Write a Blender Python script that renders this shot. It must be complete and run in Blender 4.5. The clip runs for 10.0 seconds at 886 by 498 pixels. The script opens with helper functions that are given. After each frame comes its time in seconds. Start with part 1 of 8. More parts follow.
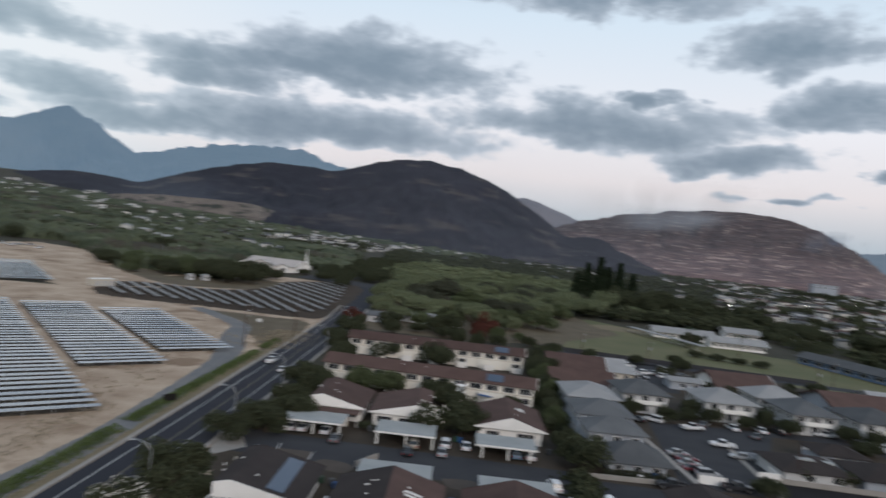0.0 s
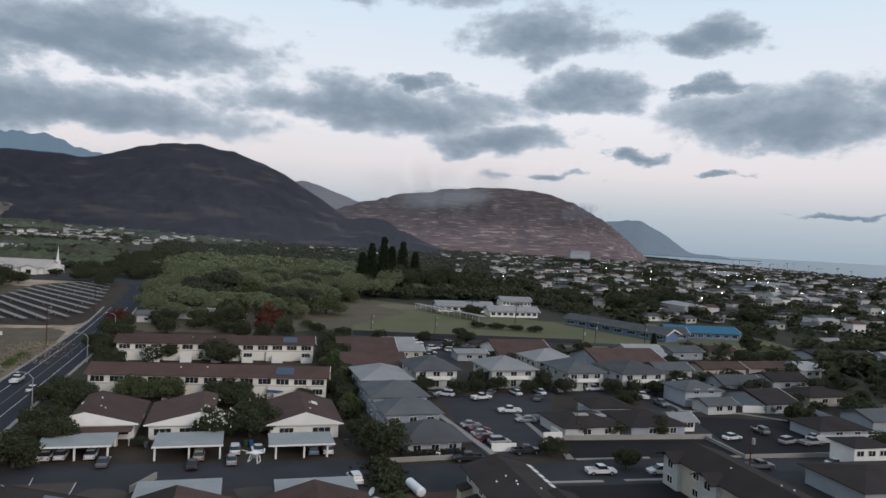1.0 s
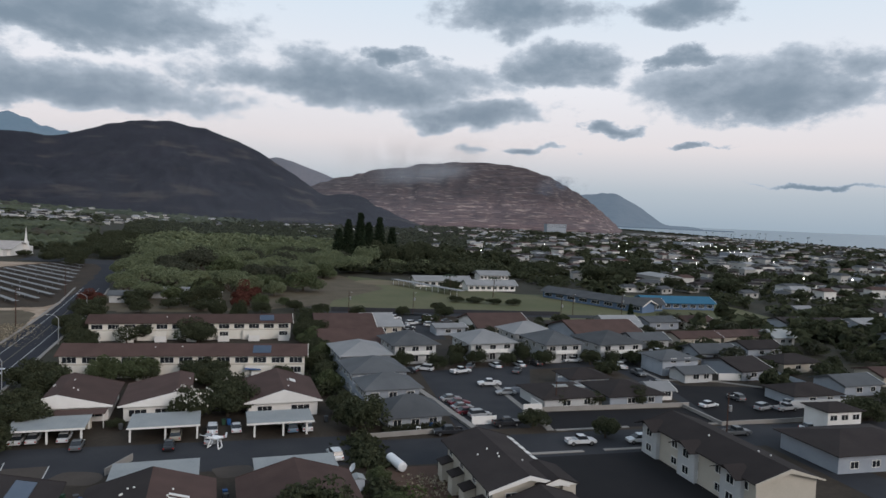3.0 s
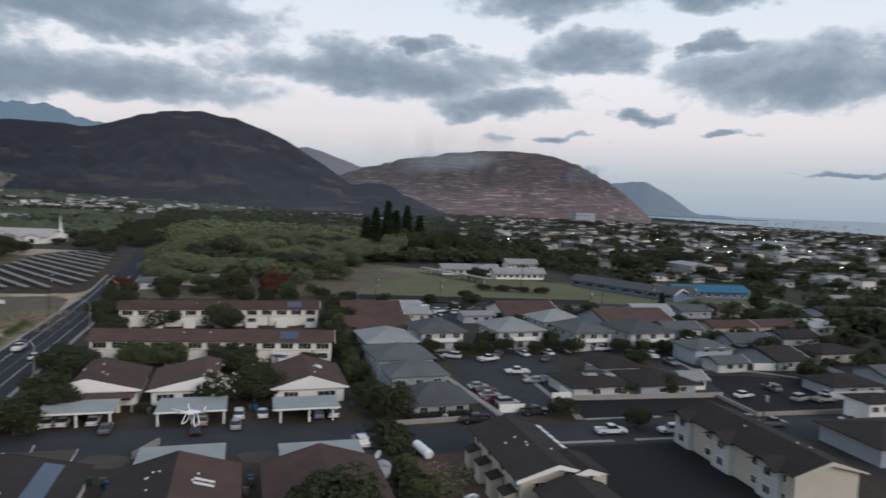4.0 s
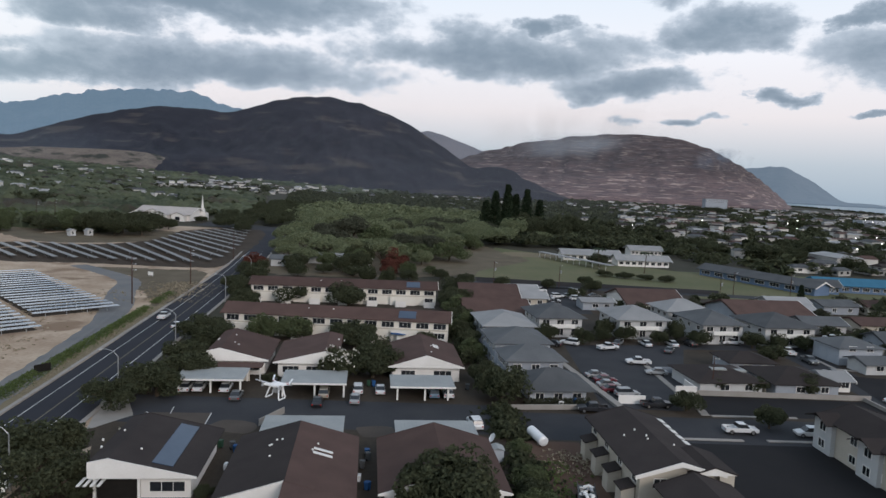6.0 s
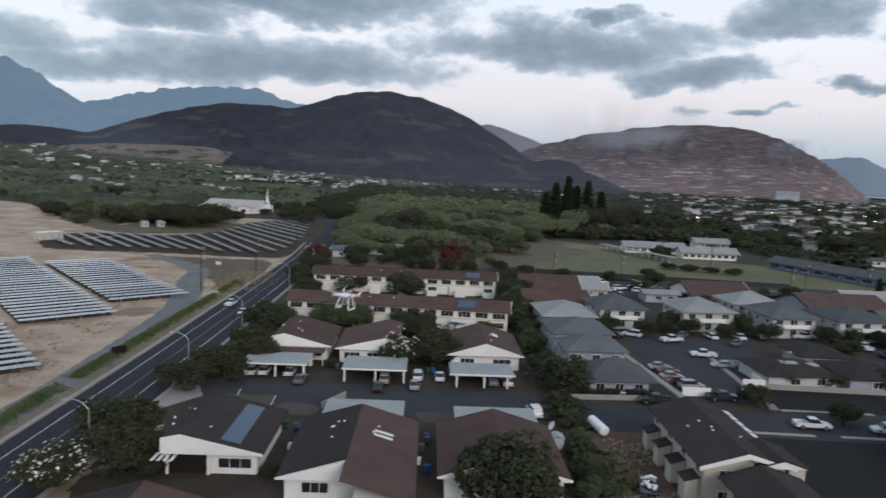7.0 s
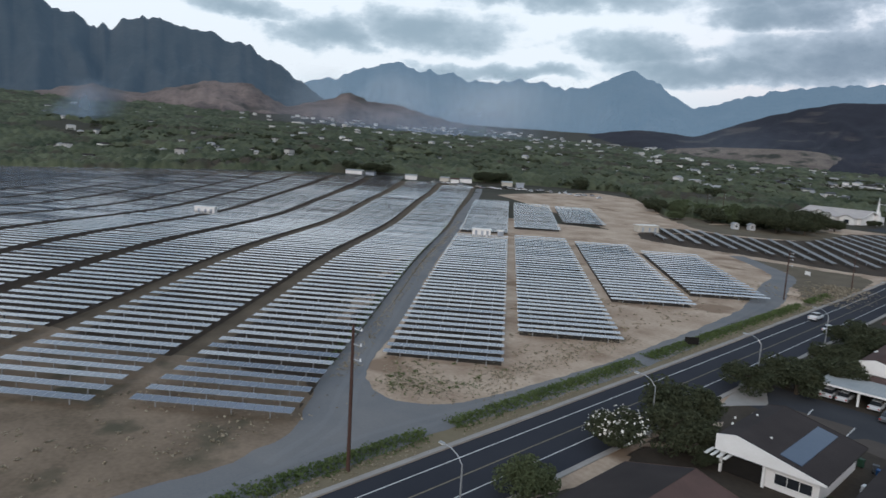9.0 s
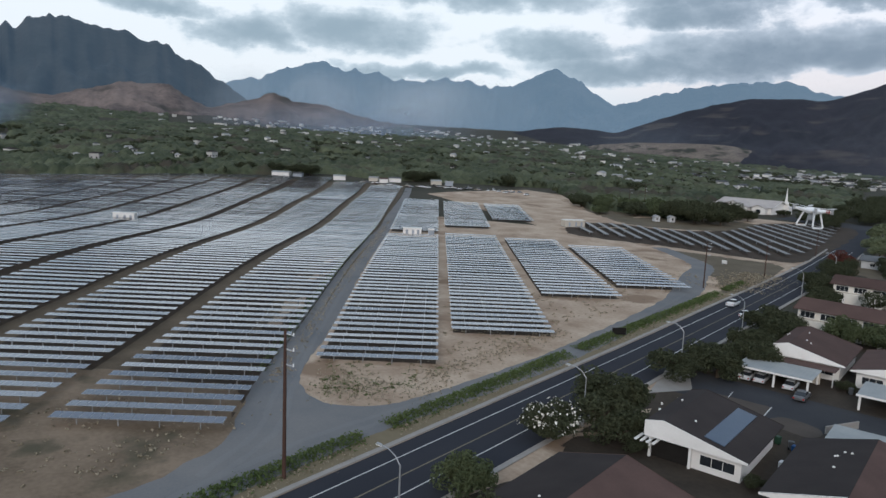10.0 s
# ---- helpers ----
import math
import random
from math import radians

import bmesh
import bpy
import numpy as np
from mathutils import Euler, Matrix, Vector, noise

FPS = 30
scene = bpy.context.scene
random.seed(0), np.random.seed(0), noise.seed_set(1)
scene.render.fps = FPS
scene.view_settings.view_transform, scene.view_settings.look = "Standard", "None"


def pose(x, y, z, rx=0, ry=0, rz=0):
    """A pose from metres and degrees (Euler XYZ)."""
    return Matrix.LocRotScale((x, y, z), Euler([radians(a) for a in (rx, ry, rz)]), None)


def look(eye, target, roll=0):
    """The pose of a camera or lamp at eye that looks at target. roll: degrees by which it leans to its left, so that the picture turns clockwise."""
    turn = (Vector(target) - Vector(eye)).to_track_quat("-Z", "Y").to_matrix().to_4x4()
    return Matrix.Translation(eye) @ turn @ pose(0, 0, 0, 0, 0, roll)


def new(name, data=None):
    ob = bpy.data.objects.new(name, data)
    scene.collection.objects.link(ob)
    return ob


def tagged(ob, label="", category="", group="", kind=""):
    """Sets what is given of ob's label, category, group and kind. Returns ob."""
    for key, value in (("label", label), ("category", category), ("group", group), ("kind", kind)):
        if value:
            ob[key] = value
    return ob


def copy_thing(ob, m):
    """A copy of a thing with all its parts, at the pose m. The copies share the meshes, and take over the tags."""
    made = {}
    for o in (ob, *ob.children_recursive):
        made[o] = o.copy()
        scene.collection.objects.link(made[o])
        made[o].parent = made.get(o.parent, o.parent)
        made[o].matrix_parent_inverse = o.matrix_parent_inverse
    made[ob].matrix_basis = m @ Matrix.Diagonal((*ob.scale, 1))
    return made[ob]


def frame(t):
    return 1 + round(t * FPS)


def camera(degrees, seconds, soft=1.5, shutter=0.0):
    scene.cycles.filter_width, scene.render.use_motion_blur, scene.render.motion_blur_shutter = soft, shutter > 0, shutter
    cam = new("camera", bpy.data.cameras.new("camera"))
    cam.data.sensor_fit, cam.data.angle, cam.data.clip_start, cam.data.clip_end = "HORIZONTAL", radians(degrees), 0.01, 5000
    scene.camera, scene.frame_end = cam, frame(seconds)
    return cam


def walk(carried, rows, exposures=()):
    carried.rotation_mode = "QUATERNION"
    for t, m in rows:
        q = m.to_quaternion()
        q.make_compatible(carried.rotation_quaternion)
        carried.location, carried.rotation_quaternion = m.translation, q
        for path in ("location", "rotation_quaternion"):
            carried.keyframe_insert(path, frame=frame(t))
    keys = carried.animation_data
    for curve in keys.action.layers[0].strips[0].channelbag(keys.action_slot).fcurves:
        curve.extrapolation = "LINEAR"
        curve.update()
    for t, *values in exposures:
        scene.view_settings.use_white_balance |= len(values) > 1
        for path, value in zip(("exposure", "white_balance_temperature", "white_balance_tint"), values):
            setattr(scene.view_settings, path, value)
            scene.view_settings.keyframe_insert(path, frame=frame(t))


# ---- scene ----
cam = camera(65.2, 10.0, shutter=0.35)
PATH = [
    (0, (0.137, -8.309, 40.542), (-0.094, -6.322, 40.504), 6.0),
    (0.5, (-0.376, -5.866, 40.848), (-0.083, -3.888, 40.808), 3.7),
    (1, (-0.408, -3.151, 40.913), (-0.017, -1.19, 40.873), 3.1),
    (1.5, (-0.135, -1.852, 40.837), (0.261, 0.107, 40.783), 2.9),
    (2, (-0.247, -1.562, 40.799), (0.179, 0.391, 40.725), 2.6),
    (2.5, (-0.216, -1.818, 40.78), (0.225, 0.131, 40.689), 2.4),
    (3.8, (0.214, -0.288, 39.826), (0.692, 1.649, 39.69), 2.3),
    (4, (0.426, 0.389, 39.681), (0.807, 2.347, 39.539), 2.2),
    (4.5, (0.869, 1.923, 39.514), (1.044, 3.91, 39.364), 2.8),
    (5, (0.881, 1.988, 39.608), (0.966, 3.978, 39.434), 2.9),
    (6.5, (0.64, 1.779, 38.861), (0.629, 3.767, 38.648), 2.3),
    (6.8, (0.659, 1.679, 38.571), (0.571, 3.665, 38.349), 2.4),
    (6.9, (0.667, 1.658, 38.418), (0.56, 3.643, 38.194), 2.4),
    (7, (0.67, 1.65, 38.219), (0.543, 3.633, 37.992), 2.3),
    (7.1, (0.65, 2.112, 37.95), (0.439, 4.088, 37.722), 2.2),
    (7.2, (0.509, 2.946, 37.547), (0.192, 4.907, 37.318), 2.4),
    (7.3, (0.005, 3.366, 37.181), (-0.5033, 5.2857, 36.947), 3.1),
    (7.4, (0.016, 3.007, 37.198), (-0.7909, 4.8203, 36.949), 3.6),
    (7.5, (-0.247, 2.884, 37.158), (-1.3147, 4.5547, 36.894), 4.0),
    (7.6, (-0.419, 3.207, 36.95), (-1.6873, 4.7283, 36.672), 4.5),
    (7.7, (-0.647, 3.361, 36.604), (-1.9879, 4.8184, 36.323), 4.6),
    (7.8, (-0.453, 3.241, 36.729), (-1.843, 4.65, 36.443), 4.6),
    (8, (0.685, 2.848, 36.962), (-0.7907, 4.1656, 36.668), 4.0),
    (8.5, (0.91, 2.69, 37.004), (-0.6343, 3.9262, 36.704), 3.7),
    (9, (1.111, 2.832, 36.916), (-0.4051, 4.1029, 36.62), 3.3),
    (9.5, (0.936, 2.774, 36.974), (-0.4661, 4.1711, 36.682), 2.7),
    (10, (1.127, 2.786, 37.005), (-0.2549, 4.2029, 36.716), 2.4),
]
walk(cam, [(t, look(eye, target, roll)) for t, eye, target, roll in PATH], exposures=[(0, -0.06, 6450, 12), (2.5, -0.1, 6450, 12), (5, 0.0, 6420, 12), (6.5, 0.06, 6380, 12), (8, 0.02, 6100, 10.5), (10, 0.04, 6200, 10.5)])

# ---- world: dusk sky with broken cloud banks ----
SKYGAIN = 1.25


def build_world():
    world = bpy.data.worlds.new("dusk_sky")
    scene.world = world
    world.use_nodes = True
    nt = world.node_tree
    nt.nodes.clear()
    L = nt.links.new

    def node(kind, **kw):
        n = nt.nodes.new(kind)
        for k, v in kw.items():
            if k == "op":
                n.operation = v
        return n

    def math_(op, a, b=None, c=None):
        n = nt.nodes.new("ShaderNodeMath")
        n.operation = op
        for i, v in enumerate((a, b, c)):
            if v is None:
                continue
            if isinstance(v, (int, float)):
                n.inputs[i].default_value = v
            else:
                L(v, n.inputs[i])
        return n.outputs[0]

    tc = nt.nodes.new("ShaderNodeTexCoord")
    sep = nt.nodes.new("ShaderNodeSeparateXYZ")
    L(tc.outputs["Generated"], sep.inputs[0])
    X, Y, Z = sep.outputs
    az = math_("MULTIPLY", math_("ARCTAN2", X, Y), 57.2958)
    el = math_("MULTIPLY", math_("ARCSINE", Z), 57.2958)
    comb = nt.nodes.new("ShaderNodeCombineXYZ")
    L(az, comb.inputs[0])
    L(math_("MULTIPLY", el, 1.7), comb.inputs[1])

    def noise_(scale, detail, rough):
        n = nt.nodes.new("ShaderNodeTexNoise")
        n.inputs["Scale"].default_value = scale
        n.inputs["Detail"].default_value = detail
        n.inputs["Roughness"].default_value = rough
        L(comb.outputs[0], n.inputs["Vector"])
        return n
    big = noise_(0.16, 6, 0.6)
    fine = noise_(0.30, 8, 0.55)
    wob = nt.nodes.new("ShaderNodeSeparateColor")
    L(big.outputs["Color"], wob.inputs[0])
    azw = math_("ADD", az, math_("MULTIPLY", math_("SUBTRACT", wob.outputs[0], 0.5), 13.0))
    elw = math_("ADD", el, math_("MULTIPLY", math_("SUBTRACT", wob.outputs[1], 0.5), 4.4))
    # cloud banks: azimuth, elevation, half width, half height, in degrees
    banks = [(-14, 13.2, 12.5, 3.1), (-17, 7.8, 15, 2.5), (4.7, 9.9, 14, 2.7), (15.4, 7.7, 7, 1.6), (22, 11.6, 6.5, 2.1),
             (38, 9.7, 11, 3.0), (19, 16, 7.5, 2.6), (31.4, 15.7, 4.6, 2.0), (26.3, 7.4, 2.5, 0.9), (8.9, 12.4, 3, 0.9),
             (32.7, 5.8, 2.6, 0.4), (41.7, 3.2, 5, 0.35), (-20, 12, 15, 1.8), (-29, 6.6, 11, 1.9), (19.2, 5.0, 3.6, 0.5), (30.6, 11.9, 2.2, 0.9)]
    banks2 = [(-25.4, 10.6, 7, 1.7), (-36, 7.9, 6.5, 2.0), (-22, 7.2, 11, 1.9), (-52, 8.6, 8, 2.4), (-60, 8, 6, 2.2),
              (-68, 9.5, 5, 1.4), (-42, 12, 10, 2.2), (-75, 13, 9, 3), (55, 12, 9, 3), (5, 20, 14, 2.6), (-28, 18, 9, 2.0), (-46, 5.6, 9, 1.0), (-64, 24, 38, 5.0), (-95, 24, 16, 5)]
    field = None
    for a, e, wa, we in banks + banks2:
        da = math_("MULTIPLY", math_("SUBTRACT", azw, a), 1.0 / wa)
        de = math_("MULTIPLY", math_("SUBTRACT", elw, e), 1.0 / we)
        de = math_("MAXIMUM", de, math_("MULTIPLY", de, -1.35))  # flatter beneath than above
        r = math_("ADD", math_("MULTIPLY", da, da), math_("MULTIPLY", de, de))
        f = math_("SUBTRACT", 1.0, r)
        field = f if field is None else math_("MAXIMUM", field, f)
    # the part of the sky overhead and behind goes on with the same broken cover
    high = math_("MULTIPLY", math_("SUBTRACT", el, 17.0), 0.06)
    cover = math_("SUBTRACT", math_("MULTIPLY", big.outputs["Fac"], 3.2), 1.45)
    field = math_("MAXIMUM", field, math_("ADD", math_("MINIMUM", high, 0.25), math_("SUBTRACT", cover, 0.95)))
    veil = math_("MULTIPLY", math_("SUBTRACT", -22.0, az), 0.045)
    veil = math_("MINIMUM", math_("MAXIMUM", veil, 0.0), 0.75)
    lowdown = math_("MINIMUM", math_("MAXIMUM", math_("MULTIPLY", math_("SUBTRACT", 23.0, el), 0.16), 0.0), 1.0)
    veil = math_("MULTIPLY", veil, lowdown)  # the pale veil lies low over the valley
    body = field
    field = math_("ADD", field, math_("MULTIPLY", math_("SUBTRACT", fine.outputs["Fac"], 0.5), 1.9))
    crisp = noise_(1.0, 6, 0.55)
    field = math_("ADD", field, math_("MULTIPLY", math_("SUBTRACT", crisp.outputs["Fac"], 0.5), 0.30))
    ramp = nt.nodes.new("ShaderNodeMapRange")
    ramp.interpolation_type = "SMOOTHSTEP"
    ramp.inputs["From Min"].default_value = -0.14
    ramp.inputs["From Max"].default_value = 0.50
    L(field, ramp.inputs["Value"])
    mask = ramp.outputs[0]
    # clear sky
    sky = nt.nodes.new("ShaderNodeTexSky")
    sky.sky_type = "NISHITA"
    sky.sun_disc = False
    sky.sun_elevation = radians(25)
    sky.sun_rotation = radians(150)
    sky.dust_density = 2.0
    grad = nt.nodes.new("ShaderNodeValToRGB")
    L(math_("MULTIPLY", math_("ADD", el, 10.0), 0.01), grad.inputs[0])
    cr = grad.color_ramp
    stops = [(0.0, (0.30, 0.33, 0.36)), (0.097, (0.33, 0.41, 0.48)), (0.122, (0.44, 0.50, 0.55)), (0.155, (0.72, 0.685, 0.69)), (0.20, (0.77, 0.78, 0.81)), (0.28, (0.62, 0.735, 0.825)), (0.33, (0.47, 0.575, 0.675)), (0.42, (0.41, 0.50, 0.60)), (0.6, (0.36, 0.44, 0.53))]
    while len(cr.elements) < len(stops):
        cr.elements.new(0.5)
    for elem, (p, c) in zip(cr.elements, stops):
        elem.position = p
        elem.color = (*c, 1)

    def mix(fac, a, b, blend="MIX"):
        n = nt.nodes.new("ShaderNodeMix")
        n.data_type = "RGBA"
        n.blend_type = blend
        for s, v in ((n.inputs[0], fac), (n.inputs[6], a), (n.inputs[7], b)):
            if isinstance(v, (int, float)):
                s.default_value = v
            elif isinstance(v, tuple):
                s.default_value = (*v, 1)
            else:
                L(v, s)
        return n.outputs[2]
    dim = mix(1.0, sky.outputs[0], (0.03, 0.03, 0.03), "MULTIPLY")
    clear = mix(0.10, grad.outputs[0], dim)
    dense = nt.nodes.new("ShaderNodeMapRange")
    dense.interpolation_type = "SMOOTHSTEP"
    dense.inputs["From Min"].default_value = 0.0
    dense.inputs["From Max"].default_value = 1.15
    L(math_("ADD", math_("MULTIPLY", body, 0.45), math_("MULTIPLY", field, 0.55)), dense.inputs["Value"])
    cloud = mix(dense.outputs[0], (0.41, 0.475, 0.545), (0.145, 0.205, 0.265))
    pale = mix(dense.outputs[0], (0.50, 0.58, 0.63), (0.225, 0.305, 0.36))
    cloud = mix(math_("MINIMUM", math_("MULTIPLY", veil, 1.35), 1.0), cloud, pale)
    greyed = mix(veil, clear, (0.68, 0.74, 0.76))
    final = mix(math_("MULTIPLY", mask, 0.92), greyed, cloud)
    bg = nt.nodes.new("ShaderNodeBackground")
    bg.inputs[1].default_value = SKYGAIN
    L(final, bg.inputs[0])
    out = nt.nodes.new("ShaderNodeOutputWorld")
    L(bg.outputs[0], out.inputs[0])


build_world()
sun_data = bpy.data.lights.new("sun", "SUN")
sun_data.energy = 1.45
sun_data.angle = radians(25)
sun_data.color = (1.0, 0.90, 0.82)
sun = new("sun", sun_data)
sun.matrix_world = look((95, -165, 190), (0, 0, 100))


# ---- materials ----
def material(name, a, b=None, third=None, rough=0.8, scale=1.0, fine=8.0, bump=0.2, metal=0.0, island=0.0, objvar=0.0, spec=0.1, grow=0.35, stretch=(1, 1, 1), thin=0.0, streak=2.5):
    """Two-tone surface with coarse and fine variation and fine relief; scale is in patches a metre."""
    b = b or tuple(c * 0.72 for c in a)
    m = bpy.data.materials.new(name)
    m.use_nodes = True
    nt = m.node_tree
    L = nt.links.new
    p = nt.nodes["Principled BSDF"]
    geo = nt.nodes.new("ShaderNodeNewGeometry")
    mp = nt.nodes.new("ShaderNodeMapping")
    mp.inputs["Scale"].default_value = stretch
    L(geo.outputs["Position"], mp.inputs["Vector"])
    n1 = nt.nodes.new("ShaderNodeTexNoise")
    n1.inputs["Scale"].default_value = scale
    n1.inputs["Detail"].default_value = 5
    n2 = nt.nodes.new("ShaderNodeTexNoise")
    n2.inputs["Scale"].default_value = scale * fine
    n2.inputs["Detail"].default_value = 4
    for n in (n1, n2):
        L(mp.outputs[0], n.inputs["Vector"])
    add = nt.nodes.new("ShaderNodeMath")
    add.operation = "ADD"
    L(n1.outputs["Fac"], add.inputs[0])
    mul = nt.nodes.new("ShaderNodeMath")
    mul.operation = "MULTIPLY_ADD"
    mul.inputs[1].default_value = 0.5
    L(n2.outputs["Fac"], mul.inputs[0])
    mul.inputs[2].default_value = -0.25
    L(mul.outputs[0], add.inputs[1])
    mr = nt.nodes.new("ShaderNodeMapRange")
    mr.inputs["From Min"].default_value = 0.5 - grow
    mr.inputs["From Max"].default_value = 0.5 + grow
    L(add.outputs[0], mr.inputs["Value"])
    mx = nt.nodes.new("ShaderNodeMix")
    mx.data_type = "RGBA"
    mx.inputs[6].default_value = (*a, 1)
    mx.inputs[7].default_value = (*b, 1)
    L(mr.outputs[0], mx.inputs[0])
    col = mx.outputs[2]
    if third:
        n3 = nt.nodes.new("ShaderNodeTexNoise")
        n3.inputs["Scale"].default_value = scale * 0.8
        n3.inputs["Detail"].default_value = 8
        mp3 = nt.nodes.new("ShaderNodeMapping")
        mp3.inputs["Scale"].default_value = (1, 1, streak)
        mp3.inputs["Location"].default_value = (900, 200, 0)
        L(geo.outputs["Position"], mp3.inputs["Vector"])
        L(mp3.outputs[0], n3.inputs["Vector"])
        mr3 = nt.nodes.new("ShaderNodeMapRange")
        mr3.inputs["From Min"].default_value = 0.56
        mr3.inputs["From Max"].default_value = 0.66
        L(n3.outputs["Fac"], mr3.inputs["Value"])
        mx3 = nt.nodes.new("ShaderNodeMix")
        mx3.data_type = "RGBA"
        L(col, mx3.inputs[6])
        mx3.inputs[7].default_value = (*third, 1)
        L(mr3.outputs[0], mx3.inputs[0])
        col = mx3.outputs[2]
    for amount, kind in ((island, "Random Per Island"), (objvar, "Random")):
        if amount:
            hsv = nt.nodes.new("ShaderNodeHueSaturation")
            src = geo if kind == "Random Per Island" else nt.nodes.new("ShaderNodeObjectInfo")
            v = nt.nodes.new("ShaderNodeMapRange")
            v.inputs["To Min"].default_value = 1 - amount
            v.inputs["To Max"].default_value = 1 + amount
            L(src.outputs[kind], v.inputs["Value"])
            L(v.outputs[0], hsv.inputs["Value"])
            L(col, hsv.inputs["Color"])
            col = hsv.outputs[0]
    L(col, p.inputs["Base Color"])
    p.inputs["Roughness"].default_value = rough
    p.inputs["Metallic"].default_value = metal
    p.inputs["Specular IOR Level"].default_value = spec
    if bump:
        bp = nt.nodes.new("ShaderNodeBump")
        bp.inputs["Strength"].default_value = bump
        bp.inputs["Distance"].default_value = 0.15 / max(scale * fine, 0.02) * 0.6
        L(n2.outputs["Fac"], bp.inputs["Height"])
        L(bp.outputs[0], p.inputs["Normal"])
    if thin:
        # leaves let part of the light through
        tr = nt.nodes.new("ShaderNodeBsdfTranslucent")
        L(col, tr.inputs["Color"])
        ms = nt.nodes.new("ShaderNodeMixShader")
        ms.inputs[0].default_value = thin
        L(p.outputs[0], ms.inputs[1])
        L(tr.outputs[0], ms.inputs[2])
        L(ms.outputs[0], nt.nodes["Material Output"].inputs["Surface"])
    return m


M = {}
M["scrub"] = material("scrub_ground", (0.030, 0.032, 0.022), (0.062, 0.054, 0.040), scale=0.05, fine=14, bump=0.4)
M["dry"] = material("dry_soil", (0.26, 0.185, 0.130), (0.50, 0.40, 0.305), third=(0.23, 0.162, 0.112), scale=0.09, fine=14, bump=0.8, grow=0.27)
M["lane_soil"] = material("brown_lane_soil", (0.070, 0.055, 0.038), (0.135, 0.105, 0.074), scale=0.15, fine=12, bump=0.4)
M["gravel_pale"] = material("driven_gravel", (0.140, 0.147, 0.156), (0.20, 0.198, 0.194), scale=0.12, fine=30, bump=0.2)
M["canopy"] = material("far_canopy", (0.030, 0.041, 0.025), (0.128, 0.143, 0.088), third=(0.066, 0.058, 0.044), scale=0.02, fine=9, bump=1.0, grow=0.26, thin=0.15)
M["front_soil"] = material("brown_soil", (0.13, 0.098, 0.068), (0.225, 0.17, 0.122), third=(0.085, 0.075, 0.05), scale=0.12, fine=14, bump=0.8, grow=0.2)
M["dark_weeds"] = material("weedy_soil", (0.085, 0.070, 0.046), (0.15, 0.122, 0.088), scale=0.12, fine=14, bump=0.4)
# soil of the second field; also the painted shade beneath the solar tables
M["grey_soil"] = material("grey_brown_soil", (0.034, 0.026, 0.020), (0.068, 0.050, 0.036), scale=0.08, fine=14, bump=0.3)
M["yard"] = material("yard_soil", (0.032, 0.027, 0.022), (0.075, 0.060, 0.046), scale=0.12, fine=12, bump=0.4)
M["gravel"] = material("gravel", (0.125, 0.132, 0.142), (0.195, 0.190, 0.184), scale=0.12, fine=30, bump=0.3)
M["asphalt"] = material("asphalt", (0.026, 0.028, 0.036), (0.036, 0.038, 0.046), scale=0.12, fine=30, bump=0.2, rough=0.85)
M["asphalt_new"] = material("fresh_asphalt", (0.016, 0.016, 0.018), (0.024, 0.023, 0.024), scale=0.15, fine=30, bump=0.2, rough=0.85)
M["asphalt_old"] = material("worn_asphalt", (0.034, 0.036, 0.042), (0.055, 0.056, 0.060), scale=0.15, fine=20, bump=0.2, rough=0.85)
M["concrete"] = material("concrete", (0.24, 0.225, 0.205), (0.33, 0.31, 0.29), scale=0.4, fine=12, bump=0.2)
M["paintline"] = material("road_paint", (0.42, 0.42, 0.41), (0.62, 0.62, 0.60), scale=0.8, fine=8, bump=0.05)
M["worn_line"] = material("worn_yellow_paint", (0.13, 0.115, 0.09), (0.19, 0.165, 0.12), scale=0.5, fine=8, bump=0.05)
M["grass"] = material("sports_grass", (0.085, 0.10, 0.050), (0.155, 0.142, 0.082), scale=0.04, fine=18, bump=0.3)
M["drygrass"] = material("dry_grass", (0.15, 0.125, 0.08), (0.2, 0.165, 0.11), scale=0.05, fine=18, bump=0.3)
M["white"] = material("white_paint", (0.64, 0.62, 0.59), (0.77, 0.755, 0.73), scale=0.35, fine=14, bump=0.05, rough=0.6, objvar=0.06)
M["cream"] = material("cream_wall", (0.63, 0.60, 0.54), (0.73, 0.70, 0.63), scale=0.35, fine=10, bump=0.08, rough=0.75)
M["greywall"] = material("grey_wall", (0.27, 0.30, 0.34), (0.36, 0.39, 0.43), scale=0.35, fine=10, bump=0.08, rough=0.75, objvar=0.15)
M["tanwall"] = material("tan_wall", (0.42, 0.385, 0.325), (0.50, 0.46, 0.395), scale=0.35, fine=10, bump=0.08, rough=0.75)
M["bluewall"] = material("blue_wall", (0.10, 0.15, 0.24), (0.14, 0.20, 0.30), scale=0.35, fine=10, bump=0.08)
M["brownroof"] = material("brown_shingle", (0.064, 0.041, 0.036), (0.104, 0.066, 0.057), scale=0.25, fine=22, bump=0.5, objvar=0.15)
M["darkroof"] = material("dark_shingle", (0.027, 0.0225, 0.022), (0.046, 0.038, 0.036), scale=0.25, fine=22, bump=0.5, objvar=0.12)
M["greyroof"] = material("grey_shingle", (0.075, 0.08, 0.086), (0.115, 0.12, 0.125), scale=0.25, fine=22, bump=0.5, objvar=0.2)
M["lightroof"] = material("pale_roof", (0.23, 0.235, 0.24), (0.32, 0.32, 0.32), scale=0.25, fine=16, bump=0.3, objvar=0.12)
M["blueroof"] = material("blue_roof", (0.032, 0.115, 0.19), (0.05, 0.16, 0.25), scale=0.25, fine=16, bump=0.3)
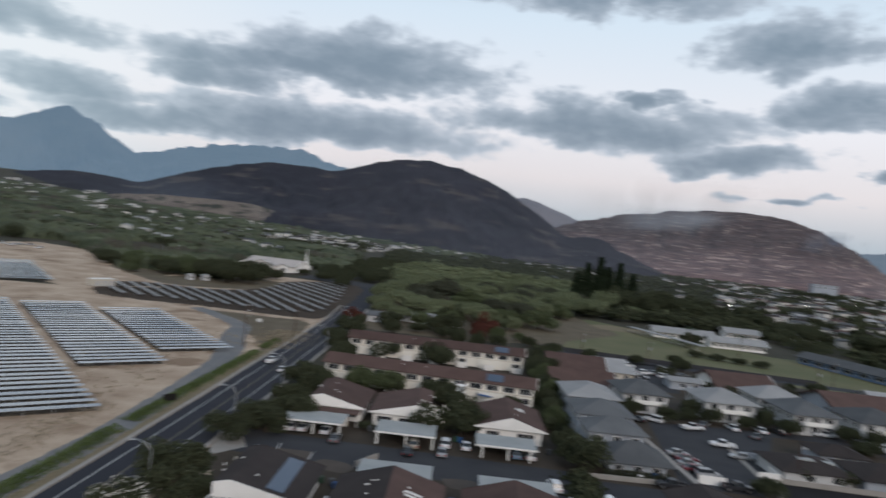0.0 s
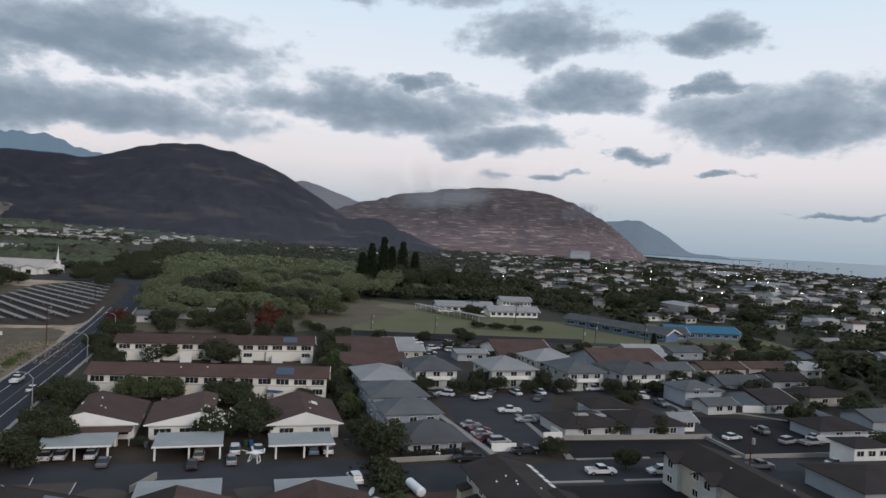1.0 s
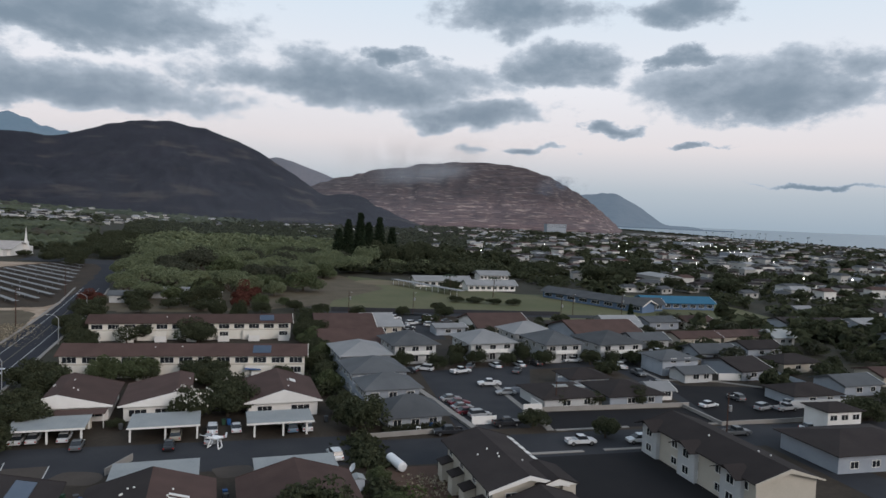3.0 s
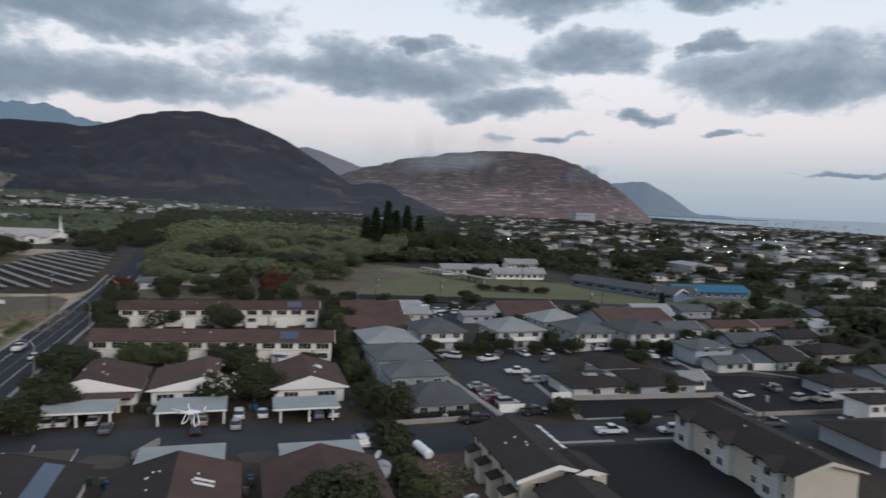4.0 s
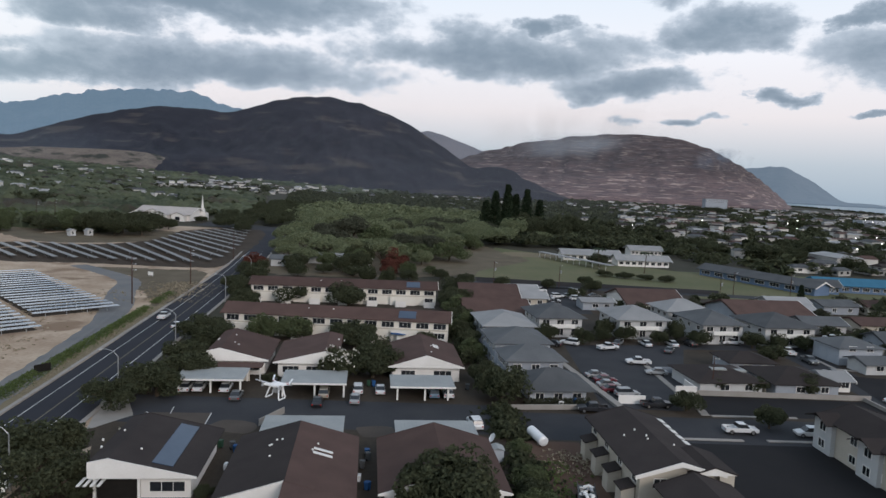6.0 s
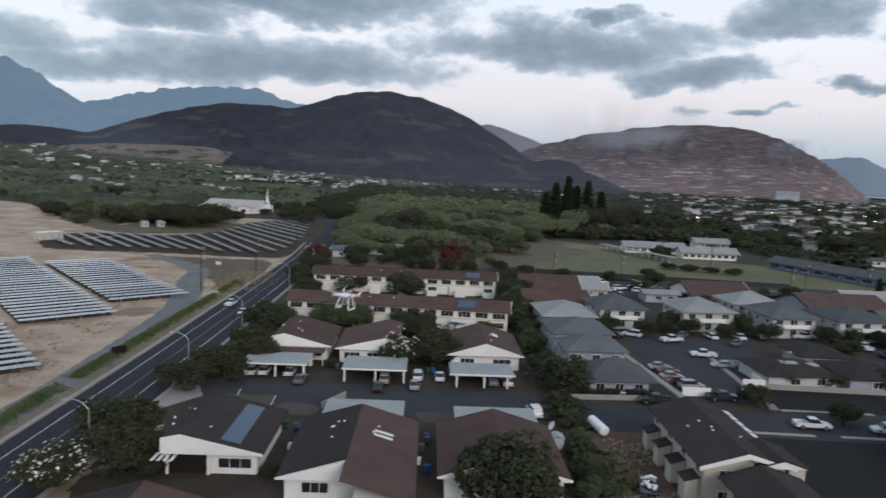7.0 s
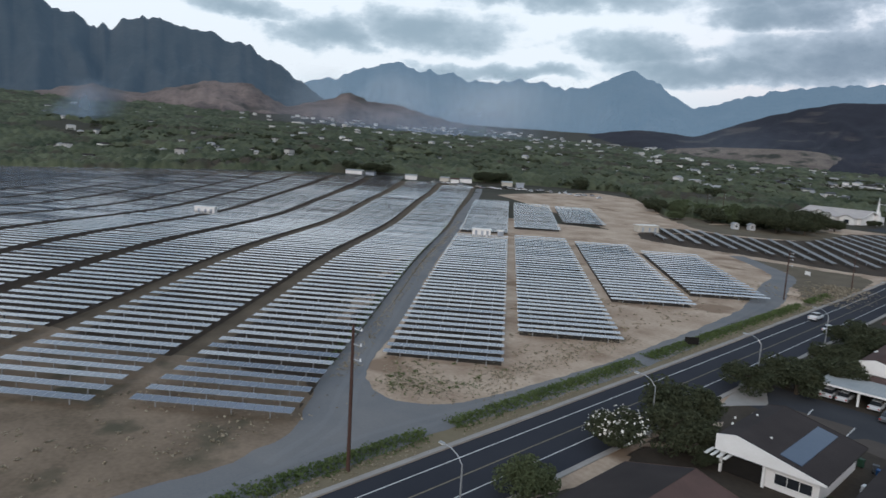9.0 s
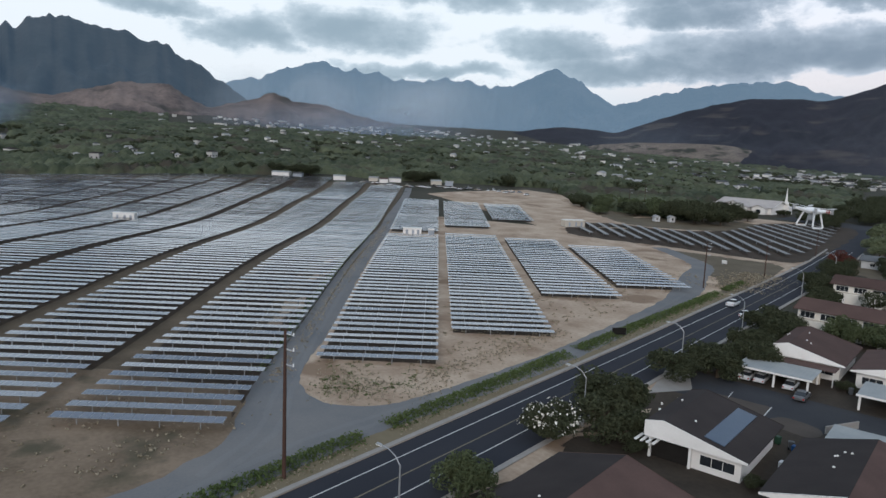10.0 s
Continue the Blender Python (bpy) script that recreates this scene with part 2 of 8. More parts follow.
M["metalroof"] = material("painted_metal_roof", (0.25, 0.27, 0.272), (0.35, 0.36, 0.355), scale=0.3, fine=10, bump=0.08, rough=0.55, objvar=0.06)
M["glass"] = material("window_glass", (0.012, 0.015, 0.018), (0.03, 0.034, 0.04), scale=0.6, fine=3, rough=0.08, bump=0, spec=0.6)
M["dark"] = material("dark_opening", (0.012, 0.011, 0.010), (0.02, 0.018, 0.016), scale=1, bump=0.05)
M["trim"] = material("white_trim", (0.66, 0.65, 0.62), (0.74, 0.73, 0.70), scale=0.8, bump=0.03, rough=0.55)
M["panel_blue"] = material("blue_collector", (0.035, 0.058, 0.098), (0.058, 0.084, 0.128), scale=0.5, fine=6, rough=0.3, bump=0.02, spec=0.4)
M["module"] = material("solar_module", (0.018, 0.026, 0.058), (0.036, 0.046, 0.080), scale=0.05, fine=9, rough=0.2, bump=0.003, spec=0.7, objvar=0.1, island=0.12)
M["module_dark"] = material("dusty_module", (0.085, 0.082, 0.08), (0.13, 0.125, 0.12), scale=0.15, fine=6, rough=0.35, bump=0.01, spec=0.5, island=0.15)
M["palewall"] = material("pale_wall", (0.40, 0.41, 0.42), (0.52, 0.525, 0.52), scale=0.35, fine=10, bump=0.08, rough=0.75, objvar=0.12)
M["alu"] = material("aluminium", (0.45, 0.46, 0.47), (0.55, 0.56, 0.57), rough=0.4, metal=0.8, scale=1, bump=0.03)
M["steel"] = material("galvanised_steel", (0.32, 0.33, 0.34), (0.42, 0.43, 0.44), rough=0.45, metal=0.6, scale=1, bump=0.03)
M["pole_wood"] = material("pole_wood", (0.050, 0.028, 0.022), (0.085, 0.05, 0.04), scale=0.8, fine=10, bump=0.4, stretch=(1, 1, 0.1))
M["bark"] = material("bark", (0.055, 0.042, 0.03), (0.10, 0.08, 0.06), scale=1.5, fine=6, bump=0.6, stretch=(1, 1, 0.3))
M["leaf"] = material("dark_leaves", (0.044, 0.053, 0.030), (0.082, 0.089, 0.052), scale=0.3, fine=6, bump=0, island=0.3, rough=0.7, thin=0.35)
M["leaf_mid"] = material("mid_green_leaves", (0.060, 0.066, 0.046), (0.100, 0.104, 0.072), scale=0.02, fine=12, bump=0, island=0.25, rough=0.7, thin=0.4)
M["leaf_bush"] = material("garden_leaves", (0.080, 0.100, 0.050), (0.132, 0.152, 0.080), scale=0.03, fine=12, bump=0, island=0.25, rough=0.7, thin=0.4)
M["leaf_green"] = material("green_leaves", (0.142, 0.164, 0.092), (0.216, 0.242, 0.144), scale=0.03, fine=12, bump=0, island=0.25, rough=0.7, thin=0.4)
M["leaf_pine"] = material("pine_needles", (0.014, 0.024, 0.014), (0.028, 0.04, 0.02), scale=0.3, fine=6, bump=0, island=0.4)
M["leaf_red"] = material("red_leaves", (0.072, 0.026, 0.020), (0.115, 0.044, 0.032), scale=0.3, fine=6, bump=0, island=0.4)
M["flower"] = material("white_blossom", (0.62, 0.60, 0.52), (0.72, 0.70, 0.66), scale=1, bump=0)
M["hedge"] = material("roadside_weeds", (0.082, 0.120, 0.044), (0.145, 0.178, 0.072), scale=0.25, fine=6, bump=0, island=0.3, thin=0.4)
M["scrubby"] = material("dry_scrub", (0.22, 0.19, 0.135), (0.32, 0.275, 0.205), scale=0.25, fine=6, bump=0, island=0.4)
M["tyre"] = material("tyre_rubber", (0.012, 0.012, 0.012), (0.02, 0.02, 0.02), scale=3, bump=0.1)
M["chrome"] = material("wheel_metal", (0.35, 0.35, 0.36), (0.45, 0.45, 0.46), rough=0.3, metal=0.9, scale=3, bump=0)
M["lampglass"] = material("lamp_lens", (0.70, 0.70, 0.66), (0.78, 0.78, 0.74), rough=0.25, scale=2, bump=0)
M["redlens"] = material("red_lens", (0.30, 0.02, 0.02), (0.4, 0.04, 0.03), rough=0.25, scale=2, bump=0)
M["plastic"] = material("white_plastic", (0.74, 0.75, 0.76), (0.80, 0.80, 0.80), rough=0.35, scale=4, bump=0.01, spec=0.5)
# fire-blackened ground, its colour tinted blue for the haze before it
M["burnt"] = material("burnt_slope", (0.011, 0.0118, 0.0175), (0.027, 0.026, 0.036), third=(0.056, 0.047, 0.046), scale=0.008, fine=12, bump=0.9, streak=7)
M["redrock"] = material("red_rock_slope", (0.044, 0.036, 0.040), (0.108, 0.079, 0.077), third=(0.195, 0.155, 0.138), scale=0.030, fine=7, bump=1.0, grow=0.25, stretch=(0.7, 0.7, 6), streak=9)
M["foothill"] = material("dry_foothill", (0.095, 0.078, 0.068), (0.19, 0.158, 0.132), third=(0.035, 0.038, 0.030), scale=0.03, fine=8, bump=0.8, grow=0.25, streak=1.2)
M["brownhill"] = material("bare_brown_hill", (0.085, 0.071, 0.069), (0.195, 0.156, 0.142), third=(0.075, 0.068, 0.062), scale=0.012, fine=9, bump=1.0, grow=0.22)
# the burnt crown of the red hill is darker than the bare pinkish rock of its lower ledges
RED = M["redrock"].node_tree
rp_, rgeo = RED.nodes["Principled BSDF"], RED.nodes.new("ShaderNodeNewGeometry")
rsep, rno, rhi, rmx = RED.nodes.new("ShaderNodeSeparateXYZ"), RED.nodes.new("ShaderNodeTexNoise"), RED.nodes.new("ShaderNodeMapRange"), RED.nodes.new("ShaderNodeMix")
radd = RED.nodes.new("ShaderNodeMath")
radd.operation = "MULTIPLY_ADD"
radd.inputs[1].default_value = 150.0
rno.inputs["Scale"].default_value = 0.006
rno.inputs["Detail"].default_value = 6
rhi.inputs["From Min"].default_value = 190.0
rhi.inputs["From Max"].default_value = 105.0
rmx.data_type = "RGBA"
rmx.blend_type = "MULTIPLY"
rmx.inputs[7].default_value = (1.9, 1.82, 1.8, 1)
RED.links.new(rgeo.outputs["Position"], rsep.inputs[0])
RED.links.new(rgeo.outputs["Position"], rno.inputs["Vector"])
RED.links.new(rno.outputs["Fac"], radd.inputs[0])
RED.links.new(rsep.outputs[2], radd.inputs[2])
RED.links.new(radd.outputs[0], rhi.inputs["Value"])
RED.links.new(rhi.outputs[0], rmx.inputs[0])
RED.links.new(rp_.inputs["Base Color"].links[0].from_socket, rmx.inputs[6])
RED.links.new(rmx.outputs[2], rp_.inputs["Base Color"])
for nm, c in (("white", (0.62, 0.63, 0.64)), ("silver", (0.30, 0.31, 0.32)), ("red", (0.13, 0.020, 0.030)), ("dark", (0.02, 0.021, 0.025)), ("blue", (0.10, 0.16, 0.22)), ("grey", (0.11, 0.115, 0.12)), ("tan", (0.30, 0.27, 0.22))):
    M["car_" + nm] = material("car_paint_" + nm, c, tuple(v * 0.9 for v in c), rough=0.28, scale=0.6, bump=0, spec=0.5)


def hazed_ridge_material(name, a, b, glow, strength):
    """The backdrop of distant ridges, kilometres behind the rest, with their haze painted in as emission."""
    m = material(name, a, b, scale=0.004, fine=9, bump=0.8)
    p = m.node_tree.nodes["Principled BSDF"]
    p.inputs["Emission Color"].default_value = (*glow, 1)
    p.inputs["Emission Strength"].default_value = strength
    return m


# the bluish emission stands for haze; the rock itself gives no light
M["far_ridge"] = hazed_ridge_material("far_ridge", (0.03, 0.035, 0.03), (0.07, 0.07, 0.06), (0.112, 0.188, 0.275), 0.84)
M["left_ridge"] = hazed_ridge_material("left_ridge", (0.022, 0.026, 0.024), (0.05, 0.05, 0.045), (0.050, 0.088, 0.138), 0.50)
M["far_brown"] = hazed_ridge_material("far_brown", (0.06, 0.05, 0.05), (0.11, 0.085, 0.08), (0.11, 0.14, 0.185), 0.62)
M["far_cape"] = hazed_ridge_material("far_cape", (0.04, 0.045, 0.045), (0.08, 0.08, 0.08), (0.13, 0.185, 0.25), 0.75)


# ---- mesh helpers ----
def quads_mesh(name, V, F, mat, smooth=False):
    """A mesh from an array of places and an array of four-cornered (or three-cornered) faces."""
    me = bpy.data.meshes.new(name)
    V = np.asarray(V, np.float32).reshape(-1, 3)
    F = np.asarray(F, np.int32)
    k = F.shape[1]
    me.vertices.add(len(V))
    me.vertices.foreach_set("co", V.ravel())
    me.loops.add(F.size)
    me.loops.foreach_set("vertex_index", F.ravel())
    me.polygons.add(len(F))
    me.polygons.foreach_set("loop_start", np.arange(0, F.size, k, dtype=np.int32))
    me.polygons.foreach_set("use_smooth", np.full(len(F), smooth))
    me.materials.append(mat)
    me.update(calc_edges=True)
    return me


def part(name, bm, mat, parent=None, label=""):
    me = bm
    if isinstance(bm, bmesh.types.BMesh):
        me = bpy.data.meshes.new(name)
        bm.to_mesh(me)
        bm.free()
        me.materials.append(mat)
    ob = new(name, me)
    if parent is not None:
        ob.parent = parent
    if label:
        ob["label"] = label
    return ob


def thing(name, m, label, category, group="", kind=""):
    ob = new(name)
    ob.empty_display_size = 0.3
    ob.matrix_basis = m
    return tagged(ob, label, category, group, kind)


def box(bm, x0, y0, z0, x1, y1, z1, bevel=0.0):
    r = bmesh.ops.create_cube(bm, size=1.0)
    for v in r["verts"]:
        v.co.x = x0 + (v.co.x + 0.5) * (x1 - x0)
        v.co.y = y0 + (v.co.y + 0.5) * (y1 - y0)
        v.co.z = z0 + (v.co.z + 0.5) * (z1 - z0)
    if bevel:
        edges = list({e for v in r["verts"] for e in v.link_edges})
        bmesh.ops.bevel(bm, geom=edges, offset=bevel, segments=1, affect="EDGES")
    return bm


def boxm(*a, **k):
    return box(bmesh.new(), *a, **k)


def tube(bm, pts, radii, sides=8):
    """A tapered round bar along the points."""
    rings = []
    for i, (p, r) in enumerate(zip(pts, radii)):
        p = Vector(p)
        d = Vector(pts[min(i + 1, len(pts) - 1)]) - Vector(pts[max(i - 1, 0)])
        q = d.to_track_quat("Z", "Y")
        rings.append([bm.verts.new(p + q @ Vector((r * math.cos(2 * math.pi * k / sides), r * math.sin(2 * math.pi * k / sides), 0))) for k in range(sides)])
    for a, b in zip(rings, rings[1:]):
        for k in range(sides):
            bm.faces.new((a[k], a[(k + 1) % sides], b[(k + 1) % sides], b[k]))
    bm.faces.new(rings[0][::-1])
    bm.faces.new(rings[-1])
    return bm


def prism(bm, outline, y0, y1):
    """An outline in x and z, drawn out along y."""
    a = [bm.verts.new((x, y0, z)) for x, z in outline]
    b = [bm.verts.new((x, y1, z)) for x, z in outline]
    n = len(outline)
    bm.faces.new(a)
    bm.faces.new(b[::-1])
    for i in range(n):
        bm.faces.new((a[i], b[i], b[(i + 1) % n], a[(i + 1) % n]))
    bmesh.ops.recalc_face_normals(bm, faces=bm.faces)
    return bm


# ---- ground ----
def smooth01(t):
    t = np.clip(t, 0, 1)
    return t * t * (3 - 2 * t)


def G(x, y):
    """The height of the land: level under the houses, rising inland, falling to the shore."""
    x, y = np.asarray(x, float), np.asarray(y, float)
    q = np.minimum(0.25 * y - 0.9 * x, 1760)
    up = 6.0e-5 * np.maximum(0, np.minimum(q, 520) - 50) ** 2 + 0.040 * np.maximum(0, q - 520)
    behind = np.maximum(smooth01((y - 40) / 320), smooth01((-x - 750) / 350))
    down = -0.006 * np.maximum(0, -q - 40)
    shore = (x - SHORE[0]) * SHORE[2] + (y - SHORE[1]) * SHORE[3]
    up = up + 0.035 * np.maximum(0, q - 1350) + 0.023 * np.maximum(0, q - 700)
    u, v = 0.7071 * (y - x), 0.7071 * (x + y)
    swell = 1.9 * np.exp(-((u - 195) / 60) ** 2) - 1.0 * np.exp(-((u - 318) / 48) ** 2) - 1.8 * np.exp(-((u - 470) / 60) ** 2) * smooth01((v + 130) / 60)
    swell = swell * (1 - smooth01((v + 30) / 45)) * smooth01((v + 620) / 150)
    return up * behind + swell + np.maximum(down, -4) - 8 * smooth01(shore / 120)


SHORE = (1221.0, 1455.0, 0.995, -0.099)


def g(x, y):
    return float(G(x, y))


def graded(n, reach, near):
    t = np.linspace(-1, 1, n)
    k = math.asinh(reach / near)
    return near * np.sinh(t * k)


xs, ys = graded(260, 4900, 60), graded(260, 4900, 60)
gx, gy = np.meshgrid(xs, ys, indexing="ij")
V = np.stack([gx, gy, G(gx, gy) - 0.06], -1).reshape(-1, 3)
ii = np.arange(259)[:, None] * 260 + np.arange(259)[None, :]
F = np.stack([ii, ii + 260, ii + 261, ii + 1], -1).reshape(-1, 4)
tagged(new("ground", quads_mesh("ground", V, F, M["scrub"], True)), "dark scrubby ground rising inland to the hills", "ground", kind="structure")


def patch(name, corners, mat, lift, label, nu=18, nv=12, thick=0.0, category="ground"):
    """A sheet over four corners (in order), laid on the land."""
    c = np.array(corners, float)
    u, v = np.linspace(0, 1, nu), np.linspace(0, 1, nv)
    U, W = np.meshgrid(u, v, indexing="ij")
    P = (c[0] * ((1 - U) * (1 - W))[..., None] + c[1] * (U * (1 - W))[..., None] + c[2] * (U * W)[..., None] + c[3] * ((1 - U) * W)[..., None])
    z = G(P[..., 0], P[..., 1]) + lift
    V = np.concatenate([P, z[..., None]], -1).reshape(-1, 3)
    i = np.arange(nu - 1)[:, None] * nv + np.arange(nv - 1)[None, :]
    F = np.stack([i, i + nv, i + nv + 1, i + 1], -1).reshape(-1, 4)
    me = quads_mesh(name, V, F, mat)
    ob = tagged(new(name, me), label, category, kind="structure")
    if thick:
        mod = ob.modifiers.new("thickness", "SOLIDIFY")
        mod.thickness = thick
        mod.offset = -1
    return ob


def ribbon(name, pts, widths, mat, lift, label, kind="structure", category="road", parent=None, ragged=0.0):
    """A strip along a smooth line through the points."""
    P = np.array(pts, float)
    t = np.arange(len(P))
    tt = np.linspace(0, len(P) - 1, (len(P) - 1) * (30 if ragged else 10) + 1)
    # Catmull-Rom through the points
    Q = np.concatenate([2 * P[:1] - P[1:2], P, 2 * P[-1:] - P[-2:-1]])
    out = []
    for s in tt:
        k = min(int(s), len(P) - 2)
        f = s - k
        a, b, c, d = Q[k], Q[k + 1], Q[k + 2], Q[k + 3]
        out.append(0.5 * (2 * b + (c - a) * f + (2 * a - 5 * b + 4 * c - d) * f * f + (3 * b - a - 3 * c + d) * f ** 3))
    C = np.array(out)
    W = np.interp(tt, t, widths)
    d = np.gradient(C, axis=0)
    d /= np.linalg.norm(d, axis=1)[:, None]
    nrm = np.stack([-d[:, 1], d[:, 0]], 1)
    A, B = C + nrm * W[:, None] / 2, C - nrm * W[:, None] / 2
    if ragged:
        for E, s in ((A, 1), (B, -1)):
            E += nrm * s * np.array([ragged * noise.fractal(Vector((p[0] / 4, p[1] / 4, 5.0)), 1.0, 2.0, 3) for p in E])[:, None]
    P2 = np.stack([A, B], 1)
    V = np.concatenate([P2, (G(P2[..., 0], P2[..., 1]) + lift)[..., None]], -1).reshape(-1, 3)
    i = np.arange(len(C) - 1) * 2
    F = np.stack([i + 1, i + 3, i + 2, i], -1)
    ob = new(name, quads_mesh(name, V, F, mat))
    if parent is not None:
        ob.parent = parent
        return ob
    return tagged(ob, label, category, kind=kind)


def spread(name, outline, mat, lift, label, ragged=0.5, category="ground"):
    """A sheet within a smooth closed outline with an uneven edge."""
    P = np.array(outline, float)
    n = len(P)
    bm = bmesh.new()
    vs = []
    for k in range(n):
        a, b, c, d = P[k - 1], P[k], P[(k + 1) % n], P[(k + 2) % n]
        for f in np.linspace(0, 1, 13)[:-1]:
            p = 0.5 * (2 * b + (c - a) * f + (2 * a - 5 * b + 4 * c - d) * f * f + (3 * b - a - 3 * c + d) * f ** 3)
            w = ragged * noise.noise_vector(Vector((p[0] / 3, p[1] / 3, 1.0)))
            x, y = p[0] + w.x, p[1] + w.y
            vs.append(bm.verts.new((x, y, g(x, y) + lift)))
    f = bm.faces.new(vs)
    if f.normal.z < 0 or f.calc_area() and (f.normal_update() or f.normal.z < 0):
        f.normal_flip()
    bmesh.ops.triangulate(bm, faces=[f])
    return tagged(part(name, bm, mat), label, category, kind="structure")


# sea
V = [(-200, -4800, -5), (4800, -4800, -5), (4800, 4800, -5), (-200, 4800, -5)]
M["sea"] = material("sea_water", (0.11, 0.19, 0.24), (0.14, 0.22, 0.27), scale=0.01, fine=20, rough=0.32, bump=0.15, spec=0.5)
tagged(new("sea", quads_mesh("sea", V, [(0, 1, 2, 3)], M["sea"])), "calm blue-grey sea beyond the town", "sea", kind="structure")


# ---- mountains ----
EYE = 38.0


def mountain(name, D, front, back, az0, az1, peaks, mat, label, rugged=0.06, gully=60.0, steep=1.25, seed=0, kind="structure", crag=None, step=0.0):
    """A range of hills round the valley. Peaks: azimuth, elevation and half widths to the left and right in degrees, roundness."""
    az = np.linspace(az0, az1, int((az1 - az0) * 5) + 1)
    crag = crag or min(rugged, 0.11) * 0.5
    s = np.linspace(0, 1, 44)
    bs = np.linspace(0, 1, 8)[1:]
    crest = np.full_like(az, -30.0)
    for a, e, wl, wr, p in peaks:
        w = np.where(az < a, wl, wr)
        f = 1 - (np.abs(az - a) / w) ** p
        crest = np.maximum(crest, (EYE + 6 + D * math.tan(radians(e))) * f - 6)
    ker = np.hanning(13)
    crest = np.convolve(np.pad(crest, 6, mode='edge'), ker / ker.sum(), 'valid')
    rows = []
    off = seed * 17.3
    for j, a in enumerate(az):
        ar = radians(a)
        row = []
        wob = noise.fractal(Vector((a * D * 0.0175 / 260 + off, 3.1, off)), 1.0, 2.0, 5) * 260 * rugged * 3
        top = crest[j] * (1 + crag * noise.fractal(Vector((a * D * 0.0175 / 70 + off, 0.3, 1)), 1.0, 2.0, 5))
        for k in s:
            r = D - front * (1 - k) + wob * math.sin(math.pi * k)
            gn = noise.ridged_multi_fractal(Vector((a * D * 0.0175 / gully + off, r / (gully * 4.5), off)), 1.0, 2.1, 5, 1.0, 2.0)
            h = top * (k ** steep) - rugged * abs(top) * 1.1 * (1.4 - gn * 0.8) * math.sin(math.pi * k)
            if step:
                # ledges of harder rock: flat treads and steep faces
                f = h / step + 0.5 * noise.noise(Vector((a * 0.6, r / 300, off)))
                e = f - math.floor(f)
                h += step * 0.75 * (e * e * e * (e * (6 * e - 15) + 10) - e)
            row.append((r * math.sin(ar), r * math.cos(ar), max(h, -30) if k else -30.0))
        for k in bs:
            r = D + back * k
            row.append((r * math.sin(ar), r * math.cos(ar), top * (1 - k) ** 1.1 - 20 * k))
        rows.append(row)
    n = len(rows[0])
    V = np.array(rows).reshape(-1, 3)
    i = np.arange(len(az) - 1)[:, None] * n + np.arange(n - 1)[None, :]
    F = np.stack([i, i + n, i + n + 1, i + 1], -1).reshape(-1, 4)
    me = quads_mesh(name, V, F, mat, True)
    return tagged(new(name, me), label, "mountain", kind=kind)


mountain("mountain_burnt", 2200, 950, 500, -50, 12, [(-9.2, 6.1, 14, 14.8, 1.9), (-19.5, 4.6, 17, 20, 1.6), (-34, 2.0, 16, 14, 1.5), (5, 1.2, 5, 7, 1.6)],
         M["burnt"], "dark fire-blackened rounded hill above the town", rugged=0.05, gully=50, steep=1.15, seed=1)
mountain("mountain_red", 2700, 900, 500, -4, 29, [(16.8, 4.15, 20.5, 10.9, 2.1), (8, 2.9, 12, 10, 1.5)],
         M["redrock"], "reddish-brown rocky hill with layered cliffs", rugged=0.06, gully=75, steep=0.9, seed=2, step=22, crag=0.02)
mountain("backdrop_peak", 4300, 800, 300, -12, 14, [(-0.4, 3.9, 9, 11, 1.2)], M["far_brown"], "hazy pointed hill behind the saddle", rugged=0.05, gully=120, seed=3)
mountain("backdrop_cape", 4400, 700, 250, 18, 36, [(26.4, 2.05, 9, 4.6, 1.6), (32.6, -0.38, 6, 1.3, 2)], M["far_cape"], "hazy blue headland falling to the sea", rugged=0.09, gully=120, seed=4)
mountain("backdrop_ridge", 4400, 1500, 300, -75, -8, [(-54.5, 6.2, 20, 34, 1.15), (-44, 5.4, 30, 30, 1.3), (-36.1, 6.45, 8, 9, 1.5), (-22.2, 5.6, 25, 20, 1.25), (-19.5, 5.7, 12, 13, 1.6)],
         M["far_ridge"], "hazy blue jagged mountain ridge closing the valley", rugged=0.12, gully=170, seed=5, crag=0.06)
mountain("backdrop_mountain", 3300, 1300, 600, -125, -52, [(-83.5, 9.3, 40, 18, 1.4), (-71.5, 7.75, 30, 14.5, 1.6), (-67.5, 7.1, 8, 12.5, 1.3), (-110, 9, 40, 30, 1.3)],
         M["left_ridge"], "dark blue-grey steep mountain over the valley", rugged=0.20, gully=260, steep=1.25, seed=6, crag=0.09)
mountain("mountain_foot", 1560, 170, 260, -38, -14, [(-25.5, 1.05, 8.5, 7.2, 5.0), (-30, 0.8, 5, 8, 4.0)], M["foothill"], "dry tan meadow with dark shrubs below the burnt hill", rugged=0.03, gully=40, steep=0.8, seed=8)
mountain("mountain_knoll", 1900, 560, 400, -82, -36, [(-58.1, 4.0, 7.0, 8.0, 1.0), (-57.6, 3.4, 23, 26, 1.0), (-66.9, 3.9, 13, 6.4, 1.9), (-76.5, 2.9, 12, 12, 1.5)],
         M["brownhill"], "bare reddish-brown knolls at the foot of the mountains", rugged=0.16, gully=70, steep=1.0, seed=7, crag=0.05, step=14)


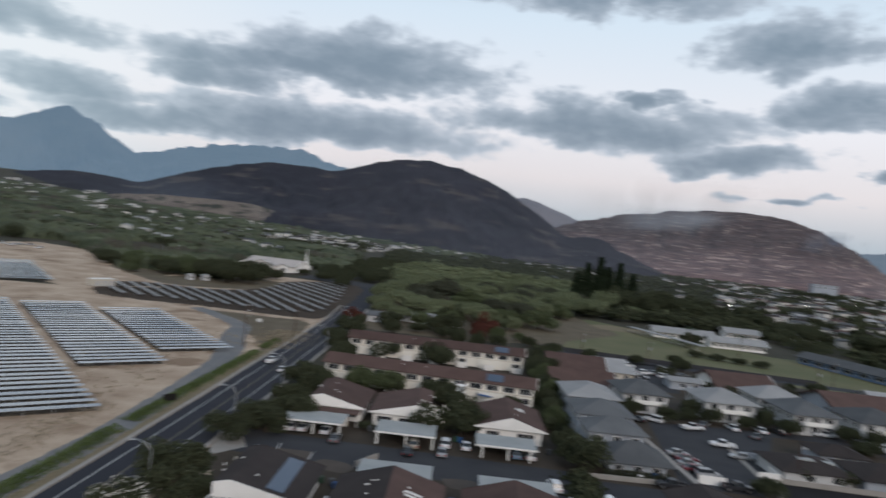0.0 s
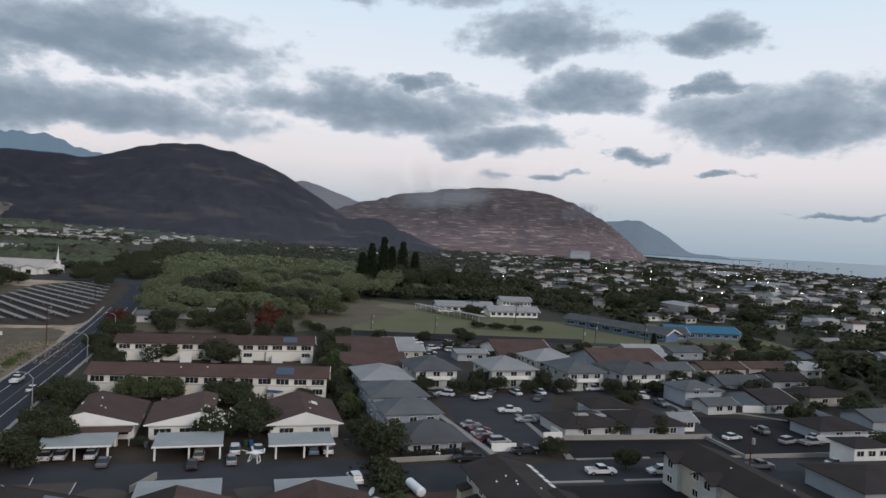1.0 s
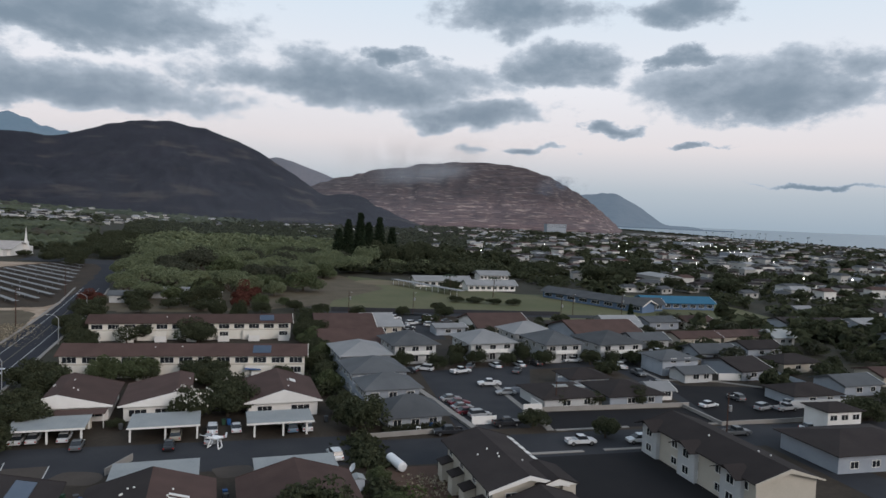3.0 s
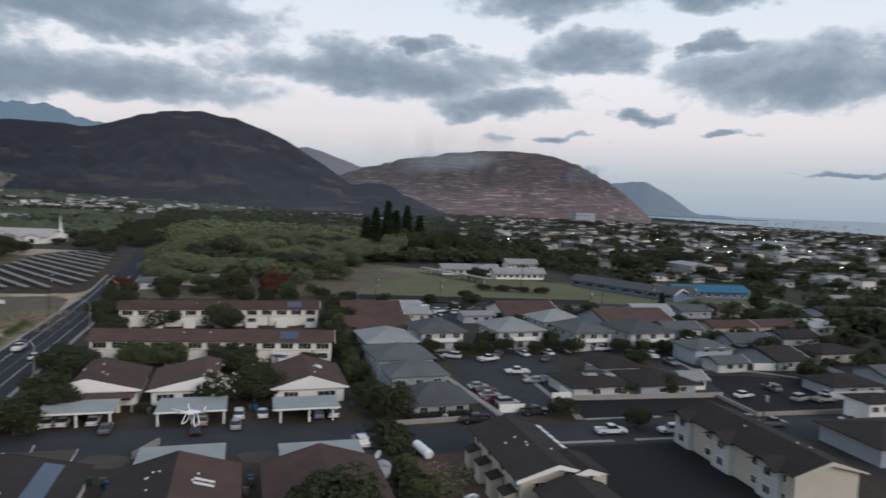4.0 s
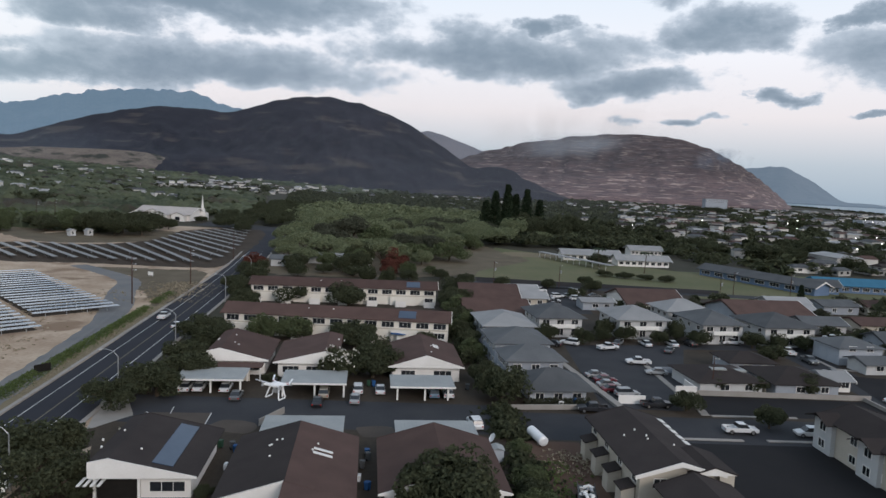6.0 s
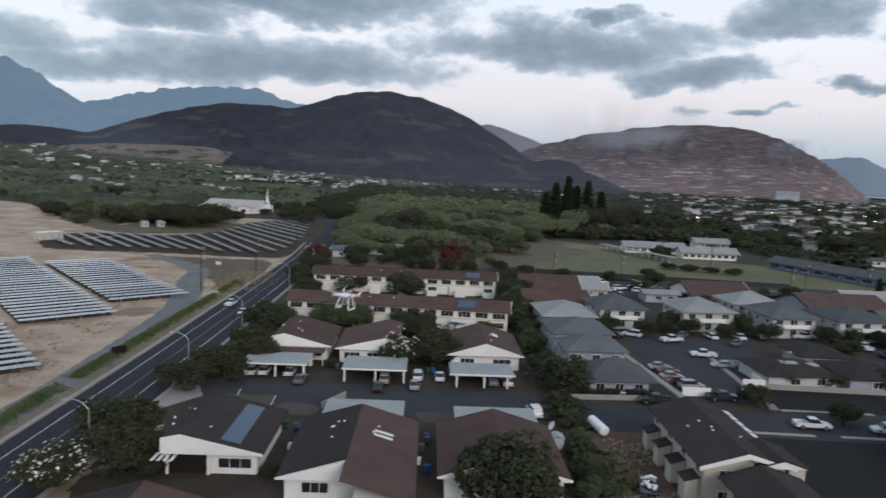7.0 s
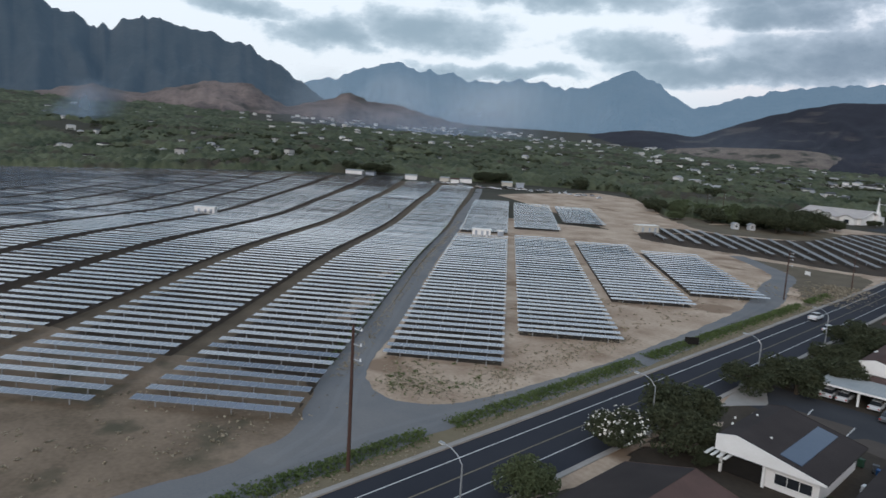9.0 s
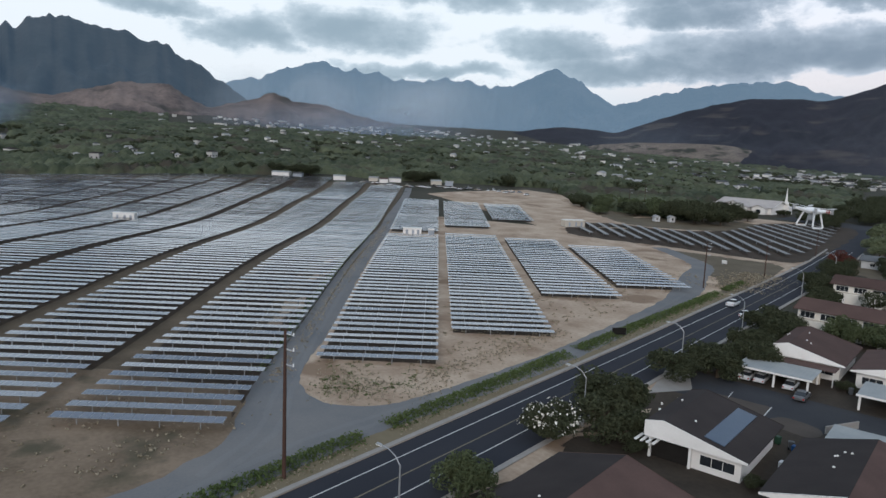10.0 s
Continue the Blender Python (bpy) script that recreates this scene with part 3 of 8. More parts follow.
# ---- smoke of the slope fires, and sheets that stand in for haze ----
def smoke_material(name, tint, thick, scale):
    """Thin drifting smoke, or haze put in as sheets: soft ragged veils that thin out towards their edges."""
    m = bpy.data.materials.new(name)
    m.use_nodes = True
    nt = m.node_tree
    L = nt.links.new
    nt.nodes.remove(nt.nodes["Principled BSDF"])

    def math_(op, a, b):
        n = nt.nodes.new("ShaderNodeMath")
        n.operation = op
        for k, v in enumerate((a, b)):
            if isinstance(v, (int, float)):
                n.inputs[k].default_value = v
            else:
                L(v, n.inputs[k])
        return n.outputs[0]
    uv = nt.nodes.new("ShaderNodeUVMap")
    sep = nt.nodes.new("ShaderNodeSeparateXYZ")
    L(uv.outputs[0], sep.inputs[0])
    geo = nt.nodes.new("ShaderNodeNewGeometry")
    nz = nt.nodes.new("ShaderNodeTexNoise")
    nz.inputs["Scale"].default_value = scale
    nz.inputs["Detail"].default_value = 5
    nz.inputs["Distortion"].default_value = 0.6
    L(geo.outputs["Position"], nz.inputs["Vector"])
    fades = []
    for c in sep.outputs[:2]:
        fades.append(math_("POWER", math_("MULTIPLY", math_("MULTIPLY", c, math_("SUBTRACT", 1.0, c)), 4.0), 1.3))
    body = math_("MULTIPLY", fades[0], fades[1])
    rag = nt.nodes.new("ShaderNodeMapRange")
    rag.interpolation_type = "SMOOTHSTEP"
    rag.inputs["From Min"].default_value = 0.36
    rag.inputs["From Max"].default_value = 0.68
    L(nz.outputs["Fac"], rag.inputs["Value"])
    alpha = math_("MULTIPLY", math_("MULTIPLY", body, rag.outputs[0]), thick)
    df = nt.nodes.new("ShaderNodeBsdfDiffuse")
    df.inputs["Color"].default_value = (*tint, 1)
    tl = nt.nodes.new("ShaderNodeBsdfTranslucent")
    tl.inputs["Color"].default_value = (*tint, 1)
    ms = nt.nodes.new("ShaderNodeMixShader")
    ms.inputs[0].default_value = 0.5
    L(df.outputs[0], ms.inputs[1])
    L(tl.outputs[0], ms.inputs[2])
    tp = nt.nodes.new("ShaderNodeBsdfTransparent")
    mx = nt.nodes.new("ShaderNodeMixShader")
    L(alpha, mx.inputs[0])
    L(tp.outputs[0], mx.inputs[1])
    L(ms.outputs[0], mx.inputs[2])
    L(mx.outputs[0], nt.nodes["Material Output"].inputs["Surface"])
    return m


def smoke(D, az0, az1, z0, z1, mat, label, layers=3, drift=0.0, gap=60.0):
    """Veils of smoke or stand-in haze, one behind the other, D metres off."""
    nu, nv = 25, 9
    V, F, T = [], [], []
    for k in range(layers):
        b = len(V)
        for i in range(nu):
            for j in range(nv):
                u, v = i / (nu - 1), j / (nv - 1)
                a = radians(az0 + (az1 - az0) * u + drift * (v - 0.5) + 0.4 * k)
                r = D + gap * k + 40 * math.sin(5 * u + 2 * v + k)
                V.append((r * math.sin(a), r * math.cos(a), z0 + (z1 - z0) * v))
                T.append((u, v))
        for i in range(nu - 1):
            for j in range(nv - 1):
                q = b + i * nv + j
                F.append((q, q + nv, q + nv + 1, q + 1))
    me = quads_mesh("smoke", V, F, mat, True)
    uv = me.uv_layers.new(name="UVMap")
    uv.data.foreach_set("uv", np.array([T[i] for f in F for i in f], np.float32).ravel())
    return tagged(new("smoke", me), label, "smoke", kind="stuff")


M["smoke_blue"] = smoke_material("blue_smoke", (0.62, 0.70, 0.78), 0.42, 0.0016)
# blue tint for the hill foot: distance haze as well as smoke
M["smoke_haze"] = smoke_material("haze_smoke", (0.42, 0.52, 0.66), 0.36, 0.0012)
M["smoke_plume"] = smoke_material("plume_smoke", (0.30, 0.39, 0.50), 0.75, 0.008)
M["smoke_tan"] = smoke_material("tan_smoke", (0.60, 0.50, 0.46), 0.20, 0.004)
M["haze_sheet"] = smoke_material("thin_haze", (0.50, 0.53, 0.60), 0.11, 0.0014)
# two pale sheets added to lift the dark tones behind them, like haze
smoke(700, -27, 24, -45, 85, M["haze_sheet"], "pale sheet standing in for haze over the park and town", 1)
smoke(1180, -24, 26, -90, 250, M["haze_sheet"], "pale sheet standing in for haze before the burnt hills", 1)
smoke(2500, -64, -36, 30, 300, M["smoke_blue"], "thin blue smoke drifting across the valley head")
smoke(1480, -66, -16, -10, 125, M["smoke_haze"], "sheets standing in for blue haze and smoke along the hill foot", 3)
smoke(1150, -80.5, -75.5, 5, 105, M["smoke_plume"], "grey smoke rising from a small fire in the woods", 3, 2.5, 25)
smoke(2350, 1, 15, 100, 215, M["smoke_blue"], "white smoke curling along the crest of the red hill", 3, 4, 40)
smoke(3300, 2, 22, 150, 420, M["smoke_tan"], "faint tan smoke rising behind the red hill", 1, 3)
smoke(2250, 20.5, 24.5, 95, 170, M["smoke_plume"], "small puff of smoke on the shoulder of the red hill", 2, 1, 30)


# ---- roads ----
ROADDIR = (-0.084, 0.9965)


def road_bend(s):
    """Beyond the houses the road turns gently to the left."""
    return 0.05 * (np.sqrt((s - 300) ** 2 + 1600) + s - 300) if s > 150 else 0.0


def road_pt(s, d):
    """A place s metres up the road and d metres to the right of its left kerb."""
    return (-54.7 + ROADDIR[0] * s + ROADDIR[1] * d - road_bend(s), ROADDIR[1] * s - ROADDIR[0] * d)


def lane(name, d, w, s0, s1, mat, lift, label, n=6, category="road", parent=None):
    return ribbon(name, [road_pt(s, d) for s in np.linspace(s0, s1, n)], [w] * n, mat, lift, label, parent=parent, category=category)


lane("road", 6.3, 12.6, -120, 470, M["asphalt"], 0.03, "dark asphalt road with worn white lines", n=24)
lane("road_edge_line", 2.6, 0.16, -120, 330, M["paintline"], 0.036, "white edge line on the road", category="road marking")
lane("road_centre_line", 6.0, 0.22, -120, 330, M["worn_line"], 0.036, "worn pale centre line on the road", category="road marking")
lane("road_lane_line", 9.0, 0.16, -120, 330, M["paintline"], 0.036, "white lane line on the road", category="road marking")
for s, d, nm in ((0, -0.55, "kerb"), (0, 13.0, "kerb")):
    bm = bmesh.new()
    me_pts = [road_pt(v, d - 0.4) for v in np.linspace(-120, 330, 12)]
    me_pts2 = [road_pt(v, d + 0.4) for v in np.linspace(-120, 330, 12)]
    lo = [[bm.verts.new((x, y, g(x, y) + z)) for (x, y) in line for z in (-0.05,)] for line in (me_pts, me_pts2)]
    hi = [[bm.verts.new((x, y, g(x, y) + 0.15)) for (x, y) in line] for line in (me_pts, me_pts2)]
    for k in range(11):
        bm.faces.new((hi[0][k], hi[1][k], hi[1][k + 1], hi[0][k + 1]))
        bm.faces.new((lo[0][k], hi[0][k], hi[0][k + 1], lo[0][k + 1]))
        bm.faces.new((lo[1][k + 1], hi[1][k + 1], hi[1][k], lo[1][k]))
    bmesh.ops.recalc_face_normals(bm, faces=bm.faces)
    tagged(part("kerb", bm, M["concrete"]), "pale concrete kerb along the road", "kerb", kind="structure")
lane("verge", -3.2, 4.6, -120, 200, M["drygrass"], 0.02, "dry verge beside the road", category="ground")

# solar park ground and its gravel tracks
U = Vector((-0.7071, 0.7071))
W = Vector((0.7071, 0.7071))


def field_pt(u, v):
    return (U.x * u + W.x * v, U.y * u + W.y * v)


patch("dirt_field", [field_pt(20, -420), field_pt(-20, -20), field_pt(300, 130), field_pt(530, -420)], M["dry"], 0.0, "bare tan soil of the solar park", 60, 60)
patch("dirt_field", [(-68, 40), (-78, 235), (-185, 330), (-120, 40)], M["dry"], 0.012, "bare tan soil of the solar park", 30, 30)
ribbon("gravel_track", [(-62, -40), (-65, 20), (-67, 45), (-67, 65), (-67.3, 84), (-68.8, 106), (-72, 131), (-77.5, 166), (-83, 188), (-92, 212), (-101, 236), (-130, 262)], [8, 8, 7, 6, 5.6, 5.6, 5.6, 6, 8, 8, 7, 6], M["gravel"], 0.03, "grey gravel service track", ragged=0.45)
ribbon("gravel_track", [(-96, 66), (-103, 73.5), (-120, 90.5), (-181, 151), (-240, 212), (-320, 295), (-370, 345)], [5.5, 7, 7.5, 8, 6, 5, 5], M["gravel"], 0.034, "grey gravel service track", ragged=0.45)
patch("dirt_field", [(-335, 330), (-175, 262), (-185, 430), (-330, 430)], M["dry"], 0.008, "bare tan soil beside the dark solar field", 20, 20)
spread("gravel_junction", [(-66, 22), (-68.5, 30), (-71.5, 37), (-74, 42.5), (-81, 48.6), (-90, 56), (-98, 64.5), (-104, 70.5), (-106, 79), (-96, 70.5), (-87.5, 62.4), (-83.5, 60.6), (-77.5, 59.7), (-72.6, 62.6), (-70.0, 68.5), (-69.9, 78), (-70.2, 90), (-66, 88), (-65.0, 73.7), (-64.2, 59.9), (-62.6, 50), (-61.8, 41.6), (-60.5, 34), (-59, 24)], M["gravel"], 0.046, "grey gravel meeting of two service tracks", 0.5, "road")
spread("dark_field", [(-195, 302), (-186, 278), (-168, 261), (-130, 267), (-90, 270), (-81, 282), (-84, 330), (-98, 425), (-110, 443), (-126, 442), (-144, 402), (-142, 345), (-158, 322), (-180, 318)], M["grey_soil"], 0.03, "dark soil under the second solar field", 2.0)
patch("dirt_field", [(-185, 240), (-71, 228), (-92, 445), (-200, 430)], M["dry"], 0.014, "bare tan soil round the dark solar field", 24, 24)

spread("weedy_ground", [(-74, 196), (-80, 204), (-91, 222), (-104, 244), (-126, 258), (-100, 262), (-84, 262), (-77, 240)], M["dark_weeds"], 0.024, "brown weedy soil beside the road", 2.0)
spread("weedy_ground", [(-160, -60), (-80, 0), (-63, 18), (-68.5, 35.5), (-77, 47), (-86, 55), (-97, 50), (-130, 30), (-200, 0)], M["front_soil"], 0.027, "brown weedy soil before the solar rows", 1.2)
for line in ([(-63.5, 24), (-66, 38), (-68.3, 52), (-68.3, 66), (-68.4, 82), (-69.4, 98), (-71.4, 118)], [(-61.6, 26), (-64, 40), (-66, 54), (-66.4, 68), (-66.6, 84), (-67.6, 98), (-69.4, 117)], [(-67.5, 36), (-74, 47), (-84, 56), (-96, 67.5), (-115, 86), (-178, 149)], [(-65.6, 37), (-73, 49.5), (-84, 59), (-97, 70.5), (-116, 89), (-180, 152)], [(-72, 124), (-76, 156), (-82, 186), (-91, 210)]):
    ribbon("wheel_track", line, [0.95] * len(line), M["gravel_pale"], 0.05 + 0.0001 * abs(line[0][1] - 20) * (4 + len(line)), "pale wheel track worn into the gravel", ragged=0.35)

# streets and lots among the houses
patch("driveway_apron", [(-48.5, 101.5), (-44.5, 108.5), (-48.5, 116), (-53.0, 117)], M["concrete"], 0.034, "pale concrete apron where the driveway meets the road", category="pavement")
M["brown_asphalt"] = material("dusty_asphalt", (0.060, 0.050, 0.044), (0.095, 0.080, 0.068), scale=0.2, fine=14, bump=0.2)
patch("parking_bay", [(-43.5, 110), (-33, 110.8), (-32.3, 104), (-38.5, 104)], M["brown_asphalt"], 0.030, "dusty brown asphalt parking bay", category="parking lot")
for a_, b_ in (((-43.2, 110.2), (-37.2, 104.6)), ((-33.0, 110.8), (-32.2, 104)), ((-39.8, 113), (-39.2, 109.8))):
    ribbon("parking_line", [a_, b_], [0.16, 0.16], M["paintline"], 0.04, "white parking line", category="road marking")
spread("dirt_patch", [(-31, 107.4), (-28, 108), (-25, 107), (-24.6, 103.6), (-27.5, 102.6), (-31.5, 103.5)], M["brown_asphalt"], 0.034, "bare tan dirt beside the driveway", 0.6)
spread("dirt_patch", [(-9, 107), (-4, 107.6), (-3.4, 104), (-8, 103)], M["brown_asphalt"], 0.034, "bare tan dirt beside the driveway", 0.6)
patch("yard_ground", [(-44, 30), (140, 30), (140, 262), (-58, 262)], M["yard"], 0.0, "dark bare yards between the houses", 20, 20)
patch("driveway", [(-46, 105.5), (12.5, 106), (12.5, 120), (-48, 118.5)], M["asphalt_old"], 0.02, "worn asphalt driveway between carports")
patch("street", [(14, 104.5), (150, 108.3), (150, 119), (15, 117)], M["asphalt_old"], 0.02, "worn asphalt side street")
patch("parking_lot", [(33, 121), (47.5, 121), (66, 172), (35, 168)], M["asphalt_old"], 0.02, "asphalt parking lot of the apartments", category="parking lot")
patch("parking_lot", [(38, 60), (66, 60), (65, 106), (42, 105.5)], M["asphalt_new"], 0.024, "freshly sealed black parking lot", category="parking lot")
patch("parking_lot", [(51.5, 119.5), (88, 119.5), (88, 130.6), (51.5, 130.6)], M["asphalt_new"], 0.024, "dark asphalt lot behind a low wall", category="parking lot")
patch("parking_lot", [(88, 119.3), (114, 120), (118, 146), (93, 150)], M["asphalt_new"], 0.036, "dark asphalt yard behind a low wall", category="parking lot")
patch("street", [(40, 210), (52, 210), (58, 262), (44, 262)], M["asphalt_old"], 0.03, "worn asphalt lane between the brown roofs")
patch("street", [(60, 168), (140, 176), (140, 186), (36, 168)], M["asphalt_old"], 0.028, "worn asphalt side street")
patch("street", [(88, 60), (97, 60), (97, 175), (88, 175)], M["asphalt_old"], 0.032, "worn asphalt side street")
patch("sports_field", [(20, 282), (112, 270), (120, 330), (40, 410)], M["grass"], 0.03, "mown green sports field", 8, 8)
patch("schoolyard", [(100, 250), (210, 245), (220, 335), (110, 330)], M["grass"], 0.02, "dry green school lawn", 8, 8)
spread("sports_sand", [(36, 372), (48, 388), (66, 386), (80, 376), (70, 366), (50, 366)], M["drygrass"], 0.045, "bare sandy ground beside the sports field", 2.0)
spread("sports_track", [(22, 352), (34, 374), (42, 372), (44, 352), (36, 338), (26, 340)], M["asphalt_old"], 0.05, "dark paved court beside the sports field", 0.6)
patch("street", [(10, 262), (150, 252), (150, 260), (10, 271)], M["asphalt_old"], 0.03, "worn asphalt street beside the sports field")


# ---- solar park ----
TILT = radians(2.0)
SLOPE = 1.85


def module_mesh(w):
    """One framed module: aluminium rim, glass set in it."""
    bm = bmesh.new()
    box(bm, -w / 2 + 0.02, -SLOPE / 2, -0.04, w / 2 - 0.02, SLOPE / 2, 0.0)
    top = max(bm.faces, key=lambda f: f.calc_center_median().z)
    bmesh.ops.inset_region(bm, faces=[top], thickness=0.022, depth=-0.008)
    for f in bm.faces:
        f.material_index = 1
    max(bm.faces, key=lambda f: f.calc_area() * (f.normal.z > 0.9)).material_index = 0
    bmesh.ops.transform(bm, matrix=Matrix.Rotation(TILT, 4, "X"), verts=bm.verts)
    me = bpy.data.meshes.new("module")
    bm.to_mesh(me)
    bm.free()
    me.materials.append(M["module"])
    me.materials.append(M["alu"])
    return me


M["module"].node_tree.nodes["Principled BSDF"].inputs["Coat Weight"].default_value = 1.0
M["module"].node_tree.nodes["Principled BSDF"].inputs["Coat Roughness"].default_value = 0.13
M["module"].node_tree.nodes["Principled BSDF"].inputs["Coat IOR"].default_value = 1.65
MODW = 1.3
MOD = module_mesh(MODW)
POST = bpy.data.meshes.new("post")
_bm = boxm(-0.07, -0.07, -0.3, 0.07, 0.07, 1.25, bevel=0.015)
_bm.to_mesh(POST)
_bm.free()
POST.materials.append(M["steel"])
MODZ = 1.35


def solar_table(n):
    root = thing("solar_table", Matrix(), "long tilted table of framed solar modules on steel posts", "solar panel", "solar tables of the park")
    for k in range(n):
        o = new("module", MOD)
        o.parent = root
        o.location = ((k - (n - 1) / 2) * MODW, 0, MODZ)
    part("beam", boxm(-n * MODW / 2 + 0.1, -0.06, MODZ - 0.2, n * MODW / 2 - 0.1, 0.06, MODZ - 0.06), M["steel"], root)
    for k in range(4):
        o = new("post", POST)
        o.parent = root
        o.location = (n * MODW * (k - 1.5) / 4.2, 0, 0)
    return root


def row_arrays(n, w=1.3):
    """Joined modules of one table: places and faces."""
    V, F = [], []
    c, s = math.cos(TILT), math.sin(TILT)
    for k in range(n):
        x0 = (k - n / 2) * w + 0.025
        x1 = x0 + w - 0.05
        b = len(V)
        for z in (0, -0.05):
            for x, y in ((x0, -SLOPE / 2), (x1, -SLOPE / 2), (x1, SLOPE / 2), (x0, SLOPE / 2)):
                V.append((x, y * c - z * s, MODZ + y * s + z * c))
        F += [(b, b + 1, b + 2, b + 3), (b, b + 4, b + 5, b + 1), (b + 1, b + 5, b + 6, b + 2), (b + 3, b + 2, b + 6, b + 7), (b, b + 3, b + 7, b + 4)]
    for k in range(3):
        x = n * w * (k - 1) / 3
        b = len(V)
        for z in (-0.3, MODZ):
            V += [(x - 0.08, -0.08, z), (x + 0.08, -0.08, z), (x + 0.08, 0.08, z), (x - 0.08, 0.08, z)]
        F += [(b + i, b + (i + 1) % 4, b + 4 + (i + 1) % 4, b + 4 + i) for i in range(4)]
    return np.array(V), np.array(F)


lean = random.Random(23)


def row_ground(v, u):
    """Where a table stands; no two are set up at quite the same slant."""
    x, y = field_pt(u, v)
    return pose(x, y, g(x, y) + lean.uniform(-0.05, 0.05), 0, 0, 45) @ pose(0, 0, 0, lean.gauss(0, 0.9), lean.gauss(0, 0.15), 0)


TABLES = {n: solar_table(n) for n in (16, 17)}
used = set()
bulkV, bulkF, bulkn = [], [], 0
bulk_rows = {n: row_arrays(n) for n in (16, 17)}
# dark strips paint in the shade that falls under and between the tables
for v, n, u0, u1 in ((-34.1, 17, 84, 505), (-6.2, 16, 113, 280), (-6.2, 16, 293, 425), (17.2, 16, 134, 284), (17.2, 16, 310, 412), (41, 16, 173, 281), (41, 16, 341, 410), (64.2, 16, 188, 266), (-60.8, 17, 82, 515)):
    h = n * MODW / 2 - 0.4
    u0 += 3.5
    patch("weedy_soil", [field_pt(u0, v - h), field_pt(u0, v + h), field_pt(u1, v + h), field_pt(u1, v - h)], M["grey_soil"], 0.03, "soil darkened for the shade beneath the solar tables", 3, 60)
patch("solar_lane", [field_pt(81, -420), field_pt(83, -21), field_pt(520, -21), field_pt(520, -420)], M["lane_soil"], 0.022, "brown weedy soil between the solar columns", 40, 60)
# the same painted shade under the farther columns
patch("weedy_soil", [field_pt(70, -500), field_pt(82, -78), field_pt(520, -78), field_pt(440, -500)], M["grey_soil"], 0.03, "soil darkened for the shade beneath the solar tables", 40, 60)
# column: centre v, modules, first u, last u, gap, how many are built module by module
PITCH = 4.05
columns = [(-34.1, 17, 85.8, 505, None, 16), (-6.2, 16, 115.6, 425, (279, 291), 16), (17.2, 16, 136.8, 413, (283, 309), 12), (41, 16, 175.2, 411, (280, 340), 8),
           (64.2, 16, 190.5, 267, None, 8), (-60.8, 17, 84, 515, None, 12)]
columns += [(-60.8 - 26.9 * k, 17, 81 + 4 * k, 538 - 3 * k, None, 0) for k in range(1, 17)]
for v, n, u0, u1, gap, near in columns:
    rows = 0
    u = u0
    while u < u1:
        if gap is None or not gap[0] < u < gap[1]:
            m = row_ground(v, u)
            if rows < near:
                if n not in used:
                    used.add(n)
                    TABLES[n].matrix_basis = m
                else:
                    copy_thing(TABLES[n], m)
            else:
                V, F = bulk_rows[n]
                A = np.array(m)
                bulkV.append(V @ A[:3, :3].T + A[:3, 3])
                bulkF.append(F + bulkn)
                bulkn += len(V)
            rows += 1
        u += PITCH
tagged(new("solar_array", quads_mesh("solar_array", np.concatenate(bulkV), np.concatenate(bulkF), M["module"])), "endless rows of blue-grey solar modules reflecting the sky", "solar panel", kind="stuff")

# the second field: dusty rows on dark soil
back_edge = ((0, 1, 4, 7, 10, 14.5, 20), (-181, -188, -176, -152, -134, -138, -122), (281, 298, 312, 315, 333, 388, 434))
front_edge = ((0, 5, 10, 11.5, 15, 20), (-165, -129, -93, -86, -92, -107), (267, 274, 277.5, 290, 342, 420))
for k in range(21):
    a = Vector((float(np.interp(k, back_edge[0], back_edge[1])), float(np.interp(k, back_edge[0], back_edge[2]))))
    b = Vector((float(np.interp(k, front_edge[0], front_edge[1])), float(np.interp(k, front_edge[0], front_edge[2]))))
    d = b - a
    length = d.length
    c = (a + b) / 2
    nmod = max(2, int(length / 2.0))
    root = thing("solar_row", Matrix.Translation((c.x, c.y, 0)) @ Matrix.Rotation(math.atan2(d.y, d.x), 4, "Z"), "long dusty solar row on dark soil", "solar panel", "rows of the second solar field")
    Vr, Fr = row_arrays(nmod, 1.95)
    Vr[:, 0] *= length / (nmod * 1.95)
    wx = c.x + Vr[:, 0] * d.x / length
    wy = c.y + Vr[:, 0] * d.y / length
    Vr[:, 2] += G(wx, wy)
    split = nmod * 5
    for p in range(nmod):
        o = new("module", quads_mesh("module", Vr[8 * p:8 * p + 8], Fr[:5], M["module_dark"]))
        o.parent = root
    for p in range(3):
        o = new("post", quads_mesh("post", Vr[nmod * 8 + 8 * p:nmod * 8 + 8 * p + 8], Fr[split:split + 4] - nmod * 8, M["steel"]))
        o.parent = root


def cabin(x, y, rz, w, d, h, label, wall="white"):
    root = thing("equipment_cabin", pose(x, y, g(x, y), 0, 0, rz), label, "cabin", "equipment cabins of the park")
    part("body", boxm(-w / 2, -d / 2, 0.2, w / 2, d / 2, h, bevel=0.05), M[wall], root)
    part("plinth", boxm(-w / 2 - 0.3, -d / 2 - 0.3, -0.4, w / 2 + 0.3, d / 2 + 0.3, 0.2), M["concrete"], root)
    part("roof", boxm(-w / 2 - 0.15, -d / 2 - 0.15, h, w / 2 + 0.15, d / 2 + 0.15, h + 0.12), M["trim"], root)
    for k in (-0.28, 0.05, 0.33):
        part("door", boxm(w * k - 0.5, -d / 2 - 0.03, 0.3, w * k + 0.5, -d / 2 - 0.002, 2.3), M["greywall"], root)


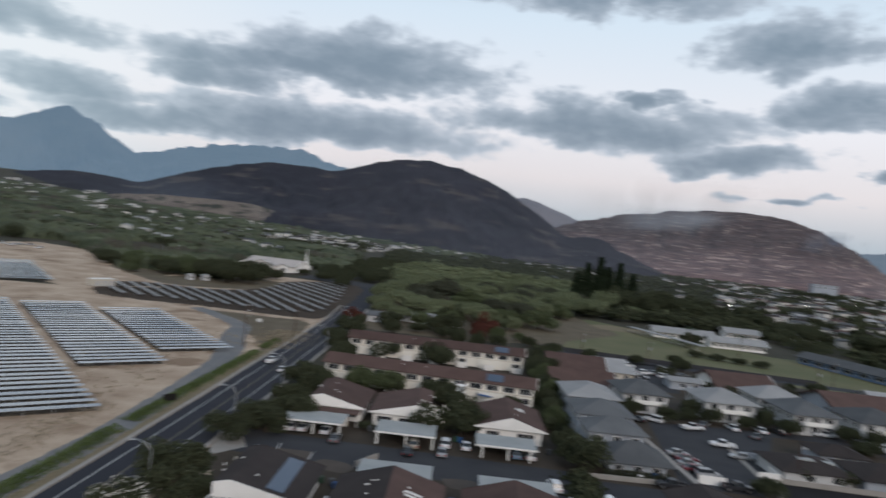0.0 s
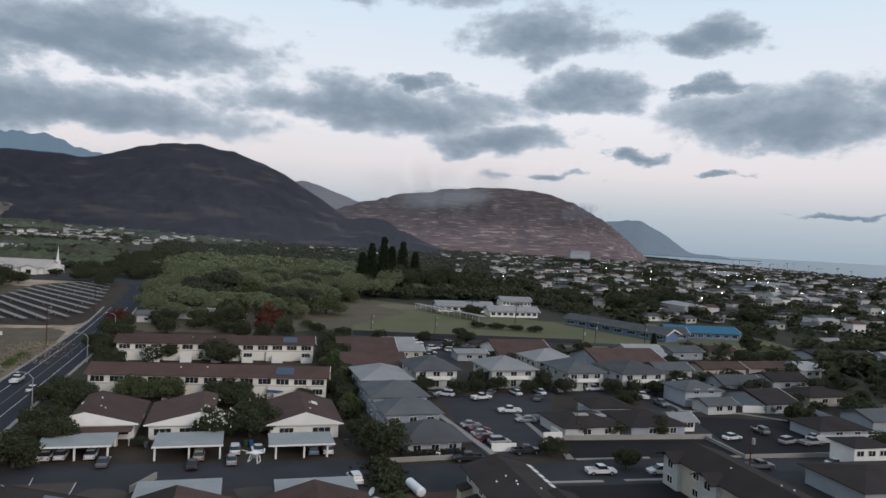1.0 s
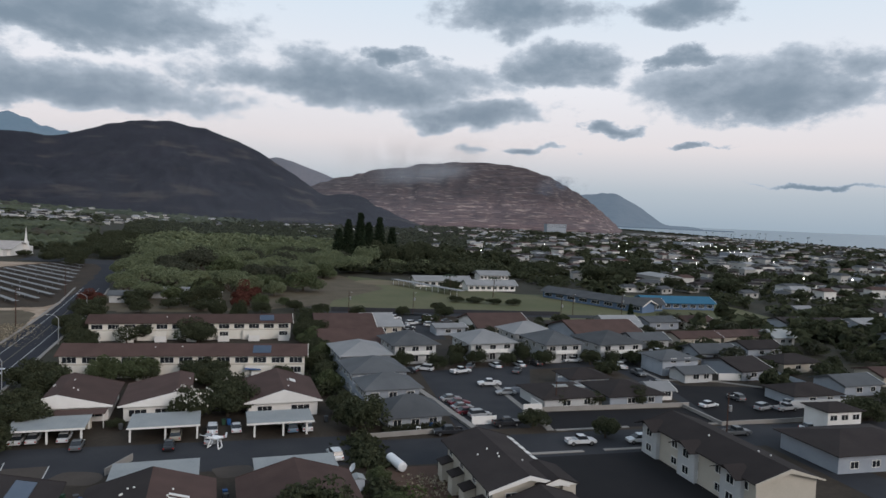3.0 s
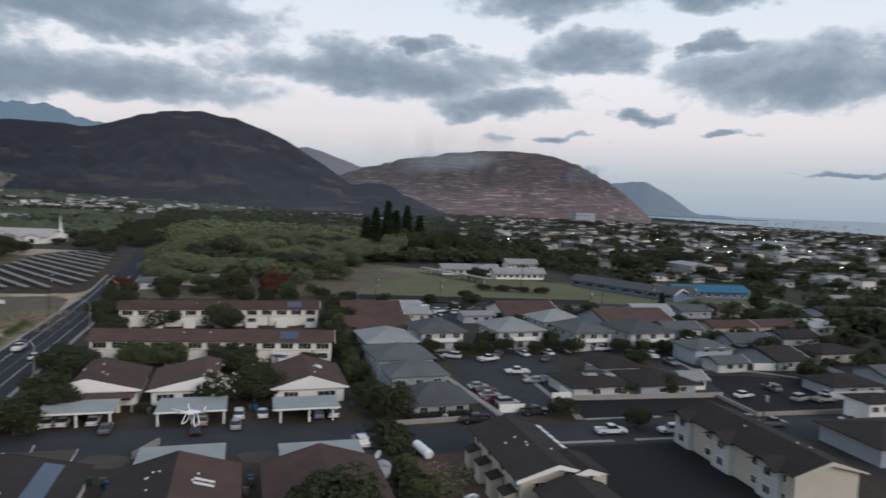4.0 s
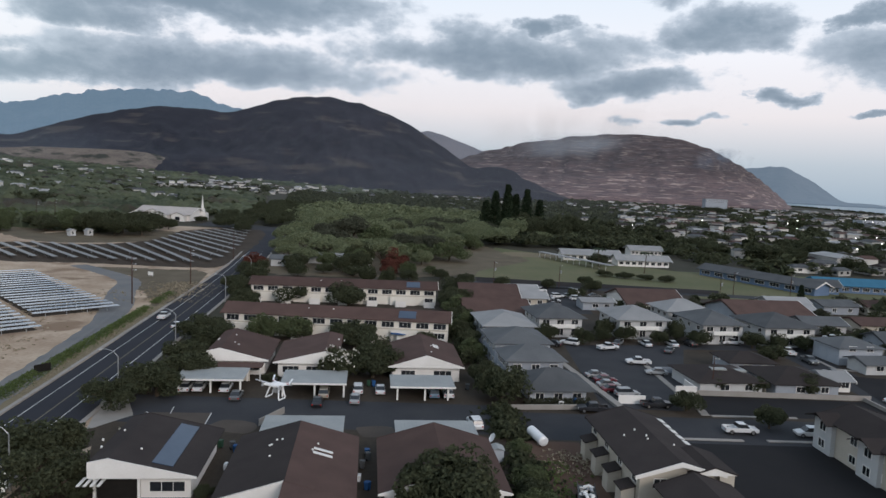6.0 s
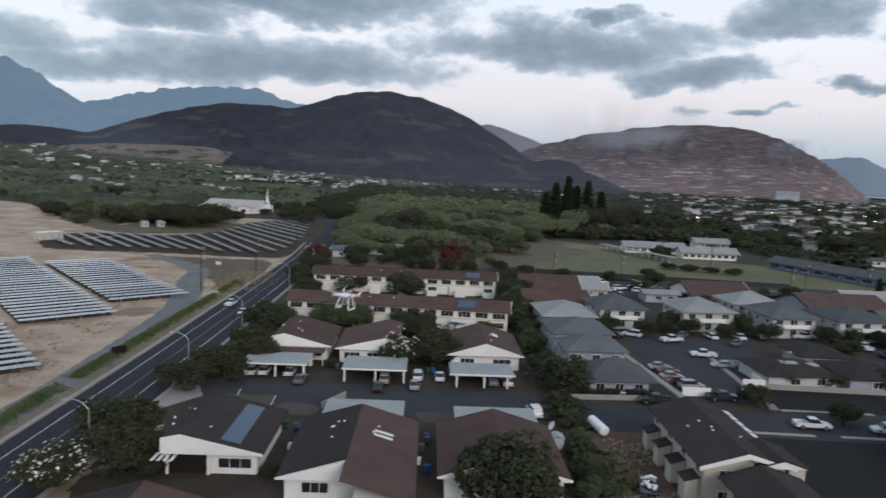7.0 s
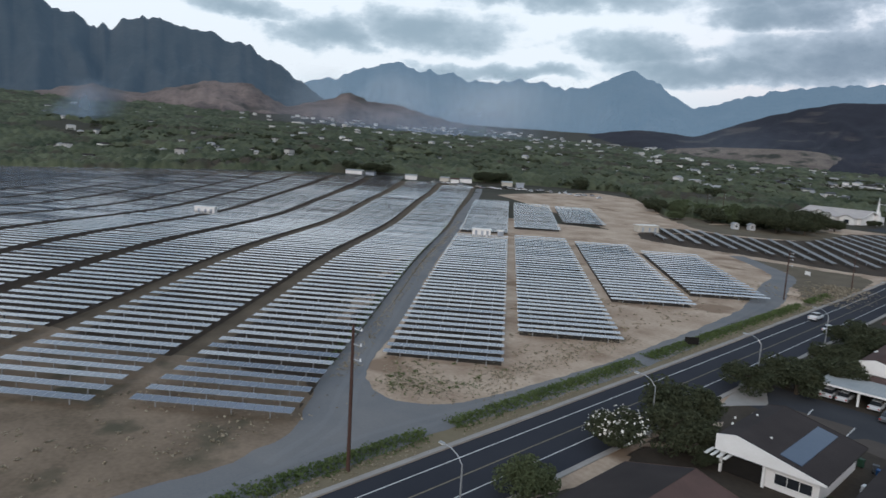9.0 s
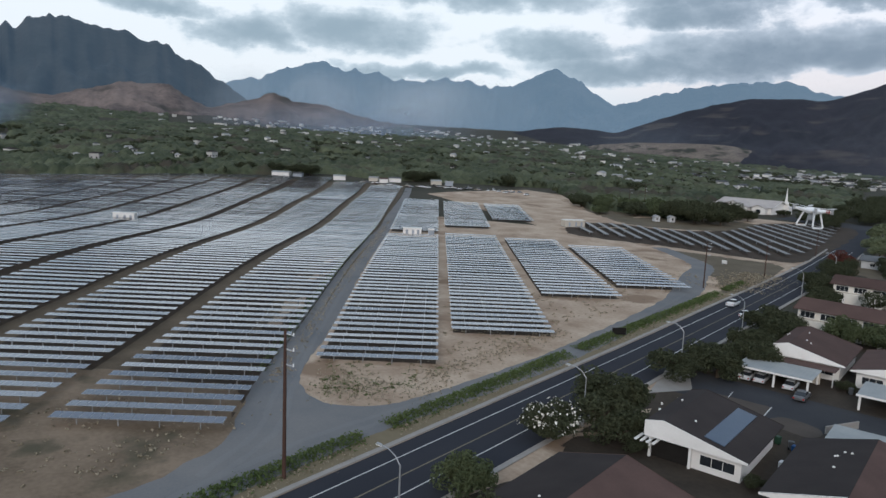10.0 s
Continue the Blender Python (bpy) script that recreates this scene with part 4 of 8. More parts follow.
cabin(-207, 197.5, 45, 7.6, 2.6, 2.9, "white equipment cabin between the solar rows")
cabin(-201.4, 203, 45, 2.4, 2.4, 2.7, "small white equipment cabin beside a larger one")
cabin(-311, 121.6, 45, 9.5, 3, 3.2, "long white equipment cabin between the solar rows")
cabin(-187.5, 285.5, 62, 10.5, 4.5, 3.2, "low tan shed with pale roof beside the dark field", "tanwall")


# ---- buildings ----
ROT = 5.0


def window(root, side, c, z0, ww, hh, w, d, panes=2):
    """A framed window on one face of a building w wide and d deep."""
    win = new("window")
    win.parent = root
    turn = {"S": (0, c, -d / 2), "N": (180, -c, d / 2), "E": (90, w / 2, c), "W": (-90, -w / 2, c)}[side]
    if side in "SN":
        win.matrix_basis = pose(c, turn[2], z0, 0, 0, turn[0])
    else:
        win.matrix_basis = pose(turn[1], c, z0, 0, 0, turn[0])
    bm = bmesh.new()
    t = 0.09
    for x0, x1, za, zb in ((-ww / 2 - t, ww / 2 + t, -t, 0), (-ww / 2 - t, ww / 2 + t, hh, hh + t), (-ww / 2 - t, -ww / 2, 0, hh), (ww / 2, ww / 2 + t, 0, hh)):
        box(bm, x0, -0.09, za, x1, 0.02, zb)
    for k in range(1, panes):
        x = -ww / 2 + ww * k / panes
        box(bm, x - 0.03, -0.07, 0, x + 0.03, 0.02, hh)
    part("frame", bm, M["trim"], win)
    part("pane", boxm(-ww / 2, -0.03, 0, ww / 2, 0.01, hh), M["glass"], win)


def building(cx, cy, w, d, h, rz=ROT, roof="gable", rise=1.8, over=0.7, off=0.0, wall="white", top="brownroof", label="", gable="white", wins=(), name="house", group="", vents=0, seed=0, drop=0.0):
    """A house with its ridge along its depth; off shifts the ridge sideways, and both slopes fall alike."""
    z = g(cx, cy)
    root = thing(name, pose(cx, cy, z, 0, 0, rz), label, "house" if name != "apartment_building" else "building", group)
    W, D = w / 2 + over, d / 2 + over
    if roof == "gable":
        pitch = rise / (W + abs(off))
        zt = h + rise
        zl, zr = zt - pitch * (W + off), zt - pitch * (W - off)
        t = 0.16
        bm = prism(bmesh.new(), [(-W, zl), (off, zt), (W, zr), (W, zr - t), (off, zt - t), (-W, zl - t)], -D, D)
        part("roof", bm, M[top], root)
        zwl, zwr = zt - t - 0.02 - pitch * (w / 2 + off), zt - t - 0.02 - pitch * (w / 2 - off)
        low = min(zwl, zwr)
        part("wall", prism(bmesh.new(), [(-w / 2, -0.4), (w / 2, -0.4), (w / 2, zwr), (off, zt - t - 0.02), (-w / 2, zwl)], -d / 2, d / 2), M[wall], root)
        if gable:
            zb = min(zl, zr) - t
            for yy in (-D - 0.03, D - 0.09):
                part("gable_board", prism(bmesh.new(), [(-W, zl + 0.05), (off, zt + 0.05), (W, zr + 0.05), (W, zb), (off, zb - 0.0 if drop else zt - 0.55), (-W, zb if drop else zl - 0.4)], yy, yy + 0.12), M[gable] if yy < 0 else M[top], root)
        if vents:
            rr = random.Random(seed)
            for k in range(vents):
                x = off + rr.choice((-1, 1)) * rr.uniform(0.8, 3.5)
                y = rr.uniform(-d * 0.3, d * 0.3)
                zz = zt - pitch * abs(x - off)
                bm = tube(bmesh.new(), [(x, y, zz - 0.1), (x, y, zz + 0.14), (x, y, zz + 0.2)], [0.14, 0.14, 0.06], 8)
                part("roof_vent", bm, M["trim"], root)
    elif roof == "hip":
        rl = max(d - w, 0.4) / 2 if d > w else 0.2
        ro = max(w - d, 0.4) / 2 if w > d else 0.2
        bm = bmesh.new()
        lo = [bm.verts.new(p) for p in ((-W, -D, h), (W, -D, h), (W, D, h), (-W, D, h))]
        lb = [bm.verts.new((v.co.x, v.co.y, h - 0.15)) for v in lo]
        if d >= w:
            a, b = bm.verts.new((0, -rl, h + rise)), bm.verts.new((0, rl, h + rise))
            bm.faces.new((lo[0], lo[1], a)), bm.faces.new((lo[1], lo[2], b, a)), bm.faces.new((lo[2], lo[3], b)), bm.faces.new((lo[3], lo[0], a, b))
        else:
            a, b = bm.verts.new((-ro, 0, h + rise)), bm.verts.new((ro, 0, h + rise))
            bm.faces.new((lo[0], lo[1], b, a)), bm.faces.new((lo[1], lo[2], b)), bm.faces.new((lo[2], lo[3], a, b)), bm.faces.new((lo[3], lo[0], a))
        for k in range(4):
            bm.faces.new((lo[k], lb[k], lb[(k + 1) % 4], lo[(k + 1) % 4]))
        bm.faces.new(lb)
        bmesh.ops.recalc_face_normals(bm, faces=bm.faces)
        part("roof", bm, M[top], root)
        part("wall", boxm(-w / 2, -d / 2, -0.4, w / 2, d / 2, h - 0.16), M[wall], root)
    else:
        part("roof", boxm(-W, -D, h, W, D, h + 0.25, bevel=0.04), M[top], root)
        part("wall", boxm(-w / 2, -d / 2, -0.4, w / 2, d / 2, h - 0.003), M[wall], root)
    for side, c, z0, ww, hh in wins:
        window(root, side, c, z0, ww, hh, w, d, 3 if ww > 2.2 else 2)
    return root


def windows_row(side, span, n, z0, ww, hh):
    return [(side, (k - (n - 1) / 2) * span / n, z0, ww, hh) for k in range(n)]




one = dict(rise=2.3, over=0.9, gable="white", drop=1.0)
hA = building(-32.2, 88.2, 10.6, 14, 2.9, off=-3.9, top="darkroof", wall="white", vents=4, seed=3, label="single-storey house with dark shingle roof and white gable", wins=[("S", 2.6, 0.8, 4.0, 1.2)], **dict(one, rise=2.24))
# no recess is cut: a near-black slab paints the shade of the porch
part("porch", boxm(-5.4, -7.06, -0.1, -0.6, -6.98, 2.4), M["dark"], hA, "dark sheet painting the shade of an open porch")
for kk in range(4):
    part("pergola_slat", boxm(-6.9 + kk * 0.75, -9.2, 2.35, -6.55 + kk * 0.75, -6.9, 2.47), M["trim"], hA)
for xx in (-5.5, -0.5):
    part("porch_post", boxm(xx - 0.15, -7.6, -0.1, xx + 0.15, -7.3, 2.85), M["trim"], hA)
hB = building(-14.9, 85.3, 14.2, 17.4, 2.9, top="brownroof", wall="white", vents=7, seed=5, label="single-storey house with brown shingle roof, one slope darkened as shaded, and skylights", wins=[("S", -3.6, 0.9, 3, 1.2), ("S", 3.2, 0.9, 3, 1.2), ("E", 0, 0.9, 2, 1.1)], **dict(one, gable=""))
part("gable_board", prism(bmesh.new(), [(-8.0, 2.95), (-0.1, 5.25), (-0.1, 2.74), (-8.0, 2.74)], -9.63, -9.51), M["white"], hB)
# darker sheet over the left slope paints it as the shaded side
part("roof_slope", prism(bmesh.new(), [(-8.02, 2.925), (-0.02, 5.225), (-0.02, 5.21), (-8.02, 2.91)], -9.64, 9.62), M["darkroof"], hB, "roof slope darkened as its shaded side")
building(3.3, 87.4, 14, 15.6, 2.9, top="brownroof", wall="white", vents=2, seed=8, label="single-storey house with brown shingle roof behind a tree", wins=[("S", 4, 0.9, 3, 1.2), ("E", 0, 0.9, 2, 1.1)], **one)
hD = building(-32.4, 57.9, 14.4, 17.5, 3.0, top="brownroof", wall="white", vents=5, seed=9, label="single-storey house with dark brown shingle roof near the road", wins=[("N", 3, 0.9, 2.4, 1.2)], **dict(one, gable="darkroof"))
# left slope painted darker here too, for the side turned from the light
part("roof_slope", prism(bmesh.new(), [(-8.12, 3.025), (-0.02, 5.325), (-0.02, 5.31), (-8.12, 3.01)], -9.68, 9.68), M["darkroof"], hD, "roof slope darkened as its shaded side")
hE = building(-35.4, 140.5, 9.8, 15.5, 3.0, off=-3.4, top="brownroof", wall="white", vents=5, seed=10, label="single-storey house with brown roof and white gable", wins=[("S", 2, 0.9, 4, 1.2)], **one)
part("porch_roof", prism(bmesh.new(), [(-3.6, 2.55), (5.0, 2.55), (5.0, 2.67), (-3.6, 2.67)], -12.2, -8.72), M["brownroof"], hE, "low brown porch roof")
for xx in (-3.3, 0.6, 4.7):
    part("porch_post", boxm(xx - 0.09, -12.1, -0.1, xx + 0.09, -11.92, 2.547), M["trim"], hE)
building(-22.4, 140.5, 10.8, 15.5, 3.0, off=3.6, top="brownroof", wall="white", vents=2, seed=11, label="single-storey house with brown roof beside a flowering tree", wins=[("S", -3, 0.9, 3, 1.2), ("S", 1.5, 0.9, 3, 1.2)], **one)
hG = building(0.6, 141.5, 13, 17, 3.0, top="brownroof", wall="white", vents=4, seed=12, label="single-storey house with brown roof and wide white gable", wins=[("S", -3.5, 0.9, 2.6, 1.2), ("S", 3.2, 0.9, 3.4, 1.2)], **one)


def roof_panel(root, x0, x1, y0, y1, off, zt, pitch, mat, lift=0.12, name="roof_panel", label="", thick=0.09):
    """A flat panel lying on the falling slope right of the ridge."""
    bm = bmesh.new()
    lo = []
    for x in (x0, x1):
        for y in (y0, y1):
            zz = zt - pitch * abs(x - off) + lift
            lo.append((bm.verts.new((x, y, zz)), bm.verts.new((x, y, zz - thick))))
    a, b, c, d = lo
    bm.faces.new((a[0], c[0], d[0], b[0]))
    bm.faces.new((a[1], b[1], d[1], c[1]))
    for p, q in ((a, b), (b, d), (d, c), (c, a)):
        bm.faces.new((p[0], q[0], q[1], p[1]))
    bmesh.ops.recalc_face_normals(bm, faces=bm.faces)
    part(name, bm, mat, root, label)


pA = 2.24 / (10.6 / 2 + 0.9 + 3.9)
roof_panel(hA, 0.7, 3.1, -6.6, 6.4, -3.9, 5.14, pA, M["panel_blue"], name="solar_collector", label="long blue solar collector")
pB = 2.3 / (14.2 / 2 + 0.9)
bm = bmesh.new()
prism(bm, [(-0.15, 5.2), (8.0, 2.9), (8.0, 2.74), (-0.15, 5.04)], -14.5, -9.6)
part("roof_wing", bm, M["brownroof"], hB)
part("wing_wall", boxm(1.2, -13.8, -0.3, 7.1, -8.7, 2.7), M["white"], hB)
for yy in (0.2, 1.5):
    roof_panel(hB, 2.4, 4.8, yy - 0.35, yy + 0.2, 0, 5.2, pB, M["trim"], name="skylight", label="white bar skylight")
roof_panel(hG, 2.0, 3.2, 0, 2.2, 0, 5.3, 2.3 / 7.4, M["trim"], name="skylight", label="white bar skylight")


def carport(cx, cy, w, d, rz, label, posts, z=2.5):
    root = thing("carport", pose(cx, cy, g(cx, cy), 0, 0, rz), label, "carport", "carports of the row houses")
    part("roof", boxm(-w / 2, -d / 2, z, w / 2, d / 2, z + 0.1, bevel=0.02), M["metalroof"], root)
    part("fascia", boxm(-w / 2 - 0.04, -d / 2 - 0.06, z - 0.18, w / 2 + 0.04, -d / 2 - 0.003, z + 0.14), M["trim"], root)
    bm = bmesh.new()
    for k in range(int(w / 0.6)):
        x = -w / 2 + 0.3 + k * 0.6
        box(bm, x - 0.03, -d / 2, z + 0.102, x + 0.03, d / 2, z + 0.13)
    part("roof_ribs", bm, M["metalroof"], root)
    for x in posts:
        for y in (-d / 2 + 0.6, d / 2 - 0.4):
            part("post", boxm(x - 0.16, y - 0.16, 0, x + 0.16, y + 0.16, z - 0.003, bevel=0.02), M["trim"], root)
    part("back_wall", boxm(-w / 2 + 0.2, d / 2 - 0.2, 0, w / 2 - 0.2, d / 2 - 0.08, z - 0.003), M["tanwall"], root)


carport(-36.9, 124.5, 11.8, 8.2, ROT, "flat pale metal carport with cars beneath", (-5.3, 0.2, 5.3))
carport(-18.7, 124.6, 11.5, 8.4, ROT, "flat pale metal carport beside a dark tree", (-5.3, 0.2, 5.3))
carport(0.6, 124.6, 11.5, 7.5, ROT, "flat white metal carport with a white fascia", (-4.5, 0.4, 4.5))
carport(-16.4, 100.2, 11.8, 8, ROT, "flat pale metal carport roof behind a brown house", (-4.5, 0, 4.5))
carport(3.0, 100.4, 12, 7.6, ROT, "flat pale metal carport roof beside a parked truck", (-4.5, 0, 4.5))

# two-storey terraces
terraces = []
for cx, cy, L, lab in ((-20.5, 170.5, 54, "long two-storey cream terrace with brown roof and small windows"), (-24.5, 216, 56, "long two-storey cream terrace with brown roof behind trees")):
    n = 13
    wins = [("W", (k - (n - 1) / 2) * L / n, 3.2, 2.9, 1.3) for k in range(n)] + [("W", (k - (n - 1) / 2) * L / n, 0.9, 2.4, 1.3) for k in range(0, n, 2)]
    t = building(cx, cy, 8.6, L, 5.0, rz=(-2 if cy < 200 else 3) + 90, rise=1.9, over=0.8, top="brownroof", wall="cream", gable="cream", wins=wins, name="apartment_building", label=lab, vents=6, seed=4)
    # balcony bays set in front of the upper floor
    for k in (-0.32, -0.06, 0.2, 0.38):
        part("bay", boxm(-5.4, L * k - 4, -0.3, -4.31, L * k + 4, 2.7), M["cream"], t, "projecting cream bay")
    for k in range(-6, 7, 2):
        part("garden_wall", boxm(-8.2, L * k / 13 - 1.6, -0.3, -8.05, L * k / 13 + 1.6, 1.7), M["white"], t, "white garden wall before the terrace")
        part("party_wall", boxm(-8.04, L * k / 13 + 1.5, -0.3, -5.42, L * k / 13 + 1.62, 1.7), M["white"], t)
    part("floor_band", boxm(-4.42, -L / 2 + 0.1, 2.72, -4.31, L / 2 - 0.1, 2.95), M["tanwall"], t, "tan band between the storeys")
    terraces.append((t, L))

for t, L in terraces:
    y0 = -17.0 if L < 55 else -21.0
    roof_panel(t, -4.0, -1.0, y0 - 2.1, y0 + 2.1, 0, 6.9, 1.9 / 5.1, M["panel_blue"], name="collector", label="blue roof collector")

# grey two-storey apartments
ap = dict(roof="hip", rise=1.7, over=0.8, name="apartment_building", wall="greywall", top="greyroof")
for cx, cy, w, d, h, top, lab in ((20, 171, 12, 15, 5.2, "lightroof", "two-storey apartment block with pale grey hip roof"), (21, 152.5, 12, 12.5, 5.2, "greyroof", "two-storey apartment block with grey hip roof"), (22, 137.5, 11, 9, 5.0, "greyroof", "two-storey apartment block with worn grey hip roof"), (24.8, 127.4, 10.5, 8.5, 2.5, "greyroof", "single-storey unit with dark grey hip roof")):
    ws = windows_row("S", w, 3, h - 1.9, 1.5, 1.1) + windows_row("W", d, 4, h - 1.9, 1.3, 1.0) + (windows_row("W", d, 4, 0.9, 1.3, 1.0) if h > 4 else [])
    building(cx, cy, w, d, h, rz=ROT + 2, label=lab, wins=ws, **dict(ap, top=top, rise=2.3 if h > 4 else 2.9, over=0.8 if h > 4 else 1.5))
for cx, cy, w, d, top, lab in ((34.6, 183, 11.5, 13, "greyroof", "two-storey white apartment block with grey roof"), (56.5, 185, 13, 13.5, "lightroof", "two-storey white apartment block with pale roof"), (76.5, 183, 11, 14, "greyroof", "two-storey white apartment block with slate-grey roof"), (74.5, 199, 13, 11, "lightroof", "two-storey apartment block with a light roof"), (94, 183, 14, 14, "greyroof", "two-storey white apartment block with dark grey roof")):
    ws = windows_row("S", w, 3, 3.4, 1.8, 1.2) + windows_row("S", w, 3, 0.6, 1.6, 1.7) + windows_row("W", d, 3, 3.4, 1.3, 1.0)
    b = building(cx, cy, w, d, 5.2, rz=ROT + 3, label=lab, wins=ws, **dict(ap, top=top, wall="palewall", rise=2.7, over=1.1))
    part("balcony", boxm(-w * 0.3, -d / 2 - 1.3, 2.65, w * 0.3, -d / 2 - 0.003, 2.8), M["trim"], b)
    part("railing", boxm(-w * 0.3, -d / 2 - 1.33, 2.803, w * 0.3, -d / 2 - 1.27, 3.7), M["trim"], b)

# long two-storey blocks close by
bx = building(31.4, 91.2, 9.6, 19, 5.2, rz=ROT - 1, rise=1.7, over=0.9, top="darkroof", wall="tanwall", gable="white", name="apartment_building", vents=5, seed=20, label="two-storey tan block with dark shingle roof and small porches",
              wins=windows_row("W", 21, 4, 3.5, 1.4, 1.0) + windows_row("S", 9, 2, 3.4, 1.5, 1.1) + windows_row("S", 9, 2, 0.8, 1.5, 1.1))
for k in (-7.5, -2.5, 2.5, 7.5):
    part("porch", prism(bmesh.new(), [(-6.6, -0.3), (-4.91, -0.3), (-4.91, 3.0), (-6.6, 2.6)], k - 1, k + 1), M["tanwall"], bx, "small tan porch")
    part("porch_roof", prism(bmesh.new(), [(-6.8, 2.65), (-4.915, 3.15), (-4.915, 3.3), (-6.8, 2.8)], k - 1.3, k + 1.3), M["darkroof"], bx)
building(33.5, 74.5, 8, 9.5, 4.6, rz=ROT - 1, rise=1.6, over=0.8, top="darkroof", wall="tanwall", gable="white", name="apartment_building", label="lower wing of the tan block with dark roof", wins=windows_row("W", 9, 2, 3, 1.2, 1.0))
bz = building(68.8, 92.5, 10, 27, 5.2, rz=ROT - 3, rise=1.8, over=0.8, top="darkroof", wall="tanwall", gable="tanwall", name="apartment_building", vents=3, seed=22, label="two-storey beige block with dark shingle roof and small gables",
              wins=windows_row("W", 28, 5, 3.5, 1.5, 1.1) + windows_row("W", 28, 5, 0.8, 1.4, 1.1) + windows_row("N", 10, 2, 3.4, 1.4, 1.1))
for k in (-9, 1.5, 12):
    part("gabled_bay", boxm(-5.7, k - 2.2, -0.3, -5.01, k + 2.2, 5.0), M["palewall"], bz, "projecting pale bay")
    bm = prism(bmesh.new(), [(-2.8, 5.0), (0, 6.2), (2.8, 5.0), (2.8, 4.86), (0, 6.05), (-2.8, 4.86)], -7.1, -3.5)
    bmesh.ops.transform(bm, matrix=Matrix.Translation((0, k, 0)) @ Matrix.Rotation(radians(-90), 4, "Z"), verts=bm.verts)
    part("bay_roof", bm, M["darkroof"], bz)
    for z0 in (0.8, 3.4):
        window(bz, "W", k, z0, 1.5, 1.2, 11.4, 27)
building(100, 99, 20, 13, 3.4, rz=2, roof="hip", rise=2.0, over=1.0, top="darkroof", wall="greywall", label="broad single-storey house with dark hip roof", wins=windows_row("S", 18, 4, 0.9, 1.6, 1.1))
building(108, 113, 8, 6, 5.0, rz=2, roof="hip", rise=1.0, over=0.6, top="darkroof", wall="white", label="small raised house with a window band", wins=windows_row("S", 8, 3, 3.2, 1.6, 1.0))

pX = 1.7 / (4.8 + 0.9)
for k in range(9):
    y = -9.2 + 2.1 * k
    roof_panel(bx, 4.75, 5.6, y, y + 1.5, 0, 6.9, pX, M["trim"], 0.05, "eave_flashing", "", 0.05)
# small cross gable over the entrance
bm = prism(bmesh.new(), [(1.0, 5.5), (4.0, 6.45), (7.0, 5.5), (7.0, 5.36), (4.0, 6.31), (1.0, 5.36)], -10.6, -3.5)
part("entrance_roof", bm, M["darkroof"], bx)
part("entrance_wall", boxm(4.83, -10.2, -0.3, 6.7, -4.0, 5.35), M["tanwall"], bx)
bm = prism(bmesh.new(), [(1.1, 5.36), (4.0, 6.28), (6.9, 5.36)], -10.5, -10.35)
part("entrance_gable", bm, M["trim"], bx)
# sheds and yards along the far edge of the park
hs = random.Random(91)
for v, u, w, d, h, top, wall in ((-118, 543, 14, 6, 2.5, "metalroof", "white"), (-105, 541, 7, 5, 2.3, "greyroof", "greywall"), (-72, 534, 9, 5, 3.0, "metalroof", "white"), (-46, 538, 7, 5, 2.6, "lightroof", "tanwall"), (-38, 532, 6, 5, 2.8, "brownroof", "white"), (-30, 540, 9, 5, 3.0, "greyroof", "white"), (2, 536, 8, 5, 2.8, "metalroof", "tanwall"), (12, 533, 6, 4, 2.6, "lightroof", "greywall")):
    x, y = field_pt(u, v)
    building(x, y, d, w, h, rz=45 + 90 + hs.uniform(-12, 12), rise=0.9, over=0.3, top=top, wall=wall, gable="", name="shed", label="small pale shed at the far edge of the solar park", group="sheds beyond the solar park")


# ---- trees ----
def leaf_cards(rng, centres, radii, n, size, flat=0.75, dome=False, wild=0.55, lift=0.25, inner=0.55):
    """Many small bent leaf clumps spread over lobes of a crown: places and faces."""
    k = rng.integers(0, len(centres), n)
    d = rng.normal(size=(n, 3))
    if dome:
        d[:, 2] = np.abs(d[:, 2]) - 0.25
    d /= np.linalg.norm(d, axis=1)[:, None]
    r = radii[k] * (inner + (1.05 - inner) * rng.random(n) ** 0.5)
    P = centres[k] + d * r[:, None] * np.array([1, 1, flat])
    nrm = d + rng.normal(size=(n, 3)) * wild + np.array([0, 0, lift])
    nrm /= np.linalg.norm(nrm, axis=1)[:, None]
    a = np.cross(nrm, rng.normal(size=(n, 3)))
    a /= np.linalg.norm(a, axis=1)[:, None]
    b = np.cross(nrm, a)
    s = size * (0.6 + 0.8 * rng.random(n))[:, None]
    bend = nrm * s * 0.25
    V = np.stack([P - a * s * 0.6 - bend, P - b * s * 0.4, P + a * s * 0.6 - bend, P + b * s * 0.45 + bend * 0.5], 1).reshape(-1, 3)
    F = np.arange(4 * n).reshape(n, 4)
    return V, F


def crown_lobes(rng, R, H, n=9, base=0.0):
    a = rng.random(n) * 2 * math.pi
    q = np.sqrt(rng.random(n)) * 0.78
    c = np.stack([np.cos(a) * q * R, np.sin(a) * q * R, base + H * (0.08 + 0.72 * rng.random(n) * (1 - 0.75 * q))], 1)
    return c, R * (0.2 + 0.24 * rng.random(n))


